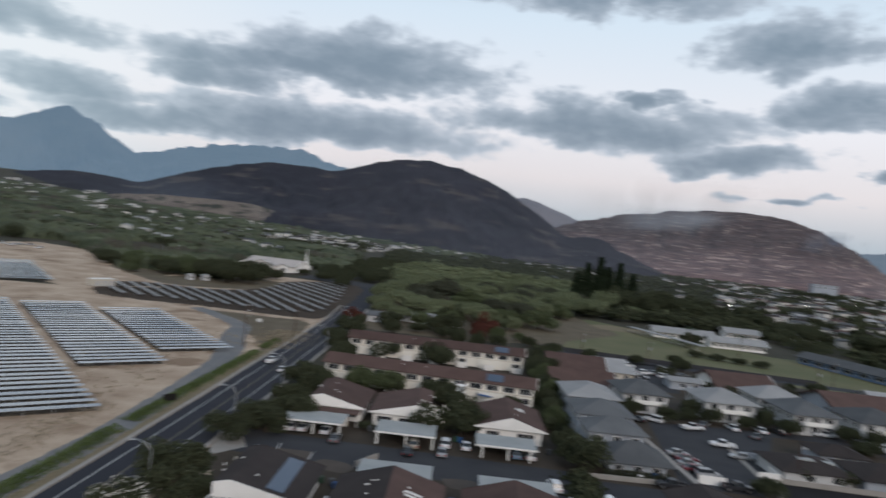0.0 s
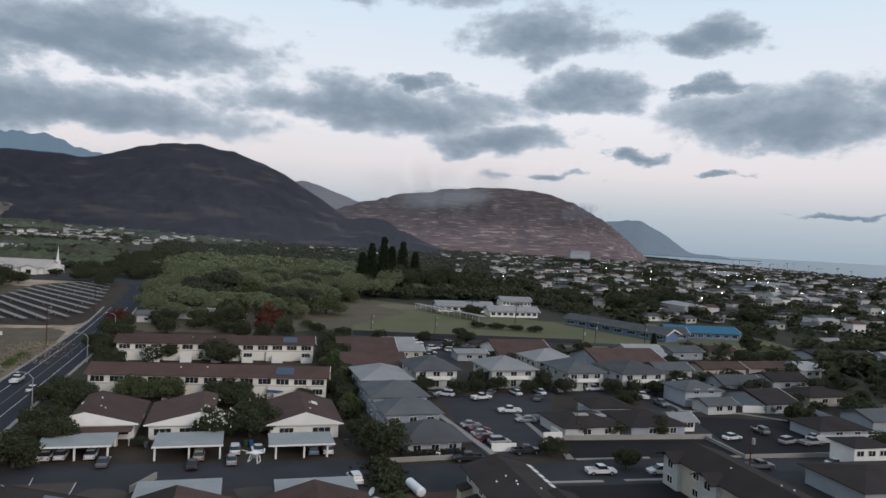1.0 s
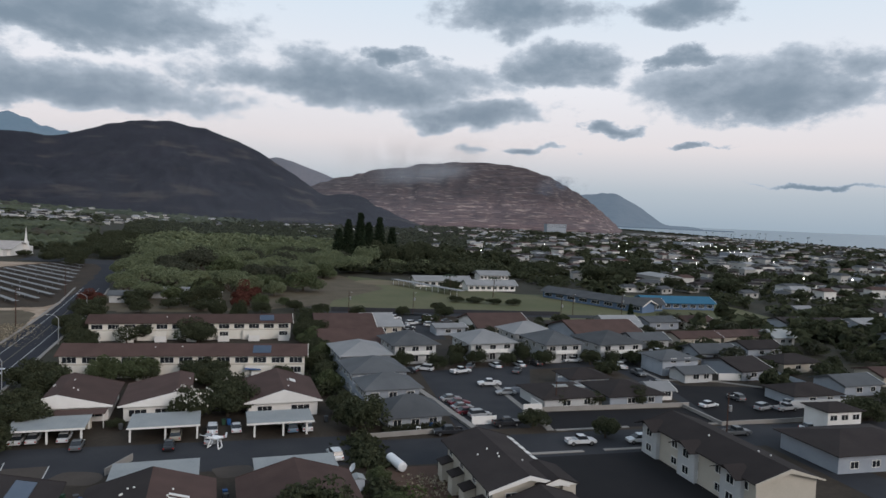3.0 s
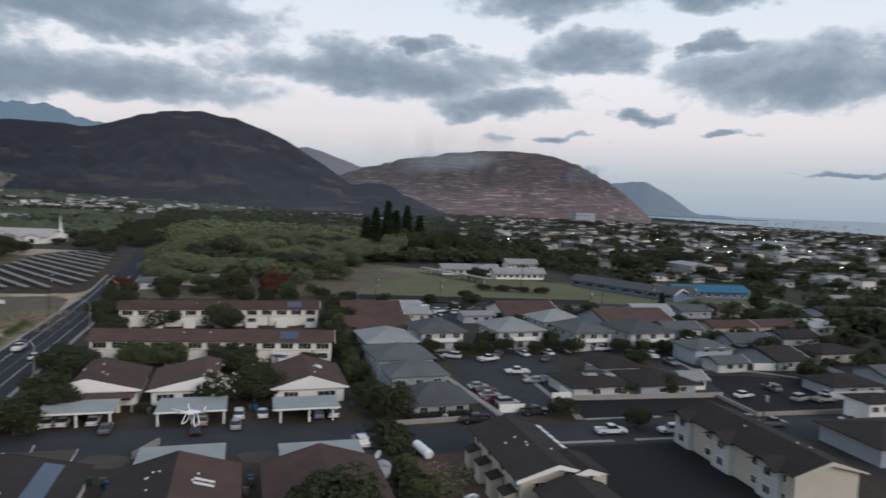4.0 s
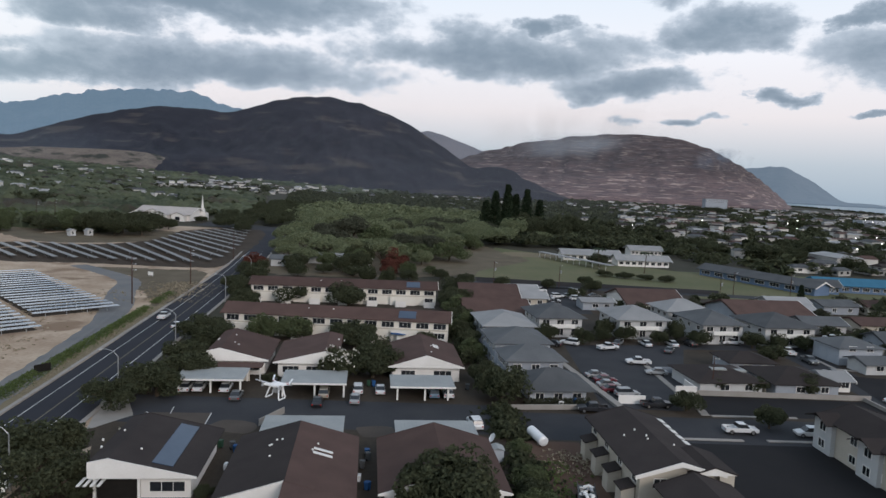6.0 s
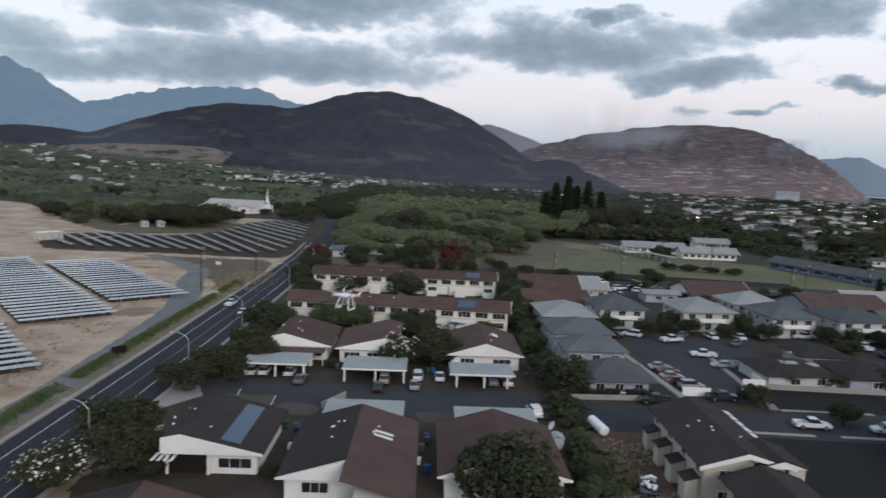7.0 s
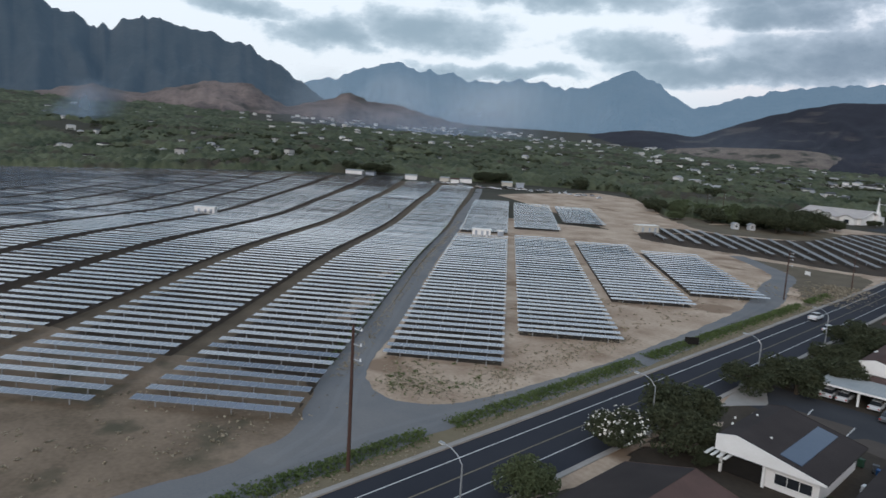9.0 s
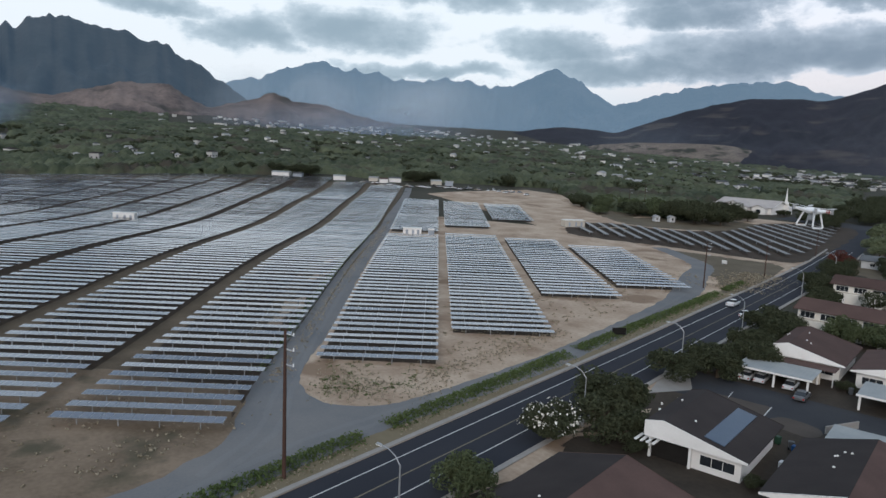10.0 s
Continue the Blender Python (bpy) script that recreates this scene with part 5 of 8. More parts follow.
def tree_meshes(seed, R, H, trunk_h, leaf, n, size):
    rng = np.random.default_rng(seed)
    c, r = crown_lobes(rng, R, H, 22, trunk_h * 0.45)
    V, F = leaf_cards(rng, c, r, n, size)
    crown = quads_mesh("crown", V, F, leaf)
    bm = bmesh.new()
    tube(bm, [(0, 0, -0.3), (0.1, 0.05, trunk_h * 0.5), (0, 0, trunk_h)], [R * 0.075, R * 0.055, R * 0.045], 8)
    for k in range(6):
        p = c[k]
        tube(bm, [(0, 0, trunk_h * 0.85), tuple(p * np.array([0.5, 0.5, 0]) + np.array([0, 0, (trunk_h + p[2]) / 2])), tuple(p)], [R * 0.035, R * 0.025, R * 0.01], 5)
    trunk = bpy.data.meshes.new("trunk")
    bm.to_mesh(trunk)
    bm.free()
    trunk.materials.append(M["bark"])
    return trunk, crown


TREES = {}


def plant(kind, x, y, R, H=None, label="", group="", turn=0, name="tree"):
    """One tree of a kind, scaled to crown radius R and height H."""
    trunk, crown, r0, h0 = TREES[kind]
    s = R / r0
    sz = (H / h0) if H else s
    root = thing(name, pose(x, y, g(x, y), 0, 0, turn) @ Matrix.Diagonal((s, s, sz, 1)), label, "tree", group)
    for nm, me in (("trunk", trunk), ("crown", crown)):
        o = new(nm, me)
        o.parent = root
    return root


for i, (nm, leaf) in enumerate((("dark_a", "leaf"), ("dark_b", "leaf"), ("dark_c", "leaf"), ("green_a", "leaf_bush"), ("green_b", "leaf_bush"), ("park_a", "leaf_green"), ("park_b", "leaf_green"), ("red", "leaf_red"))):
    TREES[nm] = (*tree_meshes(40 + i, 4.5, 5.5, 3.2, M[leaf], 4200, 0.37), 4.5, 7.0)
for i in range(2):
    TREES["bush%d" % i] = (*tree_meshes(60 + i, 2.0, 2.2, 0.5, M["leaf"], 2600, 0.2), 2.0, 2.6)


def umbrella_meshes(seed, leaf):
    """A broad flat-topped crown spreading from a short forked trunk."""
    rng = np.random.default_rng(seed)
    n = 26
    a = rng.random(n) * 6.283
    q = np.sqrt(rng.random(n)) * 0.82
    c = np.stack([np.cos(a) * q * 10, np.sin(a) * q * 8.5, 7.2 - 2.6 * q * q + 1.3 * rng.random(n)], 1)
    V, F = leaf_cards(rng, c, 1.7 + 1.7 * rng.random(n), 3300, 0.66, 0.66, wild=0.18, lift=0.75, inner=0.86)
    crown = quads_mesh("crown", V, F, leaf)
    bm = tube(bmesh.new(), [(0, 0, -0.4), (0.2, 0, 1.4), (0, 0, 2.6)], [0.55, 0.42, 0.4], 8)
    for k in range(7):
        p = c[k]
        tube(bm, [(0, 0, 2.3), (p[0] * 0.4, p[1] * 0.4, 4.6), tuple(p)], [0.28, 0.18, 0.06], 5)
    trunk = bpy.data.meshes.new("trunk")
    bm.to_mesh(trunk)
    bm.free()
    trunk.materials.append(M["bark"])
    return trunk, crown


for i in range(4):
    TREES["umbrella%d" % i] = (*umbrella_meshes(120 + i, M["leaf_green"] if i < 3 else M["leaf_mid"]), 10.0, 9.4)


def pine_meshes(seed):
    rng = np.random.default_rng(seed)
    n = 3800
    h = 3 + 31 * rng.random(n) ** 0.9
    a0 = rng.random(n) * 2
    rad = 0.5 + 4.9 * np.maximum(1 - (h - 5) / 30, 0) ** 0.55 * (0.78 + 0.22 * np.sin(h * 2.3 + 3 * a0))
    a = rng.random(n) * 6.283
    q = np.sqrt(rng.random(n))
    c = np.stack([np.cos(a) * rad * q, np.sin(a) * rad * q, h], 1)
    V, F = leaf_cards(rng, c, np.full(n, 0.4), n, 0.9)
    crown = quads_mesh("crown", V, F, M["leaf_pine"])
    bm = tube(bmesh.new(), [(0, 0, -0.5), (0, 0, 18), (0, 0, 35)], [0.5, 0.32, 0.06], 8)
    trunk = bpy.data.meshes.new("trunk")
    bm.to_mesh(trunk)
    bm.free()
    trunk.materials.append(M["bark"])
    return trunk, crown


for i in range(2):
    TREES["pine%d" % i] = (*pine_meshes(80 + i), 4.7, 35.0)

rt = random.Random(11)
near_trees = [(-38.8, 80.2, 2.0, 3.0, "dark_b"), (-40.5, 84.5, 2.4, 3.6, "dark_a"), (-24.6, 81.6, 1.5, 2.2, "dark_c"), (-47, 88, 6.3, 8.5, "dark_a"), (-43.5, 81, 4.8, 7.5, "dark_b"), (-45.5, 56, 3.6, 5.5, "green_a"), (-43, 129, 5.2, 7, "dark_c"), (-47, 120, 5.2, 7, "dark_a"), (-46, 137, 4.5, 7, "dark_b"),
              (-45, 151, 5, 7, "dark_a"), (-46, 160, 3.5, 5.5, "dark_c"), (-50, 195, 4.5, 7, "dark_b"), (-47, 182, 3.6, 6, "dark_a"), (4, 79.5, 6.2, 9.5, "dark_c"), (15, 122.5, 5.6, 8, "dark_a"),
              (12.5, 132, 3.4, 6, "dark_b"), (-9.5, 138.5, 4.6, 8.5, "dark_a"), (-14, 135, 3.8, 7, "dark_c"), (-27.6, 128.5, 1.6, 2.4, "dark_b")]
near_trees2 = [(-36.6, 160.8, 4.2, 7.5, "green_a"), (-27.8, 162.5, 2.6, 5, "dark_a"), (-15, 157.5, 5, 6, "dark_b"), (1, 162, 2.6, 4.5, "dark_c"), (10.5, 156, 3.2, 6, "dark_a"), (10, 170, 3.4, 6, "dark_b"), (9.5, 187, 4.2, 7, "dark_c"),
               (-22.5, 206.5, 5.2, 7.5, "dark_b"), (8, 205, 4.6, 8, "dark_a"), (-52, 204, 3.4, 6, "dark_b"), (-13, 284, 5.8, 11, "red"), (-14.5, 275, 3.6, 6.5, "red"), (-27, 282, 5, 11, "dark_b"), (-33, 276, 4.5, 9, "dark_a"), (-7, 276, 4, 7, "green_a"), (-40, 286, 6, 9, "green_b"), (-54, 284, 6, 8, "dark_c"), (2, 283, 3, 4.5, "green_b"), (-20, 243, 3.5, 11, "dark_c"), (-13, 238, 3.2, 10, "dark_a"),
               (48, 121.5, 3.2, 4.6, "dark_b"), (59.2, 113.6, 3.0, 5.2, "dark_c"), (40, 170, 3, 5, "dark_a"), (46, 174, 2.6, 4.4, "dark_b")]
near_trees3 = [(31, 173, 3.2, 5.2, "dark_b"), (52, 175, 3.2, 5, "dark_a"), (60, 173, 2.8, 4.6, "dark_c"), (70, 173, 3.2, 5.4, "dark_b"), (84, 173, 3.4, 5.6, "dark_c"), (90, 172, 3, 5, "dark_a"), (97, 172, 3.4, 5.4, "dark_b"), (66, 178, 3.2, 6.5, "dark_a"), (47.5, 180, 3, 6.5, "dark_c"), (58, 134, 2.6, 4.5, "dark_b"), (66, 133.8, 2.8, 4.6, "dark_c"), (77, 134, 3, 5, "dark_a"), 
               (120, 118, 5, 7, "dark_a"), (-36, 46, 5, 8, "dark_b"), (15, 84, 2.6, 3.6, "dark_a"), (16, 76, 2.2, 3, "dark_c")]
near_trees4 = [(190, 384, 13, 14, "dark_a"), (250, 440, 14, 15, "dark_b"), (168, 442, 12, 13, "dark_c"), (215, 400, 9, 11, "dark_a"), (46, 258, 3, 5, "dark_b"), (63, 272, 3.4, 5, "dark_c"), (78, 300, 4, 3.5, "dark_a"), (86, 297, 4, 3.5, "dark_b"), (94, 294, 4, 3.5, "dark_c"), (102, 291, 4, 3.5, "dark_a"), (85, 340, 5, 8, "dark_b"), (-49.5, 112, 4.6, 6, "dark_b"), (-44.5, 118, 5, 6.5, "dark_a"), (-50, 158, 5.5, 7.5, "dark_b"), (-40, 173, 4.2, 6, "green_b"), (-30, 163, 5, 6.5, "green_a"), (-16, 161, 6, 7, "dark_c"), (-24, 209, 6, 8, "dark_a"), (-39, 211, 5, 7, "dark_c"), (-9, 134, 5.5, 8, "dark_b"), (11, 229, 6, 9, "dark_b"), (11, 150, 3.2, 6, "green_a"), (11, 178, 3.6, 7, "green_b"), (11, 162, 3.2, 6, "dark_c"),
               (9.5, 196, 5, 8, "green_a"), (10, 213, 5, 8, "dark_b"), (15.2, 98, 2.0, 3, "green_a"), (15.2, 88, 2.4, 3.4, "green_b"), (15, 80, 3, 4, "green_a"), (5.5, 78, 7, 9.5, "dark_a"), (-57, 214, 4.5, 6.5, "dark_a"), (-62, 226, 5, 7, "dark_c"), (-60, 245, 5, 7, "dark_b"), (-33, 300, 3, 11, "dark_a"), (-25, 302, 3, 12, "dark_b"), (-66, 262, 5, 6, "dark_b"), (-70, 285, 5, 6, "red"), (-48, 318, 5, 7, "dark_c"), (28, 252, 4, 6, "dark_a"), (62, 255, 4, 6, "dark_b"), (-22, 60, 5, 6, "dark_b")]
for x, y, R, H, kind in near_trees + near_trees2 + near_trees3 + near_trees4:
    lab = {"d": "broad dark-leaved tree standing among the houses", "g": "light green leafy tree beside a house", "r": "rust-red leafed tree behind the terraces"}[kind[0]]
    plant(kind, x, y, R, H, lab, turn=rt.uniform(0, 360))
for k, (x, y, h) in enumerate(((41, 500, 26), (48, 503, 33), (57, 507, 38), (64, 514, 31), (73, 520, 35), (86, 540, 27), (60, 530, 29))):
    plant("pine%d" % (k % 2), x, y, 5.6, h, "tall dark slender pine above the woods", "row of tall pines", turn=60 * k)
for u, v in ((552, -108), (552, -98), (556, -150), (552, -16), (556, -4), (556, -125), (560, 60)):
    x, y = field_pt(u, v)
    plant("dark_a" if v > 0 else "dark_b", x, y, 9, 11, "dark spreading tree beyond the solar park", turn=v * 7)
plant("pine0", 131, 238, 1.6, 8.5, "small dark columnar cypress", turn=20)


def blossom_tree(x, y, R, H, turn):
    root = plant("dark_b", x, y, R, H, "dark tree dotted with white blossom", turn=turn)
    rng = np.random.default_rng(int(abs(x) * 10))
    c, r = crown_lobes(np.random.default_rng(41), 4.5, 5.5, 22, 1.44)
    V, F = leaf_cards(rng, c, r * 1.25, 420, 0.36, inner=0.9)
    V = V[np.repeat((V.reshape(-1, 4, 3)[:, 0, 2] > 2.6), 4)]
    o = new("blossom", quads_mesh("blossom", V, np.arange(len(V)).reshape(-1, 4), M["flower"]))
    o.parent = root


blossom_tree(-48.3, 74.5, 3.9, 6.4, 30)
blossom_tree(-15.5, 131.5, 3.6, 8.0, 80)
blossom_tree(-41.4, 206.5, 3.2, 6.0, 140)


def grove(name, spots, label):
    """Far trees, past counting, with the crowns of the near kinds: one mesh for each kind of leaf. Spots: kind, x, y, crown radius, height, turn."""
    by_leaf = {}
    for kind, x, y, R, H, turn in spots:
        trunk, crown, r0, h0 = TREES[kind]
        co = np.empty(len(crown.vertices) * 3, np.float32)
        crown.vertices.foreach_get("co", co)
        co = co.reshape(-1, 4, 3)[::2].reshape(-1, 3) * np.array([R / r0, R / r0, H / h0])
        ca, sa = math.cos(radians(turn)), math.sin(radians(turn))
        P = np.stack([x + co[:, 0] * ca - co[:, 1] * sa, y + co[:, 0] * sa + co[:, 1] * ca, co[:, 2] + g(x, y)], 1)
        by_leaf.setdefault(crown.materials[0].name, (crown.materials[0], []))[1].append(P)
    for leaf, parts in by_leaf.values():
        V = np.concatenate(parts)
        tagged(new(name, quads_mesh(name, V, np.arange(len(V), dtype=np.int32).reshape(-1, 4), leaf)), label, "trees", kind="stuff")


def woods(name, spots, size, leaf, label, cards=46, card=1.5, seed=0):
    """A far wood as one mass of leaf clumps over many crowns. Spots: x, y, crown radius."""
    rng = np.random.default_rng(seed)
    n = len(spots)
    pool = []
    for _ in range(8):
        c, r = crown_lobes(rng, 1.0, 1.0, 8, 0.3)
        pool.append(leaf_cards(rng, c, r * 1.25, cards, card, 0.7, True, 0.25, 0.6, 0.85))
    out = np.empty((n, cards * 4, 3), np.float32)
    z = G(spots[:, 0], spots[:, 1])
    kind = rng.integers(0, 8, n)
    ang = rng.random(n) * 6.283
    hs = 0.6 + 0.4 * rng.random(n)
    for k in range(8):
        s = kind == k
        if not s.any():
            continue
        P = pool[k][0]
        ca, sa = np.cos(ang[s])[:, None], np.sin(ang[s])[:, None]
        R = spots[s, 2][:, None]
        out[s, :, 0] = spots[s, 0][:, None] + (P[:, 0] * ca - P[:, 1] * sa) * R
        out[s, :, 1] = spots[s, 1][:, None] + (P[:, 0] * sa + P[:, 1] * ca) * R
        out[s, :, 2] = z[s][:, None] + P[:, 2] * R * hs[s][:, None] * 1.05
    V = out.reshape(-1, 3)
    F = np.arange(len(V), dtype=np.int32).reshape(-1, 4)
    return tagged(new(name, quads_mesh(name, V, F, leaf)), label, "trees", kind="stuff")


def scatter(n, x0, x1, y0, y1, r0, r1, keep=None, seed=0):
    rng = np.random.default_rng(seed)
    P = np.stack([x0 + (x1 - x0) * rng.random(n), y0 + (y1 - y0) * rng.random(n), r0 + (r1 - r0) * rng.random(n)], 1)
    return P[keep(P[:, 0], P[:, 1])] if keep else P


def road_off(x, y):
    bend = np.where(y > 150, 0.05 * (np.sqrt((y - 300) ** 2 + 1600) + y - 300), 0.0)
    return (x + 54.7 + bend) * ROADDIR[1] - y * ROADDIR[0]


def field_uv(x, y):
    return -0.7071 * x + 0.7071 * y, 0.7071 * x + 0.7071 * y


def patchy(x, y, scale, level, seed=0.0):
    v = np.array([noise.noise(Vector((a / scale + seed, b / scale, seed))) for a, b in zip(x, y)])
    return v > level


# the green park beyond the terraces
pr = random.Random(19)
spots_p = [(-66, 322, 8, 8), (11, 331, 11.5, 10.5), (-30, 300, 8, 9), (-20, 305, 9, 10), (-46, 318, 10, 9.5), (-52, 296, 7, 7), (-36, 312, 9, 8.5), (-14, 322, 9, 9), (-2, 312, 7, 8), (-60, 306, 7, 7), (-22, 336, 10, 9), (-5, 332, 10, 9), (-38, 330, 9, 9), (-52, 340, 9, 9), (42, 418, 12, 11), (24, 395, 10, 9), (52, 446, 11, 10), (10, 372, 11, 10), (76, 462, 8, 7), (95, 470, 8, 7)]
for k in range(1500):
    x, y = pr.uniform(-125, 66), pr.uniform(312, 520)
    R = pr.uniform(8.5, 13)
    if road_off(x, y) < 22 or any(math.hypot(x - a, y - b) < 0.5 * (R + r) for a, b, r, _ in spots_p) or math.hypot(x - 75, (y - 345) * 0.8) < 66 or (x > -30 and y < 340) or len(spots_p) > 95:
        continue
    spots_p.append((x, y, R, R * pr.uniform(0.8, 1.25)))
far_park = []
for k, (x, y, R, H) in enumerate(spots_p):
    if y > 405:
        far_park.append(("umbrella%d" % pr.choice((0, 0, 1, 1, 2, 2, 3)), x, y, R, H, pr.uniform(0, 360)))
        continue
    if k == 1 or (x > -45 and pr.random() < 0.42):
        plant(pr.choice(("green_a", "green_b", "park_a", "park_b")) if k != 1 else "green_b", x, y, 0.85 * R, 1.12 * H, "rounded leafy green tree of the park", "trees of the park", turn=pr.uniform(0, 360))
        continue
    plant("umbrella%d" % pr.choice((0, 0, 1, 1, 2, 2, 3)), x, y, R, H, "broad flat-topped green tree of the park", "trees of the park", turn=pr.uniform(0, 360))
grove("far_trees", far_park, "flat-topped green trees at the back of the park")
cl = random.Random(29)
for x, y, R, H in ((-161, 360, 8.5, 14), (-151, 370, 8, 12), (-176, 366, 9, 15), (-164, 377, 9, 15), (-155, 390, 9, 14), (-188, 372, 8, 13), (-178, 388, 9, 15), (-168, 405, 9, 13), (-152, 410, 6, 9), (-197, 362, 8, 12), (-206, 374, 9, 14), (-198, 390, 9, 15), (-216, 388, 9, 14), (-190, 408, 9, 14), (-209, 408, 9, 14), (-190, 440, 8, 9), (-152, 470, 5, 6), (-184, 458, 5, 6), (-225, 372, 7, 11), (-232, 384, 9, 13), (-240, 372, 8, 12), (-236, 398, 9, 14), (-250, 388, 9, 13), (-214, 352, 6, 8)):
    if x < -186:
        plant(cl.choice(("green_a", "green_b", "dark_c")), x, y, R, 0.72 * H, "broad green tree above the second solar field", "trees beside the church", turn=cl.uniform(0, 360))
    else:
        plant("dark_%s" % cl.choice("abc"), x, y, R, H, "tall dense dark tree beside the second solar field", "trees beside the church", turn=cl.uniform(0, 360))
spread("weedy_ground", [(-236, 372), (-200, 402), (-150, 402), (-136, 372), (-140, 346), (-172, 322), (-205, 340)], M["dark_weeds"], 0.035, "dark weedy ground beneath the tall trees", 4.0)
far_row = []
for k, (s_, d_) in enumerate(((425, -9), (442, 22), (455, -12), (470, 21), (485, -10), (500, 24), (520, -11), (535, 22), (555, -12), (580, 20), (600, -10), (630, 22), (655, -11), (690, 20), (408, 24), (392, 23), (446, -22), (476, -24), (510, -24))):
    far_row.append(("dark_%s" % "abc"[k % 3], *road_pt(s_, d_), 7 + k % 3, 9 + k % 4, 40 * k))
for k in range(26):
    far_row.append(("dark_%s" % "abc"[k % 3], *road_pt(478 + 9 * k, 6 + 7 * math.sin(2.3 * k)), 7 + k % 3, 9 + k % 4, 70 * k))
grove("far_trees", far_row, "broad dark trees along the far road near the church")
for x, y in ((-178, 350.5), (-172.3, 356.5)):
    building(x, y, 3.0, 2.9, 2.6, rz=55, rise=1.0, over=0.3, top="lightroof", wall="palewall", gable="palewall", name="shed", label="small white hut beneath dark trees", wins=[("S", 0, 1.0, 1.1, 1.3)])
park = scatter(420, -110, 75, 505, 720, 6, 10, lambda x, y: road_off(x, y) > 18, 1)
woods("park_trees", park, 6, M["leaf_green"], "green rounded canopy behind the park", 110, 0.3, 1)
side = np.concatenate([scatter(230, 66, 150, 430, 640, 4, 8, None, 2), scatter(70, 34, 165, 420, 446, 4.5, 8, None, 22), scatter(30, 128, 165, 350, 420, 3, 6, lambda x, y: x > 140, 23)])
woods("park_trees", side, 6, M["leaf"], "dark canopy beside the pines", 110, 0.3, 2)
spread("park_ground", [(-62, 268), (-20, 268), (20, 285), (60, 300), (40, 400), (0, 470), (-80, 480), (-72, 340)], M["dark_weeds"], 0.025, "bare brown ground beneath the park trees", 4.0)


for x, y, w, d, top in ((-44, 304, 14, 8, "lightroof"), (-58, 290, 12, 8, "greyroof"), (-28, 290, 10, 7, "brownroof")):
    building(x, y, d, w, 3.0, rz=ROT + 90, rise=1.5, over=0.7, top=top, wall="palewall", gable="white", label="small pale house beneath the park trees", group="houses by the park", wins=[("W", -w * 0.25, 0.9, 1.5, 1.1), ("W", w * 0.2, 0.9, 1.5, 1.1)])
for lane_k, (x, y) in enumerate(((-64, 272), (-52, 275), (-40, 272), (-6, 262), (6, 270), (16, 262), (-48, 262), (-28, 268))):
    plant("dark_%s" % "abc"[lane_k % 3], x, y, 3.4 + 0.3 * (lane_k % 4), 5.5, "dark leafy tree beside the park street", turn=50 * lane_k)


# the valley beyond the solar park
def in_valley(x, y):
    u, v = field_uv(x, y)
    far = np.hypot(x, y)
    out_field = (u > 556 + 0.10 * v) | (v > 95 + (440 - u) * 0.0) & (u > 330)
    return out_field & (road_off(x, y) < -14) & (far < 1150) & ~((x > -172) & (y < 505) & (x < -80)) & ~((x > -225) & (y < 372)) & ~((np.abs(x + 172) < 40) & (np.abs(y - 490) < 32))


def far_valley_keep(x, y):
    far = np.hypot(x, y)
    knoll = (np.arctan2(x, y) > -1.15) & (np.arctan2(x, y) < -0.86)
    return (far >= 1100) & ~(knoll & (far > 1460)) & ((far < 1700) | ((far < 1990) & (np.arctan2(x, y) < -0.82))) & (np.arctan2(x, y) < 0.05)


vr = np.random.default_rng(63)
valley_spots = []
for k in range(640):
    if k < 200:
        a, r = radians(-80 + 64 * vr.random()), 700 + 1200 * vr.random() ** 1.1
    elif k < 440:
        a, r = radians(-63 + 30 * vr.random()), 1250 + 600 * vr.random()
    else:
        a, r = radians(-34 + 38 * vr.random()), 700 + 680 * vr.random()
    if k < 440 or r > 1000 or a < radians(-20):
        valley_spots.append((r * math.sin(a), r * math.cos(a), 1 if k < 440 else 2))
# streets of pale roofs at the foot of the burnt hill
for k, r in enumerate((955, 990, 1030, 1072, 1120, 1175, 1240)):
    for a in np.arange(-27 + k % 2, 2, 0.95):
        if vr.random() < (0.72 if a < -9 else 0.4) - 0.04 * k:
            aa, r2 = radians(a + 0.3 * vr.normal()), r + 10 * vr.normal()
            valley_spots.append((r2 * math.sin(aa), r2 * math.cos(aa), 3))
clear_cells = {}
for x, y, _ in valley_spots:
    for step in ((0, 9, 18) if _ < 3 else (0, 12)):
        f = 1 - step / math.hypot(x, y)
        clear_cells[int(x * f // 12), int(y * f // 12)] = True

foot = scatter(1500, -190, 150, 690, 1010, 5, 8.5, lambda x, y: (road_off(x, y) > 14) & (np.arctan2(x, y) > radians(-12.5)), 41)
woods("park_trees", foot, 6, M["leaf"], "dark trees behind the park below the burnt hill", 60, 0.42, 41)
# tall dark trees round the pines
tall = []
tr_ = random.Random(44)
for k in range(46):
    x, y = tr_.uniform(58, 120), tr_.uniform(470, 600)
    tall.append(("dark_%s" % "abc"[k % 3], x, y, tr_.uniform(5, 8), tr_.uniform(13, 24), tr_.uniform(0, 360)))
for k in range(16):
    a = radians(20.6 + 0.22 * k)
    r = tr_.uniform(1330, 1410)
    tall.append(("dark_%s" % "abc"[k % 3], r * math.sin(a), r * math.cos(a), tr_.uniform(7, 10), tr_.uniform(11, 15), tr_.uniform(0, 360)))
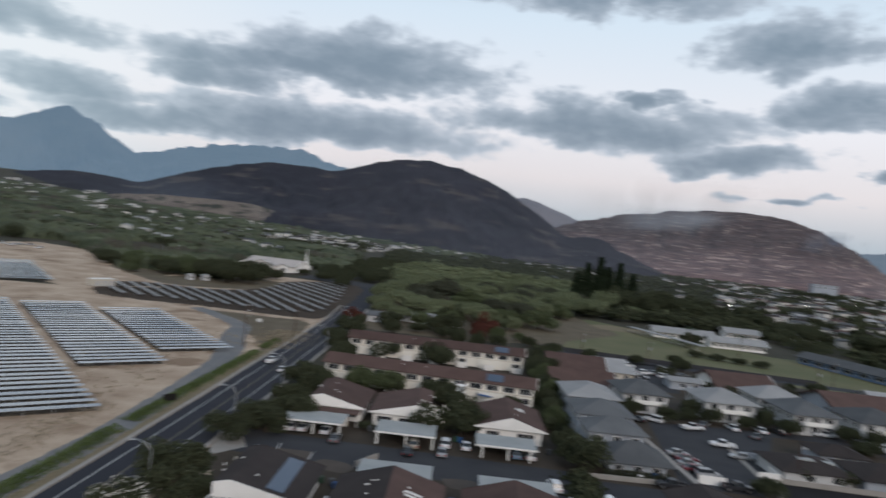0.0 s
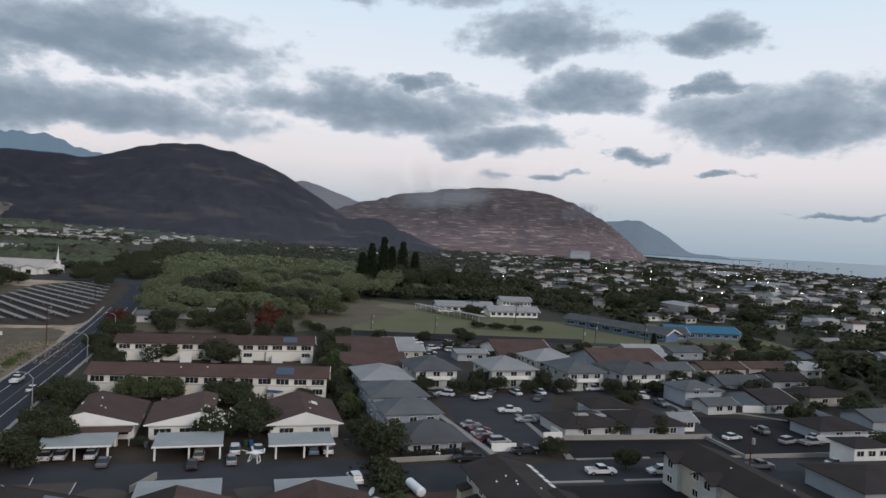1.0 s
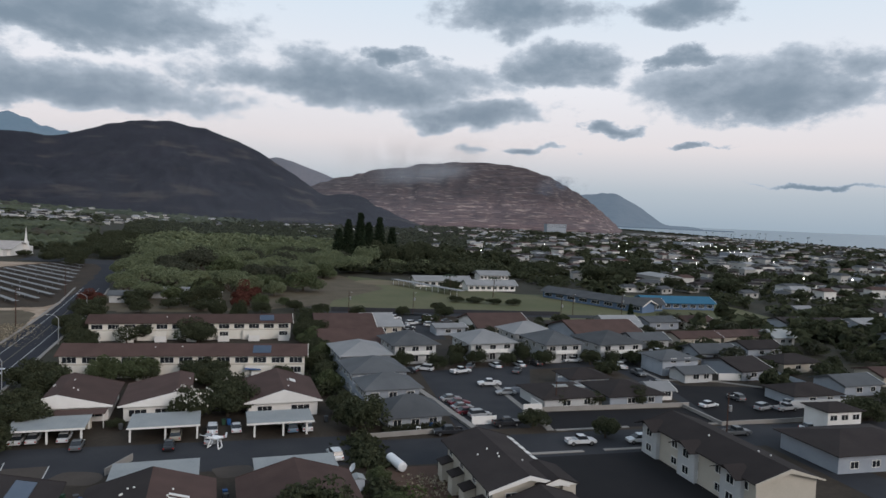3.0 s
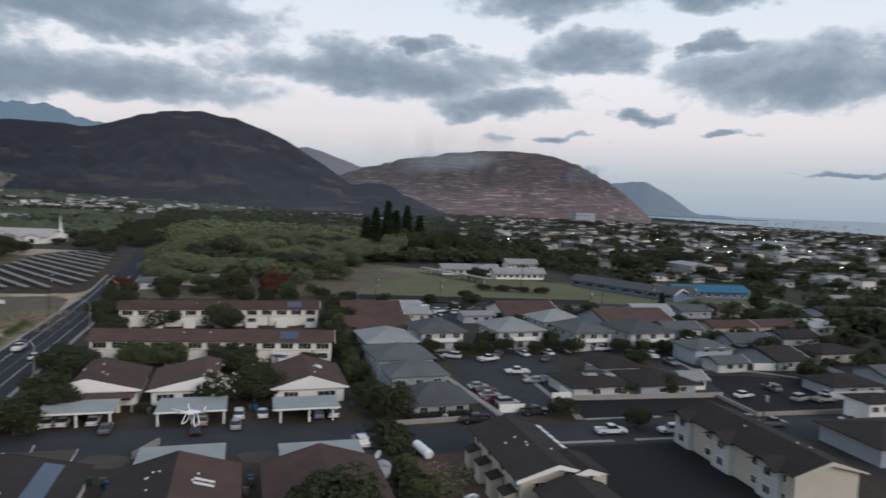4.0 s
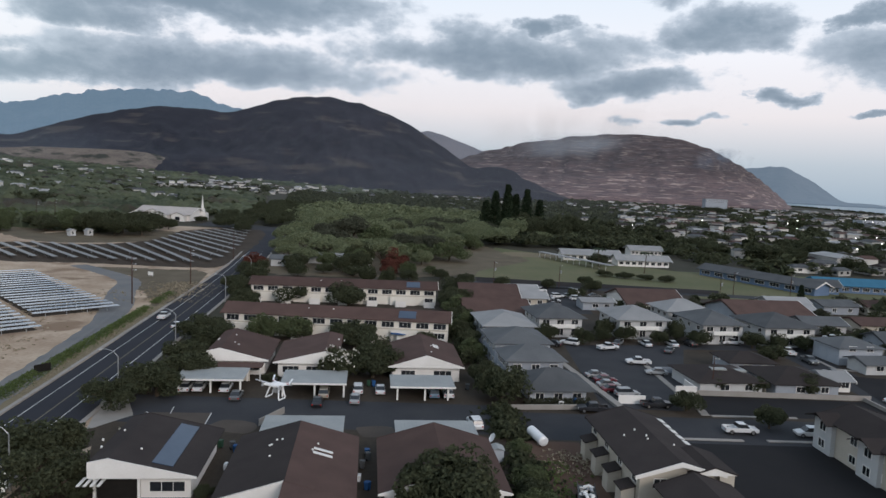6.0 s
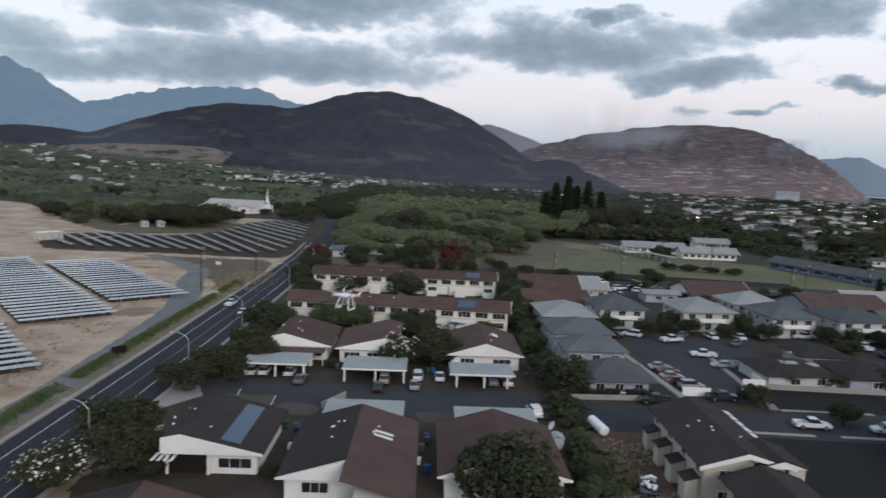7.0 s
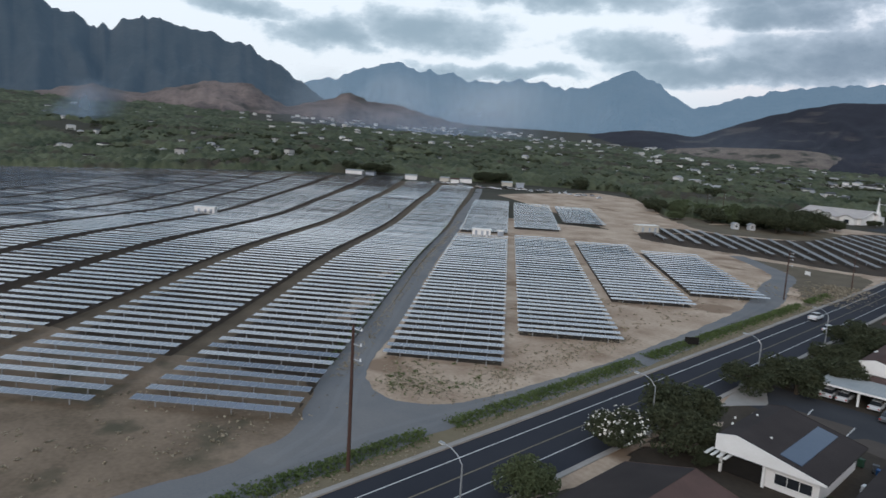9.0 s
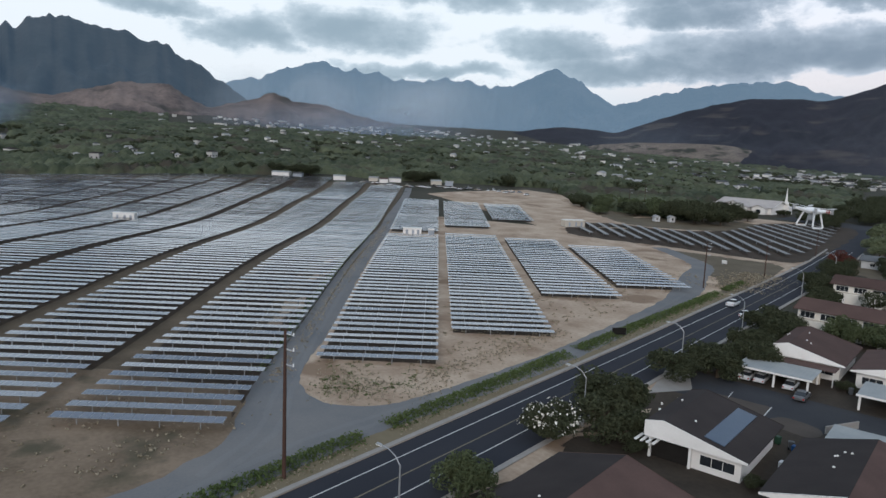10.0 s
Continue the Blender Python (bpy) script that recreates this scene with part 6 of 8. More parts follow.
for k, (x, y) in enumerate(((170, 421), (178, 429), (203, 406), (214, 412), (240, 440), (279, 488), (268, 478), (258, 400), (300, 420), (226, 362), (330, 470), (250, 345), (310, 545), (222, 520), (190, 470))):
    tall.append(("dark_%s" % "abc"[k % 3], x, y, 7.5 + k % 3, 10 + k % 4, 50 * k))
grove("far_trees", tall, "tall dark trees of the park and the town")

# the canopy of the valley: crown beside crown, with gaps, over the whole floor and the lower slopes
def hashed(i, j, k):
    v = np.sin(i * 127.1 + j * 311.7 + k * 74.7) * 43758.5453
    return v - np.floor(v)


def canopy_height(x, y, cell, seed):
    """Rounded crowns of many sizes set close together: the height of the leaves over the soil."""
    ci, cj = np.floor(x / cell), np.floor(y / cell)
    h = np.full(x.shape, -1.5)
    for di in (-1, 0, 1):
        for dj in (-1, 0, 1):
            a, b = ci + di, cj + dj
            px, py = (a + hashed(a, b, seed)) * cell, (b + hashed(a, b, seed + 1)) * cell
            r = cell * (0.38 + 0.55 * hashed(a, b, seed + 2))
            top = r * (0.75 + 0.55 * hashed(a, b, seed + 3)) * (hashed(a, b, seed + 4) > 0.12)
            q = ((x - px) ** 2 + (y - py) ** 2) / r ** 2
            h = np.maximum(h, np.where(q < 1, top * np.sqrt(np.maximum(1 - q, 0)) - 0.3, -1.5))
    return h


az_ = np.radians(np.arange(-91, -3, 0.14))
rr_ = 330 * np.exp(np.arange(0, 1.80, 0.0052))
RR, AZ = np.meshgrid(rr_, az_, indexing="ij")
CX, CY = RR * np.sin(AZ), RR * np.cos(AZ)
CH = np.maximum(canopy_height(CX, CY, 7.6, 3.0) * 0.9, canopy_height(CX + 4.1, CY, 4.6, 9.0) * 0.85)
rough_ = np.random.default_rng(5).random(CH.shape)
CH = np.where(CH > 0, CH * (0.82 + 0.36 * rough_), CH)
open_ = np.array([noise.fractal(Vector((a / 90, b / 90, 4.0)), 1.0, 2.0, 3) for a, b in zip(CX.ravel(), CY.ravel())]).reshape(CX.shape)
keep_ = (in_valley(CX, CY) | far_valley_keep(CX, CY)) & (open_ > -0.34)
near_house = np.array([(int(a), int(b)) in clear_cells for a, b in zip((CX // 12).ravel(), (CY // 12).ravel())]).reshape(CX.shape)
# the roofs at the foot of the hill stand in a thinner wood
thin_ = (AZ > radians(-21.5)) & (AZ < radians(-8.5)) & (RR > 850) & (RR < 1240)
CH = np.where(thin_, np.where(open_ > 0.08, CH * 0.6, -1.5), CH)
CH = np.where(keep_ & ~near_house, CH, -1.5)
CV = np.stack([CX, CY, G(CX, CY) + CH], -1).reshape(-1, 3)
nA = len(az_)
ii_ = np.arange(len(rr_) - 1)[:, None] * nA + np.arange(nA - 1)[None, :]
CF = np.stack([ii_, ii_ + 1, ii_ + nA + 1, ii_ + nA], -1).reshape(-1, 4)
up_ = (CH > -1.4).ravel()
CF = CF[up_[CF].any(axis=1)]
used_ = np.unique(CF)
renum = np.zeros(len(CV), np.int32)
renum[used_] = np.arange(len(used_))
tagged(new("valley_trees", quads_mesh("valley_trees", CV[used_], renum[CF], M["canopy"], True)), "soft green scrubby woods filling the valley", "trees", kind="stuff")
valley = scatter(9000, -1150, -70, 200, 1150, 3.0, 6.0, in_valley, 3)
valley = valley[patchy(valley[:, 0], valley[:, 1], 60, 0.0, 4.0)]
woods("valley_trees", valley, 6, M["leaf"], "darker trees standing above the valley woods", 34, 0.42, 4)


# trees among the far town
def town_keep(x, y):
    shore = (x - SHORE[0]) * SHORE[2] + (y - SHORE[1]) * SHORE[3]
    ahead = y > 0.25 * x
    clear = ~((x < 155) & (y < 262)) & ~((x < 162) & (x > 18) & (y > 255) & (y < 410)) & ~((x < 215) & (y > 255) & (y < 312))
    return (shore < -15) & ahead & clear & (road_off(x, y) > 16) & (np.hypot(x, y) < 1700) & ~((x < 150) & (y < 640) & (y > 262))


rh = np.random.default_rng(31)
town_spots = []
for k in range(5200):
    x, y = 20 + 1500 * rh.random(), 255 + 1350 * rh.random()
    wooded = math.degrees(math.atan2(x, y)) < 15.5 and rh.random() < 0.75
    if len(town_spots) < 2900 and not wooded:
        town_spots.append((x, y))
yard_cells = {}
for x, y in town_spots:
    r = math.hypot(x, y)
    for step in (-7, 0, 8, 16, 24) if r < 560 else (-6, 0, 9, 18, 27, 36) if r < 1000 else (0, 10):
        f = 1 - step / r
        yard_cells[int(x * f // 11), int(y * f // 11)] = True


def off_yards(P):
    return P[np.array([(int(a), int(b)) not in yard_cells for a, b in zip(P[:, 0] // 11, P[:, 1] // 11)])]


tt1 = scatter(25000, -120, 1500, 60, 1650, 2.8, 6.5, town_keep, 6)
tt1 = off_yards(tt1[patchy(tt1[:, 0], tt1[:, 1], 60, -0.3, 21.0)])
woods("town_trees", tt1, 5, M["leaf"], "dark trees between the houses of the town", 17, 0.74, 6)
tt2 = scatter(130, 165, 460, 100, 460, 3, 6.5, lambda x, y: town_keep(x, y) & ~((y > 240) & (x < 230)), 7)
tt3 = scatter(420, 150, 640, 400, 900, 5, 10.5, town_keep, 17)
tt2 = np.concatenate([tt2, off_yards(tt3[patchy(tt3[:, 0], tt3[:, 1], 45, 0.0, 8.0)]), np.array([(226, 350, 6), (190, 380, 5), (250, 340, 6)])])
woods("town_trees", tt2, 5, M["leaf"], "broad dark trees in the town", 240, 0.25, 7)
# the belt of trees along the shore
rs = np.random.default_rng(12)
sv = rs.random(900) * 2400 - 1300
sx, sy = SHORE[0] - SHORE[3] * sv - SHORE[2] * (18 + 45 * rs.random(900)), SHORE[1] + SHORE[2] * sv - SHORE[3] * (18 + 45 * rs.random(900))
woods("shore_trees", np.stack([sx, sy, 2.5 + 3 * rs.random(900)], 1), 5, M["leaf"], "dark belt of trees along the shore", 40, 0.6, 8)


def palm(x, y, h, turn):
    root = thing("palm_tree", pose(x, y, g(x, y), 0, 0, turn), "slim coconut palm by the shore", "tree", "palms along the shore")
    part("trunk", tube(bmesh.new(), [(0, 0, -0.3), (0.5, 0, h * 0.5), (0.9, 0, h)], [0.28, 0.2, 0.15], 6), M["bark"], root)
    bm = bmesh.new()
    for k in range(11):
        a = k * 0.571
        pts = [(0.9 + math.cos(a) * r, math.sin(a) * r, h + 0.9 * math.sin(r * 0.75) - r * r * 0.06) for r in (0.1, 1.4, 2.6, 3.6)]
        for (p, q), w in zip(zip(pts, pts[1:]), (0.5, 0.55, 0.3)):
            nx, ny = -math.sin(a) * w, math.cos(a) * w
            bm.faces.new([bm.verts.new(v) for v in ((p[0] + nx, p[1] + ny, p[2] - 0.2), p, q, (q[0] + nx, q[1] + ny, q[2] - 0.2))])
            bm.faces.new([bm.verts.new(v) for v in (p, (p[0] - nx, p[1] - ny, p[2] - 0.2), (q[0] - nx, q[1] - ny, q[2] - 0.2), q)])
    part("crown", bm, M["leaf_pine"], root)


for k in range(24):
    s = rt.uniform(-300, 900)
    palm(SHORE[0] + 0.39 * s - 0.92 * 35 + rt.uniform(-20, 20), SHORE[1] + 0.92 * s + 0.39 * 35, rt.uniform(14, 20), rt.uniform(0, 360))
palm(101, 318, 9, 40)
palm(83, 330, 9, 160)


# ---- town houses ----
def small_house(seed):
    r = random.Random(seed)
    return r.uniform(9, 13.5), r.uniform(7.5, 10), r.choice([2.8, 2.9, 3.0, 5.2]), r.choice(["greyroof", "lightroof", "darkroof", "brownroof", "greyroof", "darkroof", "brownroof"]), r.choice(["greywall", "greywall", "cream", "tanwall"])


def near_spot(lst, x, y, d):
    return any(abs(a - x) < d and abs(b - y) < d for a, b in lst)


taken = []
hr = random.Random(77)
LAB = {"greyroof": "single-storey house with grey shingle roof", "lightroof": "single-storey house with pale metal roof", "darkroof": "single-storey house with dark roof", "brownroof": "single-storey house with brown roof"}
# x, y, length, depth, roof, wall, shape, rise, storey height
fixed_houses = [(60, 137.8, 13, 11.5, "darkroof", "palewall", "hip", 1.9, 2.6), (75.5, 138.6, 13, 12, "darkroof", "greywall", "hip", 2.0, 2.6), (72, 152, 10, 8, "darkroof", "greywall", "hip", 1.6, 2.6), (20, 196.5, 18, 19, "brownroof", "white", "gable", 3.4, 2.7), (20.5, 225, 18, 20, "brownroof", "white", "gable", 3.4, 2.7),
                (73, 227, 19, 20, "brownroof", "white", "gable", 3.4, 2.8), (104, 212, 24, 22, "brownroof", "greywall", "gable", 3.6, 2.8), (55, 221, 10, 7, "lightroof", "greywall", "gable", 0.9, 2.7), (34, 224, 10, 9, "lightroof", "tanwall", "gable", 1.6, 2.7), (33, 237, 10, 8, "lightroof", "palewall", "gable", 1.8, 2.7)]
fixed_houses += [(103, 164.5, 11, 9.5, "greyroof", "greywall", "hip", 1.8, 4.2), (103.5, 155, 8.5, 6, "greyroof", "palewall", "gable", 1.3, 2.4), (126, 180, 13, 9, "greyroof", "greywall", "gable", 2.0, 2.6), (121, 161, 10, 15, "darkroof", "greywall", "gable", 2.2, 2.6), (119.5, 134.5, 13, 9, "darkroof", "greywall", "hip", 1.8, 2.6), (139, 142, 12, 9, "greyroof", "greywall", "gable", 1.8, 2.7),
                 (135, 203, 16, 9, "brownroof", "tanwall", "gable", 1.6, 2.7), (155, 207, 20, 10, "brownroof", "tanwall", "gable", 1.4, 2.7), (168, 204, 8, 9, "metalroof", "palewall", "gable", 2.2, 2.7), (118, 222, 14, 9, "lightroof", "white", "gable", 1.8, 2.7), (124, 236, 14, 8, "lightroof", "palewall", "gable", 1.6, 2.7), (142, 166, 13, 9, "darkroof", "tanwall", "hip", 1.8, 2.7), (146, 186, 13, 9, "darkroof", "greywall", "gable", 1.8, 2.7), (115, 199, 12, 9, "greyroof", "palewall", "gable", 1.8, 2.7), (84.6, 140, 5, 6, "lightroof", "white", "gable", 1.4, 2.3)]
LAB["metalroof"] = "small house with white metal roof"
for x, y, w, d, top, wall, shape, rise, high in fixed_houses:
    taken.append((x, y))
    building(x, y, d, w, high, rz=ROT + 90 + hr.uniform(-3, 3), roof=shape, rise=rise, over=0.8, top=top, wall=wall, gable="white", label=(LAB[top] if high < 4 else "two-storey house with pale hip roof") + " in the housing estate", group="houses of the estate", wins=[("W", -w * 0.28, 0.9, 1.5, 1.1), ("W", w * 0.1, 0.9, 1.8, 1.1), ("S", 0, 0.9, 1.4, 1.0)] + ([("W", -w * 0.2, 3.4, 1.6, 1.1), ("W", w * 0.2, 3.4, 1.6, 1.1)] if high > 4 else []))
for x, y, z in ((59.5, 136.2, 3.9), (64.0, 137.2, 3.42)):
    tagged(part("skylight_sheet", boxm(x - 1.5, y - 0.8, z, x + 1.5, y + 0.8, z + 0.3), M["metalroof"]), "white sheet laid over a dark roof", "roof sheet")
count = 0
for gx_ in range(0, 14):
    for gy_ in range(0, 12):
        x = 140 + gx_ * 19 + hr.uniform(-3, 3)
        y = 80 + gy_ * 17 + hr.uniform(-3, 3)
        if gx_ % 4 == 2 or gy_ % 5 == 3 or hr.random() < 0.16 or near_spot(taken, x, y, 13) or (x < 220 and y > 242) or y < 0.3 * x:
            continue
        w, d, h, top, wall = small_house(count)
        count += 1
        taken.append((x, y))
        building(x, y, d, w, min(h, 3), rz=ROT + 90 * (hr.random() < 0.7) + hr.uniform(-4, 4), rise=1.6, over=0.7, top=top, wall=wall, gable="white", label=LAB[top] + " in the town", group="houses of the town", wins=[("W", -w * 0.25, 0.9, 1.5, 1.1), ("W", w * 0.2, 0.9, 1.5, 1.1), ("S", 0, 0.9, 1.4, 1.0)])

# yard trees between the houses of the estate
TREES["yard_a"] = (*tree_meshes(70, 3.0, 3.6, 1.6, M["leaf"], 1300, 0.44), 3.0, 4.3)
TREES["yard_b"] = (*tree_meshes(71, 3.0, 3.6, 1.6, M["leaf"], 1300, 0.44), 3.0, 4.3)
TREES["yard_c"] = (*tree_meshes(72, 3.0, 3.6, 1.6, M["leaf_mid"], 1300, 0.44), 3.0, 4.3)
yr = random.Random(51)
yard_spots = []
far_yard = []
for k in range(2500):
    x, y = yr.uniform(50, 262), yr.uniform(118, 258)
    if len(yard_spots) > 165 or y < 0.36 * x or near_spot(taken, x, y, 5.6) or near_spot(yard_spots, x, y, 4.5) or (x < 104 and 168 < y < 194) or (86 < x < 119 and y < 151) or (86 < x < 97 and y < 178) or near_spot(taken, x, y, 5.6) or (x < 90 and y < 133) or (x < 67 and y < 176) or (y < 120.5) or (y > 246 and x < 215):
        continue
    yard_spots.append((x, y))
    R = yr.uniform(1.8, 4.6)
    if math.hypot(x, y) > 205:
        far_yard.append(("yard_" + yr.choice("aabbc"), x, y, R, R * yr.uniform(1.1, 1.7), yr.uniform(0, 360)))
        continue
    plant("yard_" + yr.choice("aabbc"), x, y, R, R * yr.uniform(1.1, 1.7), "dark leafy tree between houses of the estate", "yard trees of the estate", turn=yr.uniform(0, 360))
grove("far_trees", far_yard, "dark leafy trees between the farther houses of the estate")

# school
for cx, cy, L, d, top, wall, rz, lab in ((86, 366, 30, 11, "lightroof", "white", 3, "long white school building with pale roof"), (108, 348, 26, 10, "lightroof", "white", 3, "white school building with pale roof"), (127, 405, 18, 11, "lightroof", "white", 3, "white school hall with pale roof"),
                                         (145, 297.5, 58, 9, "greyroof", "bluewall", -64, "long blue-walled school wing with grey roof"), (181, 289, 33, 13, "blueroof", "bluewall", -5, "school hall with bright blue roof"), (162, 281, 12, 8, "greyroof", "bluewall", -5, "blue-walled school wing with grey roof")):
    building(cx, cy, d, L, 3.1, rz=rz + 90, rise=2.5, over=1.3, top=top, wall=wall, gable="white", name="school_building", label=lab, wins=[("W", (k - 3.5) * L / 8, 1.0, L / 13, 1.4) for k in range(8)])
cw = thing("covered_walkway", pose(73, 345, 0, 0, 0, -63.5), "long flat roofed walkway on slim posts", "walkway")
part("roof", boxm(-27, -1.9, 2.7, 29, 1.9, 2.95), M["lightroof"], cw)
for k in range(12):
    part("post", boxm(-26.5 + k * 4.8, -1.2, -0.2, -26.35 + k * 4.8, -1.05, 2.697), M["trim"], cw)

# church
M["churchroof"] = material("church_roof", (0.36, 0.33, 0.315), (0.46, 0.425, 0.40), scale=0.25, fine=16, bump=0.3)
ch = building(-178, 484, 22, 38, 4.0, rz=ROT + 78, rise=4.4, over=1.5, top="churchroof", wall="white", gable="white", name="church", label="white church with broad pale roof", wins=[("W", (k - 2.5) * 5.6, 1.2, 2.0, 2.4) for k in (0, 4, 5)])
ch["category"] = "church"
for yc, hw, reach in ((3.0, 9.5, 8.0), (-12.5, 4.5, 4.5)):
    turn_ = Matrix.Translation((0, yc, 0)) @ Matrix.Rotation(radians(-90), 4, "Z")
    top_ = 4.1 + 0.36 * hw
    for nm, prof, y0, y1, mt in (("wing_roof", [(-hw - 0.9, 3.75), (0, top_), (hw + 0.9, 3.75), (hw + 0.9, 3.55), (0, top_ - 0.22), (-hw - 0.9, 3.55)], -11 - reach - 1.0, -2.0, "churchroof"), ("wing_wall", [(-hw, -0.4), (hw, -0.4), (hw, 3.7), (0, top_ - 0.25), (-hw, 3.7)], -11 - reach, -10.0, "white")):
        bm = prism(bmesh.new(), prof, y0, y1)
        bmesh.ops.transform(bm, matrix=turn_, verts=bm.verts)
        part(nm, bm, M[mt], ch)
    bm = boxm(-hw * 0.35, -11 - reach - 0.06, 0, hw * 0.35, -11 - reach - 0.003, 2.6)
    bmesh.ops.transform(bm, matrix=turn_, verts=bm.verts)
    part("entrance", bm, M["glass"], ch)
building(-196, 476, 9, 12, 3.2, rz=ROT, rise=2.2, over=0.8, top="churchroof", wall="white", gable="white", name="church_annex", label="low white wing beside the church")
patch("street", [(-150, 448), (-98, 440), (-100, 470), (-150, 476)], M["asphalt_old"], 0.05, "dark asphalt parking ground beside the church", category="parking lot")
st = thing("steeple", pose(-158, 489, g(-158, 489)), "slim white free-standing steeple", "steeple")
part("tower", prism(bmesh.new(), [(-1.6, -0.5), (1.6, -0.5), (1.25, 8), (-1.25, 8)], -1.3, 1.3), M["white"], st)
part("base", boxm(-3.2, -3, -0.5, 3.2, 3, 5.2, bevel=0.05), M["white"], st)
part("spire", tube(bmesh.new(), [(0, 0, 7.9), (0, 0, 9.5), (0, 0, 17.5)], [1.15, 0.8, 0.05], 8), M["white"], st)

# far roofs of the town and valley, too many to count
RV, RF, WV, WF = [], [], [], []
rf = np.random.default_rng(31)


def far_house(x, y, w, d, h, rise, rz, RVl, WVl):
    z = g(x, y)
    ca, sa = math.cos(rz), math.sin(rz)

    def T(p):
        return (x + p[0] * ca - p[1] * sa, y + p[0] * sa + p[1] * ca, z + p[2])
    W, D = w / 2, d / 2
    WVl.append([T(p) for p in ((-W, -D, -1), (W, -D, -1), (W, D, -1), (-W, D, -1), (-W, -D, h), (W, -D, h), (W, D, h), (-W, D, h))])
    W, D = W + 0.6, D + 0.6
    if math.hypot(x, y) < 800:
        for side in range(4):
            half, out = (w / 2, d / 2 + 0.04) if side % 2 == 0 else (d / 2, w / 2 + 0.04)
            for c in (-half * 0.5, half * 0.5):
                quad = [(c - 0.9, -out), (c + 0.9, -out)]
                quad = [((a, b), (-b, a), (-a, -b), (b, -a))[side] for a, b in quad]
                far_panes.append([T((*quad[0], 1.0)), T((*quad[1], 1.0)), T((*quad[1], 2.2)), T((*quad[0], 2.2))])
    RVl.append([T(p) for p in ((-W, -D, h), (W, -D, h), (W, D, h), (-W, D, h), (-W * 0.75, 0, h + rise), (W * 0.75, 0, h + rise))])


far_panes = []
roofs = {"lightroof": [], "greyroof": [], "darkroof": [], "brownroof": []}
walls = []
spots = []
spots += [(x, y, 0) for x, y in town_spots]
spots += valley_spots
for k, (x, y, zone) in enumerate(spots):
    shore = (x - SHORE[0]) * SHORE[2] + (y - SHORE[1]) * SHORE[3]
    if shore > -50 or (zone == 0 and (y < 0.3 * x or (x < 410 and y < 320) or (x < 165 and y < 660) or (x < 205 and y < 350))) or (zone and -75 < road_off(x, y) < 20 and y < 700):
        continue
    if zone == 1 and field_uv(x, y)[0] < 600:
        continue
    big = zone < 3 and rf.random() < (0.03 if zone else 0.04)
    w, d = (8 + 6 * rf.random(), 7 + 3 * rf.random()) if not big else (24 + 18 * rf.random(), 12 + 6 * rf.random())
    key = ["lightroof", "greyroof", "darkroof", "brownroof", "darkroof", "greyroof"][int(rf.random() * (6 if zone == 0 else 3 if zone < 3 else 2.2))]
    if zone:
        w, d = 0.78 * w, 0.78 * d
    far_house(x, y, w, d, 2.7 + 2.6 * (zone < 3 and rf.random() < 0.25), 1.0 + 0.9 * rf.random(), radians(ROT + 90 * (rf.random() < 0.4)) + 0.2 * rf.normal(), roofs[key], walls)
for key, lst in roofs.items():
    if lst:
        V = np.array(lst).reshape(-1, 3)
        b = np.arange(len(lst))[:, None] * 6
        F = np.concatenate([b + np.array([[0, 1, 5, 4]]), b + np.array([[2, 3, 4, 5]]), b + np.array([[1, 2, 5, 5]])[:, [0, 1, 2, 2]], b + np.array([[3, 0, 4, 4]])])
        quad = F[:len(lst) * 2]
        me = bpy.data.meshes.new("far_roofs")
        tri = np.concatenate([b + np.array([[1, 2, 5]]), b + np.array([[3, 0, 4]])])
        me.from_pydata(V.tolist(), [], quad.tolist() + tri.tolist())
        me.materials.append(M[key])
        tagged(new("far_roofs", me), "crowded low roofs of the distant town", "houses", kind="stuff")
V = np.array(walls).reshape(-1, 3)
b = np.arange(len(walls))[:, None] * 8
F = np.concatenate([b + np.array([[i, (i + 1) % 4, 4 + (i + 1) % 4, 4 + i]]) for i in range(4)])
M["far_wall"] = material("far_walls", (0.42, 0.41, 0.39), (0.6, 0.59, 0.56), scale=0.05, bump=0, island=0.35)
tagged(new("far_walls", quads_mesh("far_walls", V, F, M["far_wall"])), "pale walls of the distant town houses", "houses", kind="stuff")
V = np.array(far_panes).reshape(-1, 3)
tagged(new("far_windows", quads_mesh("far_windows", V, np.arange(len(V), dtype=np.int32).reshape(-1, 4), M["glass"])), "dark windows of the distant town houses", "windows", kind="stuff")
for x, y, w, d, h, lab in ((572, 1387, 46, 14, 24, "pale mid-rise block in the distant town"), (640, 980, 60, 20, 9, "pale long hall in the distant town"), (520, 700, 46, 16, 8, "pale flat-roofed hall in the town")):
    building(x, y, w, d, h, rz=ROT, roof="flat", top="lightroof", wall="greywall", over=0.3, name="apartment_building", label=lab, wins=windows_row("S", w, 9, h - 3, 2.4, 1.4) + windows_row("S", w, 9, h - 6.5, 2.4, 1.4))


DRONE = (-1.15, 10.55, 36.52, 70)


# ---- vehicles ----
def wheel_set(root, xs_, track, r):
    for x in xs_:
        for s in (-1, 1):
            w = part("wheel", tube(bmesh.new(), [(0, -0.11, 0), (0, 0.11, 0)], [r, r], 14), M["tyre"], root)
            w.location = (x, s * track / 2, r)
            part("rim", tube(bmesh.new(), [(0, -0.118, 0), (0, 0.118, 0)], [r * 0.6, r * 0.6], 10), M["chrome"], w)


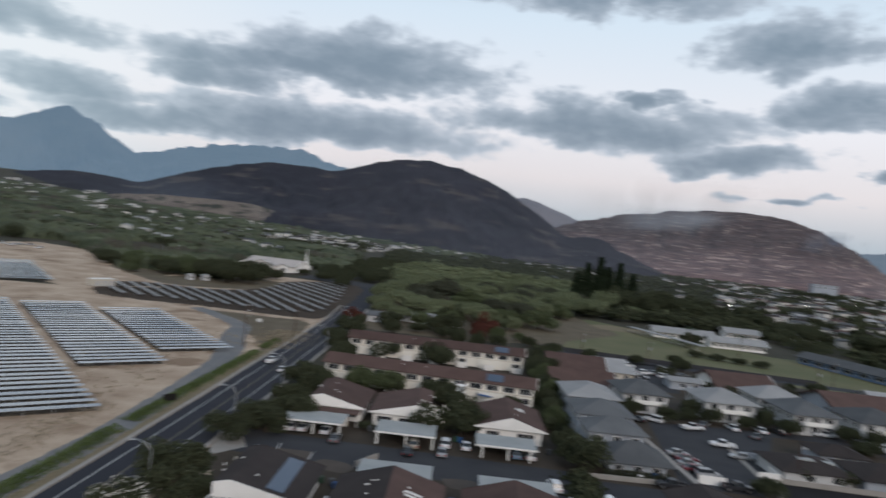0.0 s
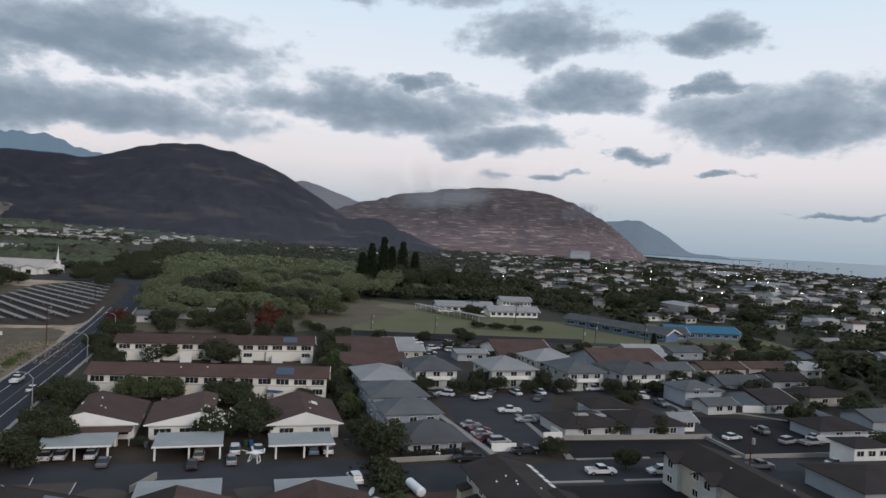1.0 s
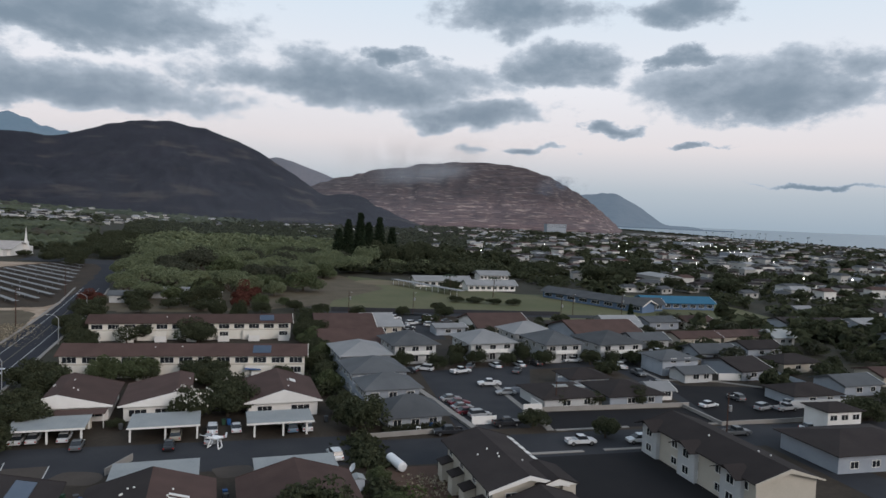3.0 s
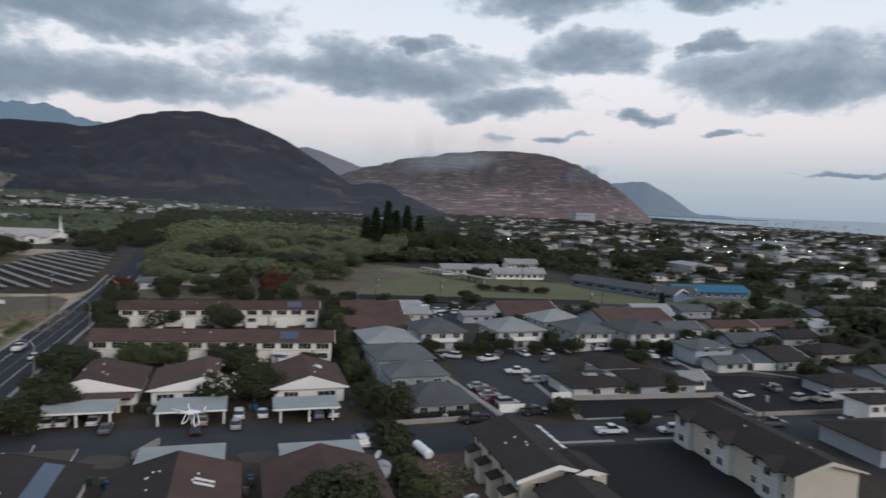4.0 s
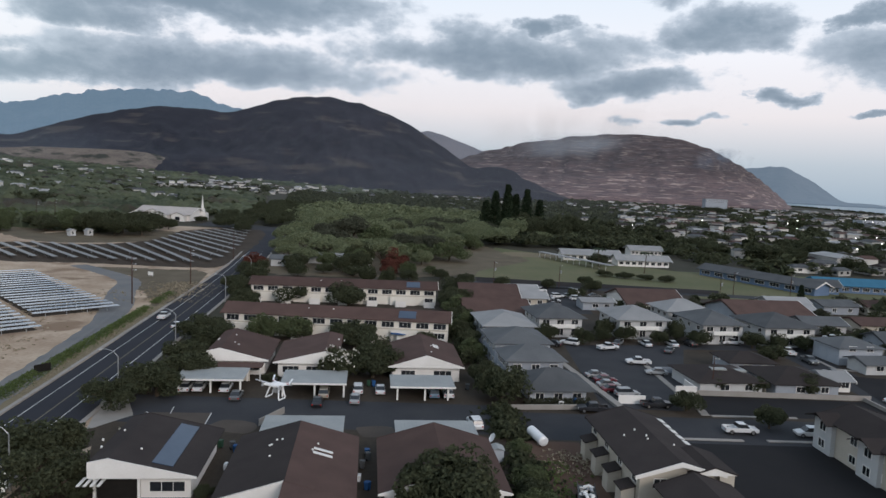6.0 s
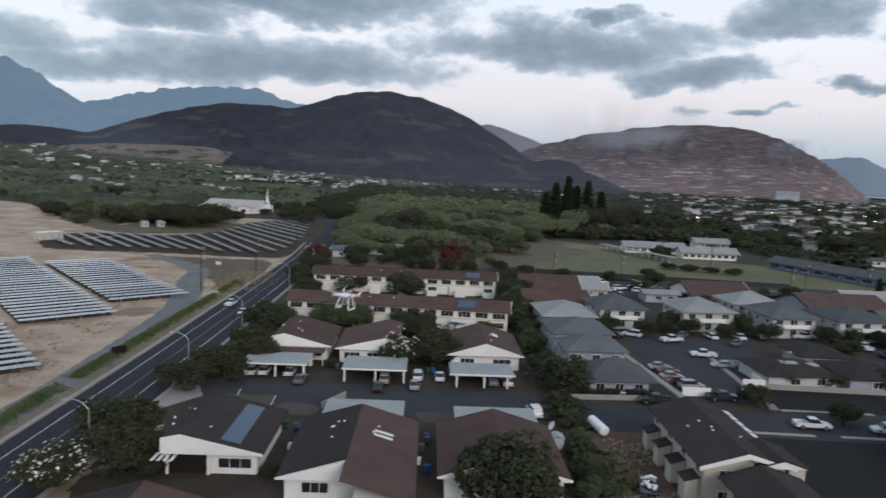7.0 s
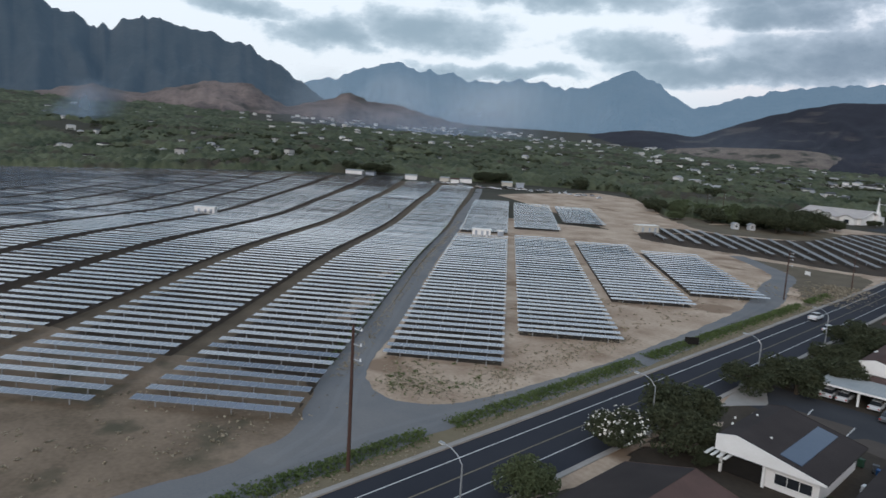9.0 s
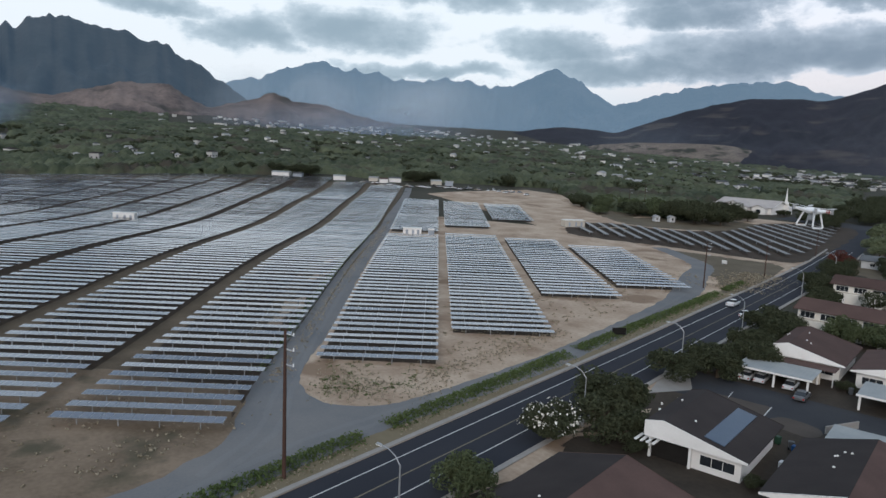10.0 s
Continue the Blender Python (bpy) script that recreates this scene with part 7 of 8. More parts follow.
def shaped(profile, half, taper):
    """A side outline drawn out to a body that narrows towards its top."""
    bm = prism(bmesh.new(), profile, -half, half)
    zs = [v.co.z for v in bm.verts]
    z0, z1 = min(zs), max(zs)
    for v in bm.verts:
        t = (v.co.z - z0) / (z1 - z0)
        v.co.y *= 1 - taper * t * t
    bmesh.ops.bevel(bm, geom=list(bm.edges), offset=0.05, segments=1, affect="EDGES")
    return bm


VEH = {}


def make_vehicle(kind, paint):
    names = {"white": "white", "silver": "silver", "red": "dark red", "dark": "black", "blue": "pale blue", "grey": "grey", "tan": "beige"}
    cat = {"sedan": "car", "suv": "car", "pickup": "pickup truck"}[kind]
    root = thing({"sedan": "car", "suv": "car", "pickup": "pickup_truck"}[kind], Matrix(), names[paint] + {"sedan": " sedan car parked on asphalt", "suv": " tall estate car parked on asphalt", "pickup": " pickup truck parked at the kerb"}[kind], cat, "parked vehicles")
    P = M["car_" + paint]
    if kind == "sedan":
        part("body", shaped([(-2.25, 0.3), (2.25, 0.3), (2.3, 0.62), (1.2, 0.88), (-1.9, 0.92), (-2.3, 0.75)], 0.88, 0.08), P, root)
        part("cabin", shaped([(-1.75, 0.88), (1.05, 0.86), (0.35, 1.40), (-1.05, 1.42)], 0.80, 0.16), M["glass"], root, "dark car windows")
        part("roof", shaped([(-1.08, 1.41), (0.38, 1.39), (0.22, 1.46), (-0.95, 1.48)], 0.66, 0.05), P, root)
        wheel_set(root, (-1.4, 1.4), 1.6, 0.32)
        L, zl = 2.26, 0.6
    elif kind == "suv":
        part("body", shaped([(-2.3, 0.35), (2.3, 0.35), (2.35, 0.8), (1.3, 1.05), (-2.2, 1.08), (-2.35, 0.8)], 0.92, 0.06), P, root)
        part("cabin", shaped([(-2.15, 1.04), (1.2, 1.02), (0.5, 1.66), (-1.9, 1.68)], 0.86, 0.14), M["glass"], root, "dark car windows")
        part("roof", shaped([(-1.92, 1.67), (0.52, 1.65), (0.3, 1.73), (-1.8, 1.75)], 0.74, 0.05), P, root)
        wheel_set(root, (-1.4, 1.45), 1.66, 0.36)
        L, zl = 2.31, 0.75
    else:
        part("body", shaped([(-2.75, 0.45), (2.7, 0.45), (2.75, 0.95), (1.5, 1.12), (0.8, 1.14), (-0.75, 1.14), (-0.76, 0.72), (-2.6, 0.72), (-2.62, 1.08), (-2.75, 1.08)], 0.95, 0.04), P, root)
        for s in (-1, 1):
            part("bed_side", boxm(-2.7, s * 0.9 - 0.05, 0.7, -0.7, s * 0.9 + 0.05, 1.13, bevel=0.02), P, root)
        part("cabin", shaped([(-0.75, 1.1), (1.3, 1.08), (0.7, 1.72), (-0.65, 1.74)], 0.86, 0.12), M["glass"], root, "dark cab windows")
        part("roof", shaped([(-0.68, 1.73), (0.72, 1.71), (0.5, 1.79), (-0.6, 1.80)], 0.75, 0.05), P, root)
        wheel_set(root, (-1.75, 1.75), 1.7, 0.40)
        L, zl = 2.71, 0.85
    for s in (-1, 1):
        part("headlight", boxm(L - 0.04, s * 0.62 - 0.17, zl - 0.08, L + 0.06, s * 0.62 + 0.17, zl + 0.08, bevel=0.02), M["lampglass"], root)
        part("tail_light", boxm(-L - 0.06, s * 0.7 - 0.12, zl - 0.08, -L + 0.06, s * 0.7 + 0.12, zl + 0.14, bevel=0.02), M["redlens"], root)
    return root


def vehicle(kind, paint, x, y, rz):
    m = pose(x, y, g(x, y) + 0.03, 0, 0, rz)
    if (kind, paint) not in VEH:
        VEH[kind, paint] = make_vehicle(kind, paint)
        VEH[kind, paint].matrix_basis = m
        return VEH[kind, paint]
    return copy_thing(VEH[kind, paint], m)


for kind, paint, x, y, rz in (("pickup", "white", -66.6, 179, 94), ("sedan", "white", -60, 170, 94), ("suv", "white", -50.5, 198, 94), ("pickup", "white", 48.6, 152.3, 178), ("sedan", "silver", 50.2, 144.6, 175), ("pickup", "white", 53, 110.8, 0), ("suv", "white", 64.3, 110.5, 178),
                              ("sedan", "silver", 36.4, 140.6, 10), ("sedan", "red", 37.4, 137.4, 10), ("sedan", "silver", 37.2, 134.2, 10), ("sedan", "red", 37.4, 131, 10), ("pickup", "dark", 30.6, 118.6, 180), ("suv", "white", 9.4, 109.2, 100), ("suv", "white", -10.9, 124.6, 95)):
    vehicle(kind, paint, x, y, rz)
for kind, paint, x, y, rz in (("sedan", "white", -6.9, 125, 95), ("sedan", "silver", -10.9, 119.2, 95), ("suv", "tan", -16.6, 121.6, 95), ("sedan", "dark", -17, 117, 95), ("sedan", "white", -38.8, 122.6, 95), ("sedan", "white", -34.2, 122.8, 95), ("sedan", "white", -41, 122.2, 95), ("sedan", "grey", -31.2, 118.6, 95),
                              ("suv", "blue", 2.8, 124, 95), ("suv", "white", 5.4, 124.4, 95), ("suv", "white", 36.5, 168.6, 150), ("sedan", "dark", 32, 167, 150), ("sedan", "white", 56, 171, 100), ("sedan", "white", 63, 172, 100), ("suv", "dark", 68, 173, 100), ("sedan", "grey", 49, 170.5, 60)):
    vehicle(kind, paint, x, y, rz)
for kind, paint, x, y, rz in (("sedan", "white", 92.5, 131, 15), ("suv", "silver", 104, 128, 20), ("sedan", "grey", 91, 150, 90), ("pickup", "white", 34, 246, 150), ("sedan", "white", 38, 245, 150), ("suv", "white", 33, 231, 150), ("suv", "white", 46, 238, 20), ("sedan", "silver", 50, 240, 20),
                              ("suv", "white", 52, 235, 20), ("pickup", "dark", 43, 122.5, 5), ("sedan", "white", -84, 492, 10), ("pickup", "white", 80, 176, 5), ("suv", "silver", 39.3, 128.4, 10)):
    vehicle(kind, paint, x, y, rz)

vr2 = random.Random(8)
for x, y, rz in ((101, 178, 5), (108, 179.5, 5), (120, 181, 185), (103, 136, 92), (91.5, 160, 270), (90.5, 168, 90), (112, 186, 95), (75, 111.5, 180), (86, 112.5, 0), (104, 114, 0), (60, 165, 60), (45, 165, 20), (31, 240, 60), (29, 248, 60), (42, 250, 10), (60, 243, 15), (55, 249, 15), (131, 183, 5), (109, 127, 10), (113, 131, 20), (42, 222, 20), (42.6, 226, 20), (43.4, 229.6, 20), (54, 252, 60)):
    vehicle(vr2.choice(["sedan", "suv", "sedan", "pickup"]), vr2.choice(["white", "silver", "dark", "grey", "white"]), x, y, rz + vr2.uniform(-4, 4))

jr = random.Random(37)
for k in range(34):
    v = -62 + 3.9 * k + jr.uniform(-1.5, 1.5)
    x, y = field_pt(512 + jr.uniform(-6, 12) - 0.25 * max(v, 0), v)
    vehicle(jr.choice(["sedan", "suv", "pickup"]), jr.choice(["white", "silver", "dark", "grey", "tan", "white"]), x, y, jr.uniform(0, 360))

# ---- poles, lamps and wires ----
def street_lamp(x, y, rz, h=8.2):
    root = thing("street_lamp", pose(x, y, g(x, y), 0, 0, rz), "grey steel street lamp with a curved arm", "street lamp", "lamps along the road")
    part("base", tube(bmesh.new(), [(0, 0, -0.1), (0, 0, 0.5)], [0.22, 0.18], 8), M["concrete"], root)
    part("pole", tube(bmesh.new(), [(0, 0, 0.4), (0, 0, h * 0.6), (0, 0, h - 1.2)], [0.11, 0.09, 0.07], 8), M["steel"], root)
    part("arm", tube(bmesh.new(), [(0, 0, h - 1.3), (-0.7, 0, h - 0.5), (-1.6, 0, h - 0.1), (-2.6, 0, h)], [0.06, 0.05, 0.05, 0.04], 6), M["steel"], root)
    hd = part("head", shaped([(-3.3, h - 0.1), (-2.5, h - 0.08), (-2.5, h + 0.06), (-3.1, h + 0.1)], 0.16, 0.2), M["steel"], root)
    part("lens", boxm(-3.2, -0.12, h - 0.17, -2.6, 0.12, h - 0.1), M["lampglass"], hd)


for s in (10, 44.2, 81, 116.5, 152, 205, 250):
    x, y = road_pt(s, 12.9)
    street_lamp(x + 0.9, y, 5)


def utility_pole(x, y, h, rz, label, arms=3, transformer=False):
    root = thing("utility_pole", pose(x, y, g(x, y), 0, 0, rz), label, "utility pole", "poles along the road")
    part("pole", tube(bmesh.new(), [(0, 0, -0.5), (0, 0, h * 0.5), (0, 0, h)], [0.012 * h + 0.03, 0.01 * h + 0.03, 0.008 * h + 0.02], 10), M["pole_wood"], root)
    for k in range(arms):
        z = h - 0.4 - k * 1.7
        a = part("insulator_arm", tube(bmesh.new(), [(0, 0, z), (0.5, 0, z - 0.12), (1.0, 0, z - 0.15)], [0.06, 0.06, 0.05], 6), M["steel"], root)
        part("insulator", tube(bmesh.new(), [(1.0, 0, z - 0.22), (1.0, 0, z - 0.1), (1.0, 0, z + 0.14)], [0.08, 0.09, 0.05], 8), M["plastic"], a)
    if transformer:
        part("transformer", tube(bmesh.new(), [(0.5, 0, h - 3.5), (0.5, 0, h - 2.4)], [0.3, 0.3], 10), M["steel"], root)


utility_pole(-61.1, 42.9, 17.0, 30, "tall dark wooden utility pole with three insulators")
utility_pole(-82, 196, 13.5, 30, "wooden utility pole beside the gravel track")
utility_pole(-78, 232, 12, 30, "wooden utility pole beside the road", 2)
utility_pole(-83, 300, 12, 30, "wooden utility pole beside the dark solar field", 2)
utility_pole(-219, 393, 13, 30, "wooden utility pole behind the dark solar field", 2)
utility_pole(-215, 405, 14, 30, "wooden utility pole behind the dark solar field", 2)
for x, y, h in ((57, 132.2, 7.5), (82, 110, 9), (26, 262, 9), (51, 262, 9), (106, 246, 9), (118, 262, 9), (140, 262, 9)):
    utility_pole(x, y, h, 0, "slim wooden pole beside the street", 1, h > 8.5)

# ---- fences, walls, roadside growth ----
def low_wall(x0, y0, x1, y1, h, label, mat="concrete", t=0.2, name="boundary_wall"):
    L = math.hypot(x1 - x0, y1 - y0)
    ob = part(name, boxm(0, -t / 2, -0.3, L, t / 2, h, bevel=0.02), M[mat])
    ob.matrix_basis = pose(x0, y0, g(x0, y0), 0, 0, math.degrees(math.atan2(y1 - y0, x1 - x0)))
    return tagged(ob, label, "wall")


low_wall(51.7, 131, 88, 131.6, 1.0, "long low concrete wall behind the dark lot")
low_wall(15.5, 118.2, 33.5, 120.4, 0.9, "low pale concrete wall along the street")
low_wall(29.5, 158, 36.2, 121, 0.5, "narrow pale footpath edging beside the parking lot", t=1.4, name="footpath")
low_wall(50, 158, 50.5, 128, 0.14, "pale concrete kerb beside the parking lot", t=1.2, name="kerb_strip")
low_wall(50.6, 119, 51.6, 131, 0.15, "pale concrete footpath at the street corner", t=1.5, name="footpath")
low_wall(51.6, 118.9, 67, 119.4, 0.14, "pale concrete kerb along the side street", t=0.8, name="kerb_strip")
low_wall(72, 119.4, 88, 119.6, 0.14, "pale concrete kerb along the side street", t=0.8, name="kerb_strip")
low_wall(42, 107.2, 52, 107.4, 0.14, "pale concrete kerb along the side street", t=0.8, name="kerb_strip")
low_wall(56, 107.6, 66, 107.8, 0.14, "pale concrete kerb along the side street", t=0.8, name="kerb_strip")
low_wall(48.5, 128.5, 52.5, 128.8, 2.4, "white block wall beside the lot", "white", 0.2)
low_wall(52.6, 128.8, 52.2, 134, 2.2, "white block wall beside the lot", "white", 0.2)
low_wall(36.5, 124, 41.5, 124.2, 1.6, "white slatted bin enclosure", "white", 0.2)
low_wall(-24.2, 106, -21.6, 112, 1.1, "pale block wall beside the driveway", "concrete", 0.2)
low_wall(-38, 97, -31, 97.8, 1.3, "pale timber fence behind the dark-roofed house", "tanwall", 0.08)
low_wall(86.6, 131.4, 87.2, 118.4, 0.7, "pale concrete wall along the street", "concrete", 0.4)
low_wall(87.2, 118.6, 108.5, 119.4, 0.8, "pale concrete wall along the street", "concrete", 0.3)
low_wall(94.9, 166, 94.9, 155, 0.16, "pale concrete kerb beside the yard", "concrete", 0.9, "kerb_strip")
low_wall(95, 155, 110, 152.3, 0.16, "pale concrete kerb beside the yard", "concrete", 0.9, "kerb_strip")
low_wall(110, 152.2, 117.8, 146, 0.16, "pale concrete kerb beside the yard", "concrete", 0.9, "kerb_strip")
low_wall(111, 154, 117.4, 153.4, 1.8, "white block wall before a dark house", "white", 0.2)
low_wall(111.5, 128.6, 131, 129.4, 1.7, "pale block wall beside a dark-roofed house", "palewall", 0.2)
low_wall(20, 270, 112, 261, 1.6, "dark wire fence along the sports field", "asphalt_old", 0.06, "fence")

rng_h = np.random.default_rng(44)


def growth(name, n, line, width, size, mat, label, tall=0.8):
    """A strip of low growth along a line: small leaf clumps."""
    t = rng_h.random(n)
    P = np.array([line[0]]) + (np.array([line[1]]) - np.array([line[0]])) * t[:, None]
    gate = np.array([noise.noise(Vector((p[0] / 9, p[1] / 9, 2.0))) for p in P]) > -0.35
    P = P[gate]
    off = rng_h.normal(size=len(P)) * width
    d = np.array(line[1]) - np.array(line[0])
    d = d / np.linalg.norm(d)
    P = P + np.stack([-d[1] * off, d[0] * off], 1)
    h = tall * rng_h.random(len(P)) * np.exp(-(off / (width * 1.6)) ** 2)
    C = np.stack([P[:, 0], P[:, 1], G(P[:, 0], P[:, 1]) + h], 1)
    V, F = leaf_cards(rng_h, C, np.full(len(C), 0.25), len(C) * 2, size)
    return tagged(new(name, quads_mesh(name, V, F, mat)), label, "plants", kind="stuff")


growth("roadside_weeds", 15000, (road_pt(-30, -4.6), road_pt(215, -4.6)), 0.95, 0.26, M["hedge"], "green weeds along the road fence", 1.0)
growth("dry_scrub", 2500, (road_pt(10, -2.2), road_pt(215, -2.2)), 1.0, 0.17, M["scrubby"], "dry grass on the verge", 0.3)
growth("dry_scrub", 500, ((-84, 62), (-70, 75)), 3.2, 0.2, M["scrubby"], "dry scrub on the bare soil", 0.5)
growth("dry_scrub", 700, ((-75, 80), (-80, 122)), 2.0, 0.27, M["scrubby"], "dry scrub on the bare soil", 0.4)
growth("dry_scrub", 520, ((-84, 64), (-73, 82)), 4.5, 0.27, M["scrubby"], "dry scrub on the bare soil", 0.35)
growth("green_scrub", 260, ((-82, 63), (-73, 74)), 2.4, 0.2, M["hedge"], "low green scrub on the bare soil", 0.5)
growth("green_scrub", 2200, ((-93, 58), (-250, 215)), 0.7, 0.26, M["hedge"], "low green scrub along the solar rows", 0.5)
growth("dry_scrub", 420, ((-100, 34), (-75, 38)), 7.0, 0.3, M["scrubby"], "dry scrub on the bare soil", 0.3)
growth("dry_scrub", 1600, ((-88, 58), (-250, 222)), 0.9, 0.22, M["scrubby"], "dry scrub along the gravel track", 0.5)
growth("dry_scrub", 1800, ((-76, 200), (-80, 235)), 5.0, 0.28, M["scrubby"], "dry scrub on the bare soil", 0.5)
def tufts(name, n, area, size, mat, label, keep=None):
    """Separate low tufts scattered over bare ground."""
    x0, x1, y0, y1 = area
    C = []
    for k in range(n):
        x, y = x0 + (x1 - x0) * rng_h.random(), y0 + (y1 - y0) * rng_h.random()
        if (keep and not keep(x, y)) or noise.noise(Vector((x / 7, y / 7, 5.0))) < -0.12:
            continue
        r = 0.25 + 0.65 * rng_h.random() ** 2
        for j in range(int(5 + 9 * r)):
            a, q = 6.283 * rng_h.random(), r * rng_h.random()
            C.append((x + q * math.cos(a), y + q * math.sin(a), g(x, y) + 0.35 * (1.0 - q / r) * r))
    C = np.array(C)
    V, F = leaf_cards(rng_h, C, np.full(len(C), 0.15), len(C) * 2, size)
    tagged(new(name, quads_mesh(name, V, F, mat)), label, "plants", kind="stuff")


def on_soil(x, y):
    """Between the gravel track and the ends of the solar tables."""
    return road_off(x, y) < -14.5 and field_uv(x, y)[0] > 100 and not (field_uv(x, y)[0] > 116 and -17 < field_uv(x, y)[1] < 5)


tufts("dry_scrub", 520, (-94, -68, 60, 112), 0.2, M["scrubby"], "scattered dry tufts on the bare soil", on_soil)
tufts("green_scrub", 150, (-90, -70, 62, 84), 0.2, M["hedge"], "scattered grey-green tufts on the bare soil", on_soil)
tufts("dry_scrub", 900, (-112, -74, 112, 215), 0.24, M["scrubby"], "scattered dry tufts on the bare soil", lambda x, y: road_off(x, y) < -15)
tufts("dry_scrub", 500, (-135, -72, 5, 52), 0.24, M["scrubby"], "scattered dry tufts before the solar rows", lambda x, y: road_off(x, y) < -16 and field_uv(x, y)[0] < 82)
growth("yard_bushes", 2600, ((15.5, 76), (14.5, 118)), 1.6, 0.6, M["leaf"], "dark overgrown hedge behind the house", 1.8)
growth("yard_bushes", 2200, ((10.5, 145), (9.5, 200)), 1.8, 0.6, M["leaf"], "dark hedge between the terraces and apartments", 3.0)
growth("yard_bushes", 900, ((19, 121.2), (31, 122.4)), 0.5, 0.3, M["leaf_mid"], "low clipped hedge before the grey-roofed unit", 1.3)
growth("yard_weeds", 700, ((22, 80), (24, 100)), 3.5, 0.34, M["scrubby"], "dry weeds on the reddish waste ground", 0.5)
growth("yard_weeds", 420, ((17, 78), (19, 96)), 2.5, 0.35, M["hedge"], "green weeds on the waste ground", 0.7)
M["redsoil"] = material("red_soil", (0.085, 0.05, 0.038), (0.12, 0.08, 0.06), scale=0.15, fine=12, bump=0.4)
patch("waste_ground", [(15, 74), (25.5, 74), (25, 104), (14.5, 104)], M["redsoil"], 0.022, "reddish bare waste ground")

tank = thing("water_tank", pose(18.6, 104, 0.03, 0, 0, 105), "white cylindrical tank lying on the ground", "tank")
part("shell", tube(bmesh.new(), [(-2.5, 0, 0.85), (-2.35, 0, 0.85), (2.35, 0, 0.85), (2.5, 0, 0.85)], [0.45, 0.75, 0.75, 0.45], 20), M["plastic"], tank)
for k in (-1.5, 1.5):
    part("cradle", boxm(k - 0.15, -0.6, -0.03, k + 0.15, 0.6, 0.22), M["concrete"], tank)
dish = thing("satellite_dish", pose(11.0, 99.5, 0, 0, 0, 200) @ Matrix.Diagonal((0.62, 0.62, 0.7, 1)), "white round satellite dish on a post", "dish")
part("post", tube(bmesh.new(), [(0, 0, 0), (0, 0, 2.2)], [0.06, 0.06], 8), M["steel"], dish)
bm = bmesh.new()
bmesh.ops.create_uvsphere(bm, u_segments=20, v_segments=12, radius=1.0)
bmesh.ops.delete(bm, geom=[v for v in bm.verts if v.co.z > -0.3], context="VERTS")
bmesh.ops.transform(bm, matrix=Matrix.Translation((0, 0, 3.1)) @ Matrix.Rotation(radians(55), 4, "Y") @ Matrix.Diagonal((1.2, 1.2, 0.8, 1)), verts=bm.verts)
part("reflector", bm, M["plastic"], dish)
shed = thing("garden_shed", pose(11.6, 96.2, 0, 0, 0, 5) @ Matrix.Diagonal((0.7, 0.7, 0.9, 1)), "small grey sheet-metal shed", "shed")
part("wall", boxm(-1.3, -1.3, -0.1, 1.3, 1.3, 2.0), M["greywall"], shed)
part("roof", prism(bmesh.new(), [(-1.5, 2.0), (0, 2.4), (1.5, 2.0), (1.5, 1.93), (0, 2.3), (-1.5, 1.93)], -1.5, 1.5), M["metalroof"], shed)
bill = thing("roadside_board", pose(-69.4, 128, 0, 0, 0, 50), "dark flat board standing among roadside weeds", "sign")
bill.matrix_basis = pose(-69.4, 128, 0, 0, 0, 50) @ Matrix.Diagonal((0.6, 1, 0.8, 1))
part("panel", boxm(-2.4, -0.05, 0.6, 2.4, 0.05, 2.4), M["dark"], bill)
for k in (-1.8, 1.8):
    part("post", boxm(k - 0.06, 0.053, -0.3, k + 0.06, 0.17, 2.3), M["pole_wood"], bill)

notice = thing("notice_board", pose(-96, 244, g(-96, 244), 0, 0, -20), "small white notice board on two posts", "sign")
part("panel", boxm(-1.1, -0.04, 0.5, 1.1, 0.04, 1.7), M["trim"], notice)
for k in (-0.8, 0.8):
    part("post", boxm(k - 0.05, 0.043, -0.3, k + 0.05, 0.14, 1.6), M["steel"], notice)

# ---- things in the yards ----
for nm, c in (("blue", (0.03, 0.10, 0.26)), ("grey", (0.10, 0.105, 0.11)), ("green", (0.03, 0.07, 0.045))):
    M["bin_" + nm] = material("bin_" + nm, c, tuple(v * 0.8 for v in c), rough=0.5, scale=2, bump=0.05)


def wheelie_bin(x, y, rz, tint):
    root = thing("wheelie_bin", pose(x, y, g(x, y) + 0.02, 0, 0, rz), tint + " plastic wheelie bin beside a house", "bin", "bins in the yards")
    bm = prism(bmesh.new(), [(-0.27, 0.05), (0.27, 0.05), (0.34, 1.0), (-0.34, 1.0)], -0.3, 0.3)
    part("body", bm, M["bin_" + tint], root)
    part("lid", prism(bmesh.new(), [(-0.38, 1.0), (0.38, 1.0), (0.3, 1.1), (-0.34, 1.12)], -0.34, 0.34), M["bin_" + tint], root)
    for s in (-1, 1):
        part("wheel", tube(bmesh.new(), [(-0.27, s * 0.26, 0.12), (-0.27, s * 0.33, 0.12)], [0.12, 0.12], 10), M["tyre"], root)


for x, y, rz, tint in ((-6.6, 95.8, 10, "blue"), (-6.4, 94.6, 30, "grey"), (-6.9, 91.8, 0, "grey"), (-5.6, 85.4, 60, "blue"), (-25.6, 96.6, 20, "grey"), (-24.8, 95.4, 0, "blue"), (-27.4, 97, 80, "green"), (-26.5, 127.5, 5, "grey"), (-9.3, 128.5, 5, "green"), (-8.4, 128.4, 15, "blue"), (-44.5, 128, 0, "grey"), (9.2, 128.6, 0, "grey"), (28.2, 122.6, 0, "blue"), (29.2, 122.7, 0, "grey")):
    wheelie_bin(x, y, rz, tint)


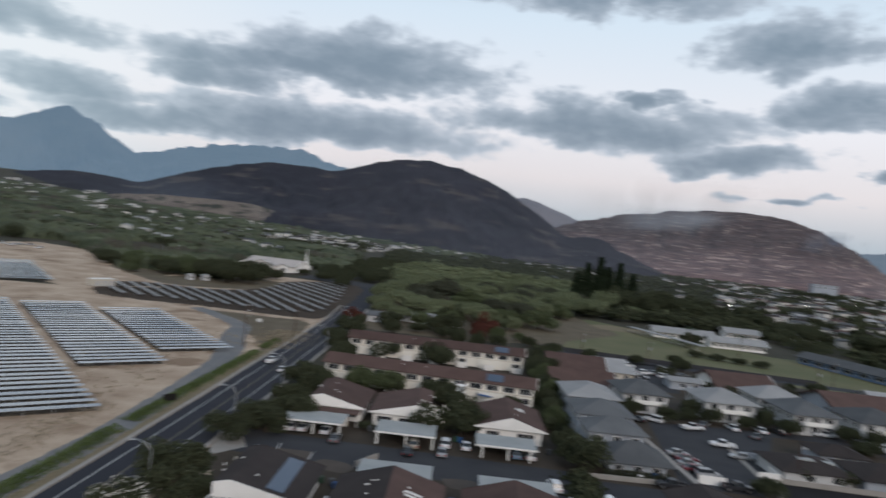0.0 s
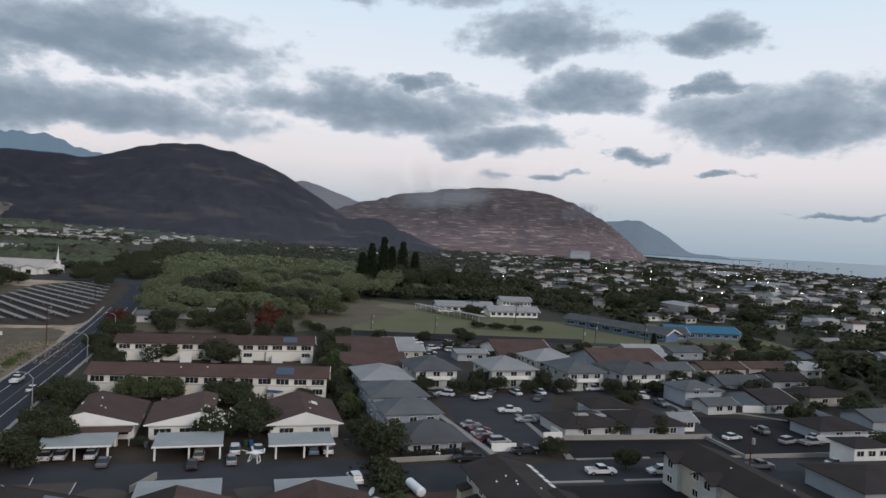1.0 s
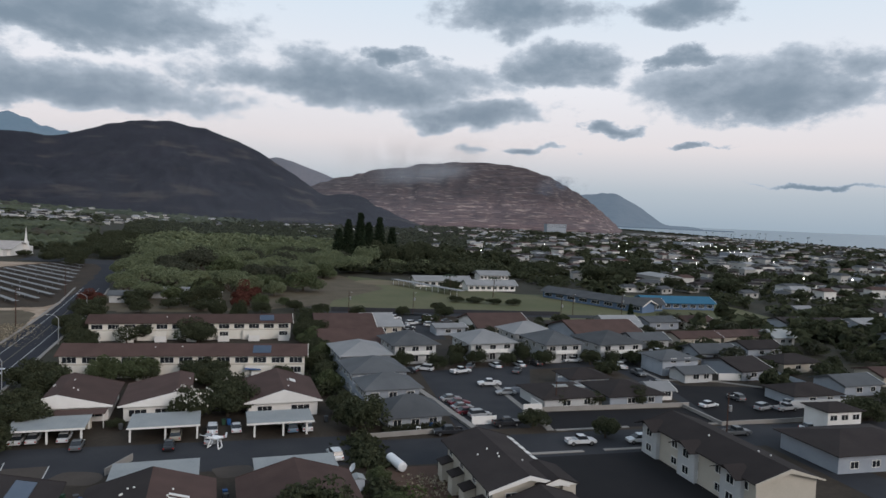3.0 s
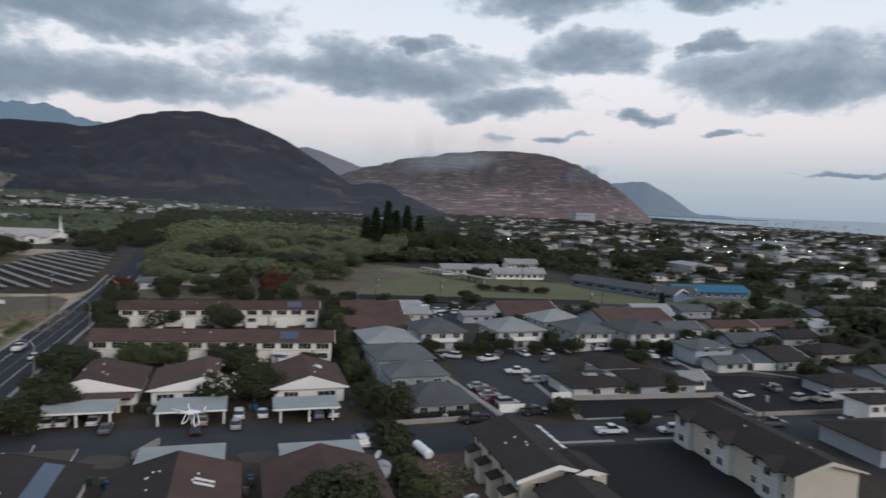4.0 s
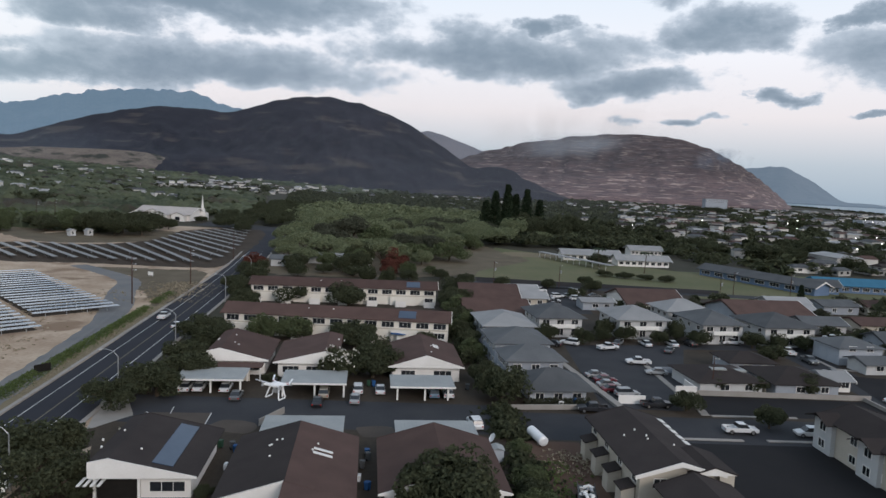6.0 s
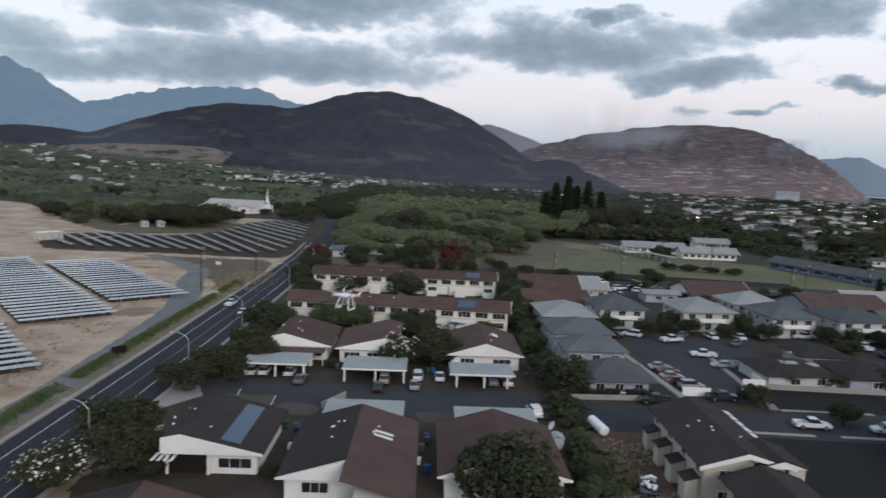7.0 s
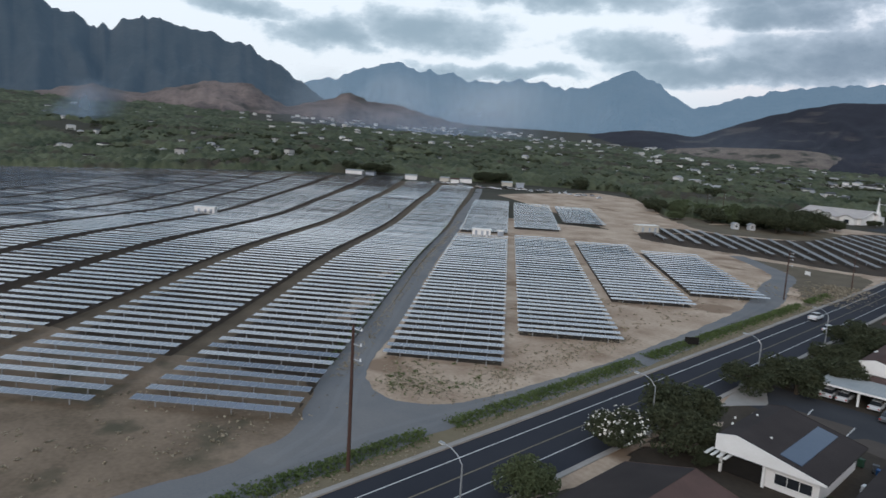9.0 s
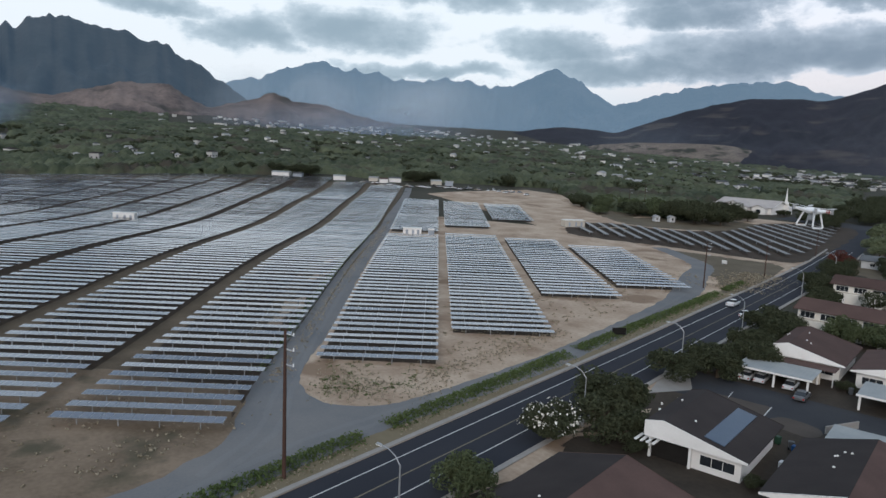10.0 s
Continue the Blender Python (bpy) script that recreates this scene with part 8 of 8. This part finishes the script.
def air_unit(x, y, z, rz):
    root = thing("air_conditioner", pose(x, y, z, 0, 0, rz), "white box air conditioner standing by a wall", "air conditioner", "air conditioners by the walls")
    part("case", boxm(-0.45, -0.2, 0, 0.45, 0.2, 0.8, bevel=0.03), M["plastic"], root)
    part("grille", tube(bmesh.new(), [(0.0, -0.205, 0.4), (0.0, -0.23, 0.4)], [0.28, 0.28], 14), M["steel"], root)


for x, y, rz in ((-6.9, 88, 90), (-24.6, 90, 90), (-13, 149.6, 5), (-29.2, 148, 95), (25.6, 121.5, 5), (16, 128.6, 0)):
    air_unit(x, y, g(x, y), rz)


def tarp_shelter(x, y, rz, w, d, h, label):
    root = thing("tarp_shelter", pose(x, y, g(x, y), 0, 0, rz), label, "shelter", "blue shelters by the terraces")
    bm = bmesh.new()
    grid = [[bm.verts.new((w * (i / 5 - 0.5), d * (j / 5 - 0.5), h + 0.12 * math.sin(i * 1.3) * math.sin(j * 1.1) - 0.05 * i)) for j in range(6)] for i in range(6)]
    for i in range(5):
        for j in range(5):
            bm.faces.new((grid[i][j], grid[i + 1][j], grid[i + 1][j + 1], grid[i][j + 1]))
    sheet = part("tarp", bm, M["bin_blue"], root)
    mod = sheet.modifiers.new("thickness", "SOLIDIFY")
    mod.thickness = 0.04
    for i in (-1, 1):
        for j in (-1, 1):
            part("post", tube(bmesh.new(), [(i * (w / 2 - 0.1), j * (d / 2 - 0.1), -0.1), (i * (w / 2 - 0.1), j * (d / 2 - 0.1), h - 0.1)], [0.04, 0.04], 6), M["steel"], root)


tarp_shelter(-46.4, 165.4, 0, 3.0, 2.6, 2.1, "blue tarpaulin shelter at the end of the terrace")
tarp_shelter(-5.6, 164.4, 5, 3.6, 2.6, 2.2, "blue tarpaulin shelter before the terrace")
tr = thing("flatbed_trailer", pose(21.9, 84.8, 0.03, 0, 0, 80), "dark flatbed trailer loaded with pale scrap", "trailer")
part("bed", boxm(-2.6, -1.1, 0.55, 2.6, 1.1, 0.72, bevel=0.03), M["car_dark"], tr)
for s in (-1, 1):
    part("side", boxm(-2.6, s * 1.08 - 0.03, 0.72, 2.6, s * 1.08 + 0.03, 1.15), M["car_dark"], tr)
    part("wheel", tube(bmesh.new(), [(0.2, s * 1.15, 0.32), (0.2, s * 1.35, 0.32)], [0.34, 0.34], 12), M["tyre"], tr)
sr = random.Random(3)
for k in range(16):
    bm = box(bmesh.new(), -0.4, -0.2, 0, 0.4, 0.2, 0.25, bevel=0.05)
    bmesh.ops.transform(bm, matrix=pose(sr.uniform(-2.1, 2.1), sr.uniform(-0.7, 0.7), 0.74 + 0.25 * sr.random(), sr.uniform(-25, 25), sr.uniform(-25, 25), sr.uniform(0, 180)), verts=bm.verts)
    part("scrap_piece", bm, M[sr.choice(["plastic", "concrete", "steel", "white"])], tr)
low_wall(-41.5, 56, -42.6, 72, 0.8, "low concrete garden wall beside the road", "concrete", 0.2)
low_wall(-43, 100, -38, 97.2, 1.2, "pale timber fence behind the dark-roofed house", "tanwall", 0.08, "fence")
low_wall(-45.5, 138, -46.5, 150, 1.2, "grey block wall along the road", "greywall", 0.2)
for x0, y0, x1, y1 in ((50.5, 146, 65, 147), (67.7, 147, 67.9, 133), (110, 168, 110.5, 174), (104, 172, 126, 173), (131, 140, 131.5, 172), (84, 226, 106, 228), (62, 205, 82, 206), (112, 184, 146, 187), (146, 150, 147, 176)):
    low_wall(x0, y0, x1, y1, 1.3, "weathered grey yard fence between houses", sr.choice(["greywall", "tanwall", "concrete"]), 0.1, "fence")

# ---- the quadcopter hovering ahead ----
def quadcopter(x, y, z, rz):
    root = thing("quadcopter", pose(x, y, z, 4, 3, rz), "small white quadcopter hovering with tall landing legs", "drone")
    bm = bmesh.new()
    bmesh.ops.create_uvsphere(bm, u_segments=16, v_segments=10, radius=1.0)
    bmesh.ops.transform(bm, matrix=Matrix.Diagonal((0.085, 0.085, 0.038, 1)), verts=bm.verts)
    part("body", bm, M["plastic"], root)
    for k in range(4):
        a = radians(45 + 90 * k)
        c, s = math.cos(a), math.sin(a)
        arm = part("arm", tube(bmesh.new(), [(c * 0.05, s * 0.05, 0.0), (c * 0.12, s * 0.12, 0.008), (c * 0.178, s * 0.178, 0.012)], [0.026, 0.018, 0.013], 8), M["plastic"], root)
        if k in (0, 3):
            for q in (0.125, 0.145):
                part("stripe", tube(bmesh.new(), [(c * q, s * q, 0.009), (c * (q + 0.009), s * (q + 0.009), 0.0095)], [0.0195, 0.0185], 8), M["redlens"], arm, "red stripe")
        part("motor", tube(bmesh.new(), [(c * 0.178, s * 0.178, -0.012), (c * 0.178, s * 0.178, 0.04)], [0.017, 0.015], 10), M["steel"], arm)
        bm = box(bmesh.new(), -0.118, -0.011, 0.043, 0.118, 0.011, 0.046)
        bmesh.ops.transform(bm, matrix=Matrix.Translation((c * 0.178, s * 0.178, 0)) @ Matrix.Rotation(0.5 + k, 4, "Z"), verts=bm.verts)
        part("propeller", bm, M["plastic"], arm)
    for s in (-1, 1):
        part("landing_leg", tube(bmesh.new(), [(-0.05, s * 0.06, -0.02), (-0.075, s * 0.095, -0.15), (-0.07, s * 0.097, -0.165), (0.07, s * 0.097, -0.165), (0.075, s * 0.095, -0.15), (0.05, s * 0.06, -0.02)], [0.009] * 6, 6), M["plastic"], root)
    part("camera_unit", boxm(-0.03, -0.03, -0.1, 0.03, 0.03, -0.04, bevel=0.008), M["steel"], root)


quadcopter(*DRONE)


# ---- lit lamps of the far town ----
M["glow"] = material("lit_lamp", (0.8, 0.8, 0.75), (0.8, 0.8, 0.75), scale=1, bump=0)
_p = M["glow"].node_tree.nodes["Principled BSDF"]
_p.inputs["Emission Color"].default_value = (1.0, 0.95, 0.85, 1)
_p.inputs["Emission Strength"].default_value = 9.0
rl = random.Random(17)
for k in range(46):
    if k < 16:
        x, y = 520 + rl.uniform(-18, 18) + k * 9, 700 + k * 22
    else:
        x, y = rl.uniform(150, 720), rl.uniform(260, 900)
    if y < 0.4 * x or (x < 230 and 255 < y < 420):
        continue
    h = rl.uniform(6, 9)
    root = thing("town_lamp", pose(x, y, g(x, y), 0, 0, rl.uniform(0, 360)), "lit white lamp on a pole in the town", "street lamp", "lit lamps of the town")
    part("pole", tube(bmesh.new(), [(0, 0, -0.3), (0, 0, h)], [0.1, 0.07], 6), M["steel"], root)
    bm = bmesh.new()
    bmesh.ops.create_icosphere(bm, subdivisions=2, radius=0.34)
    bmesh.ops.transform(bm, matrix=Matrix.Translation((0, 0, h + 0.2)), verts=bm.verts)
    part("bulb", bm, M["glow"], root)
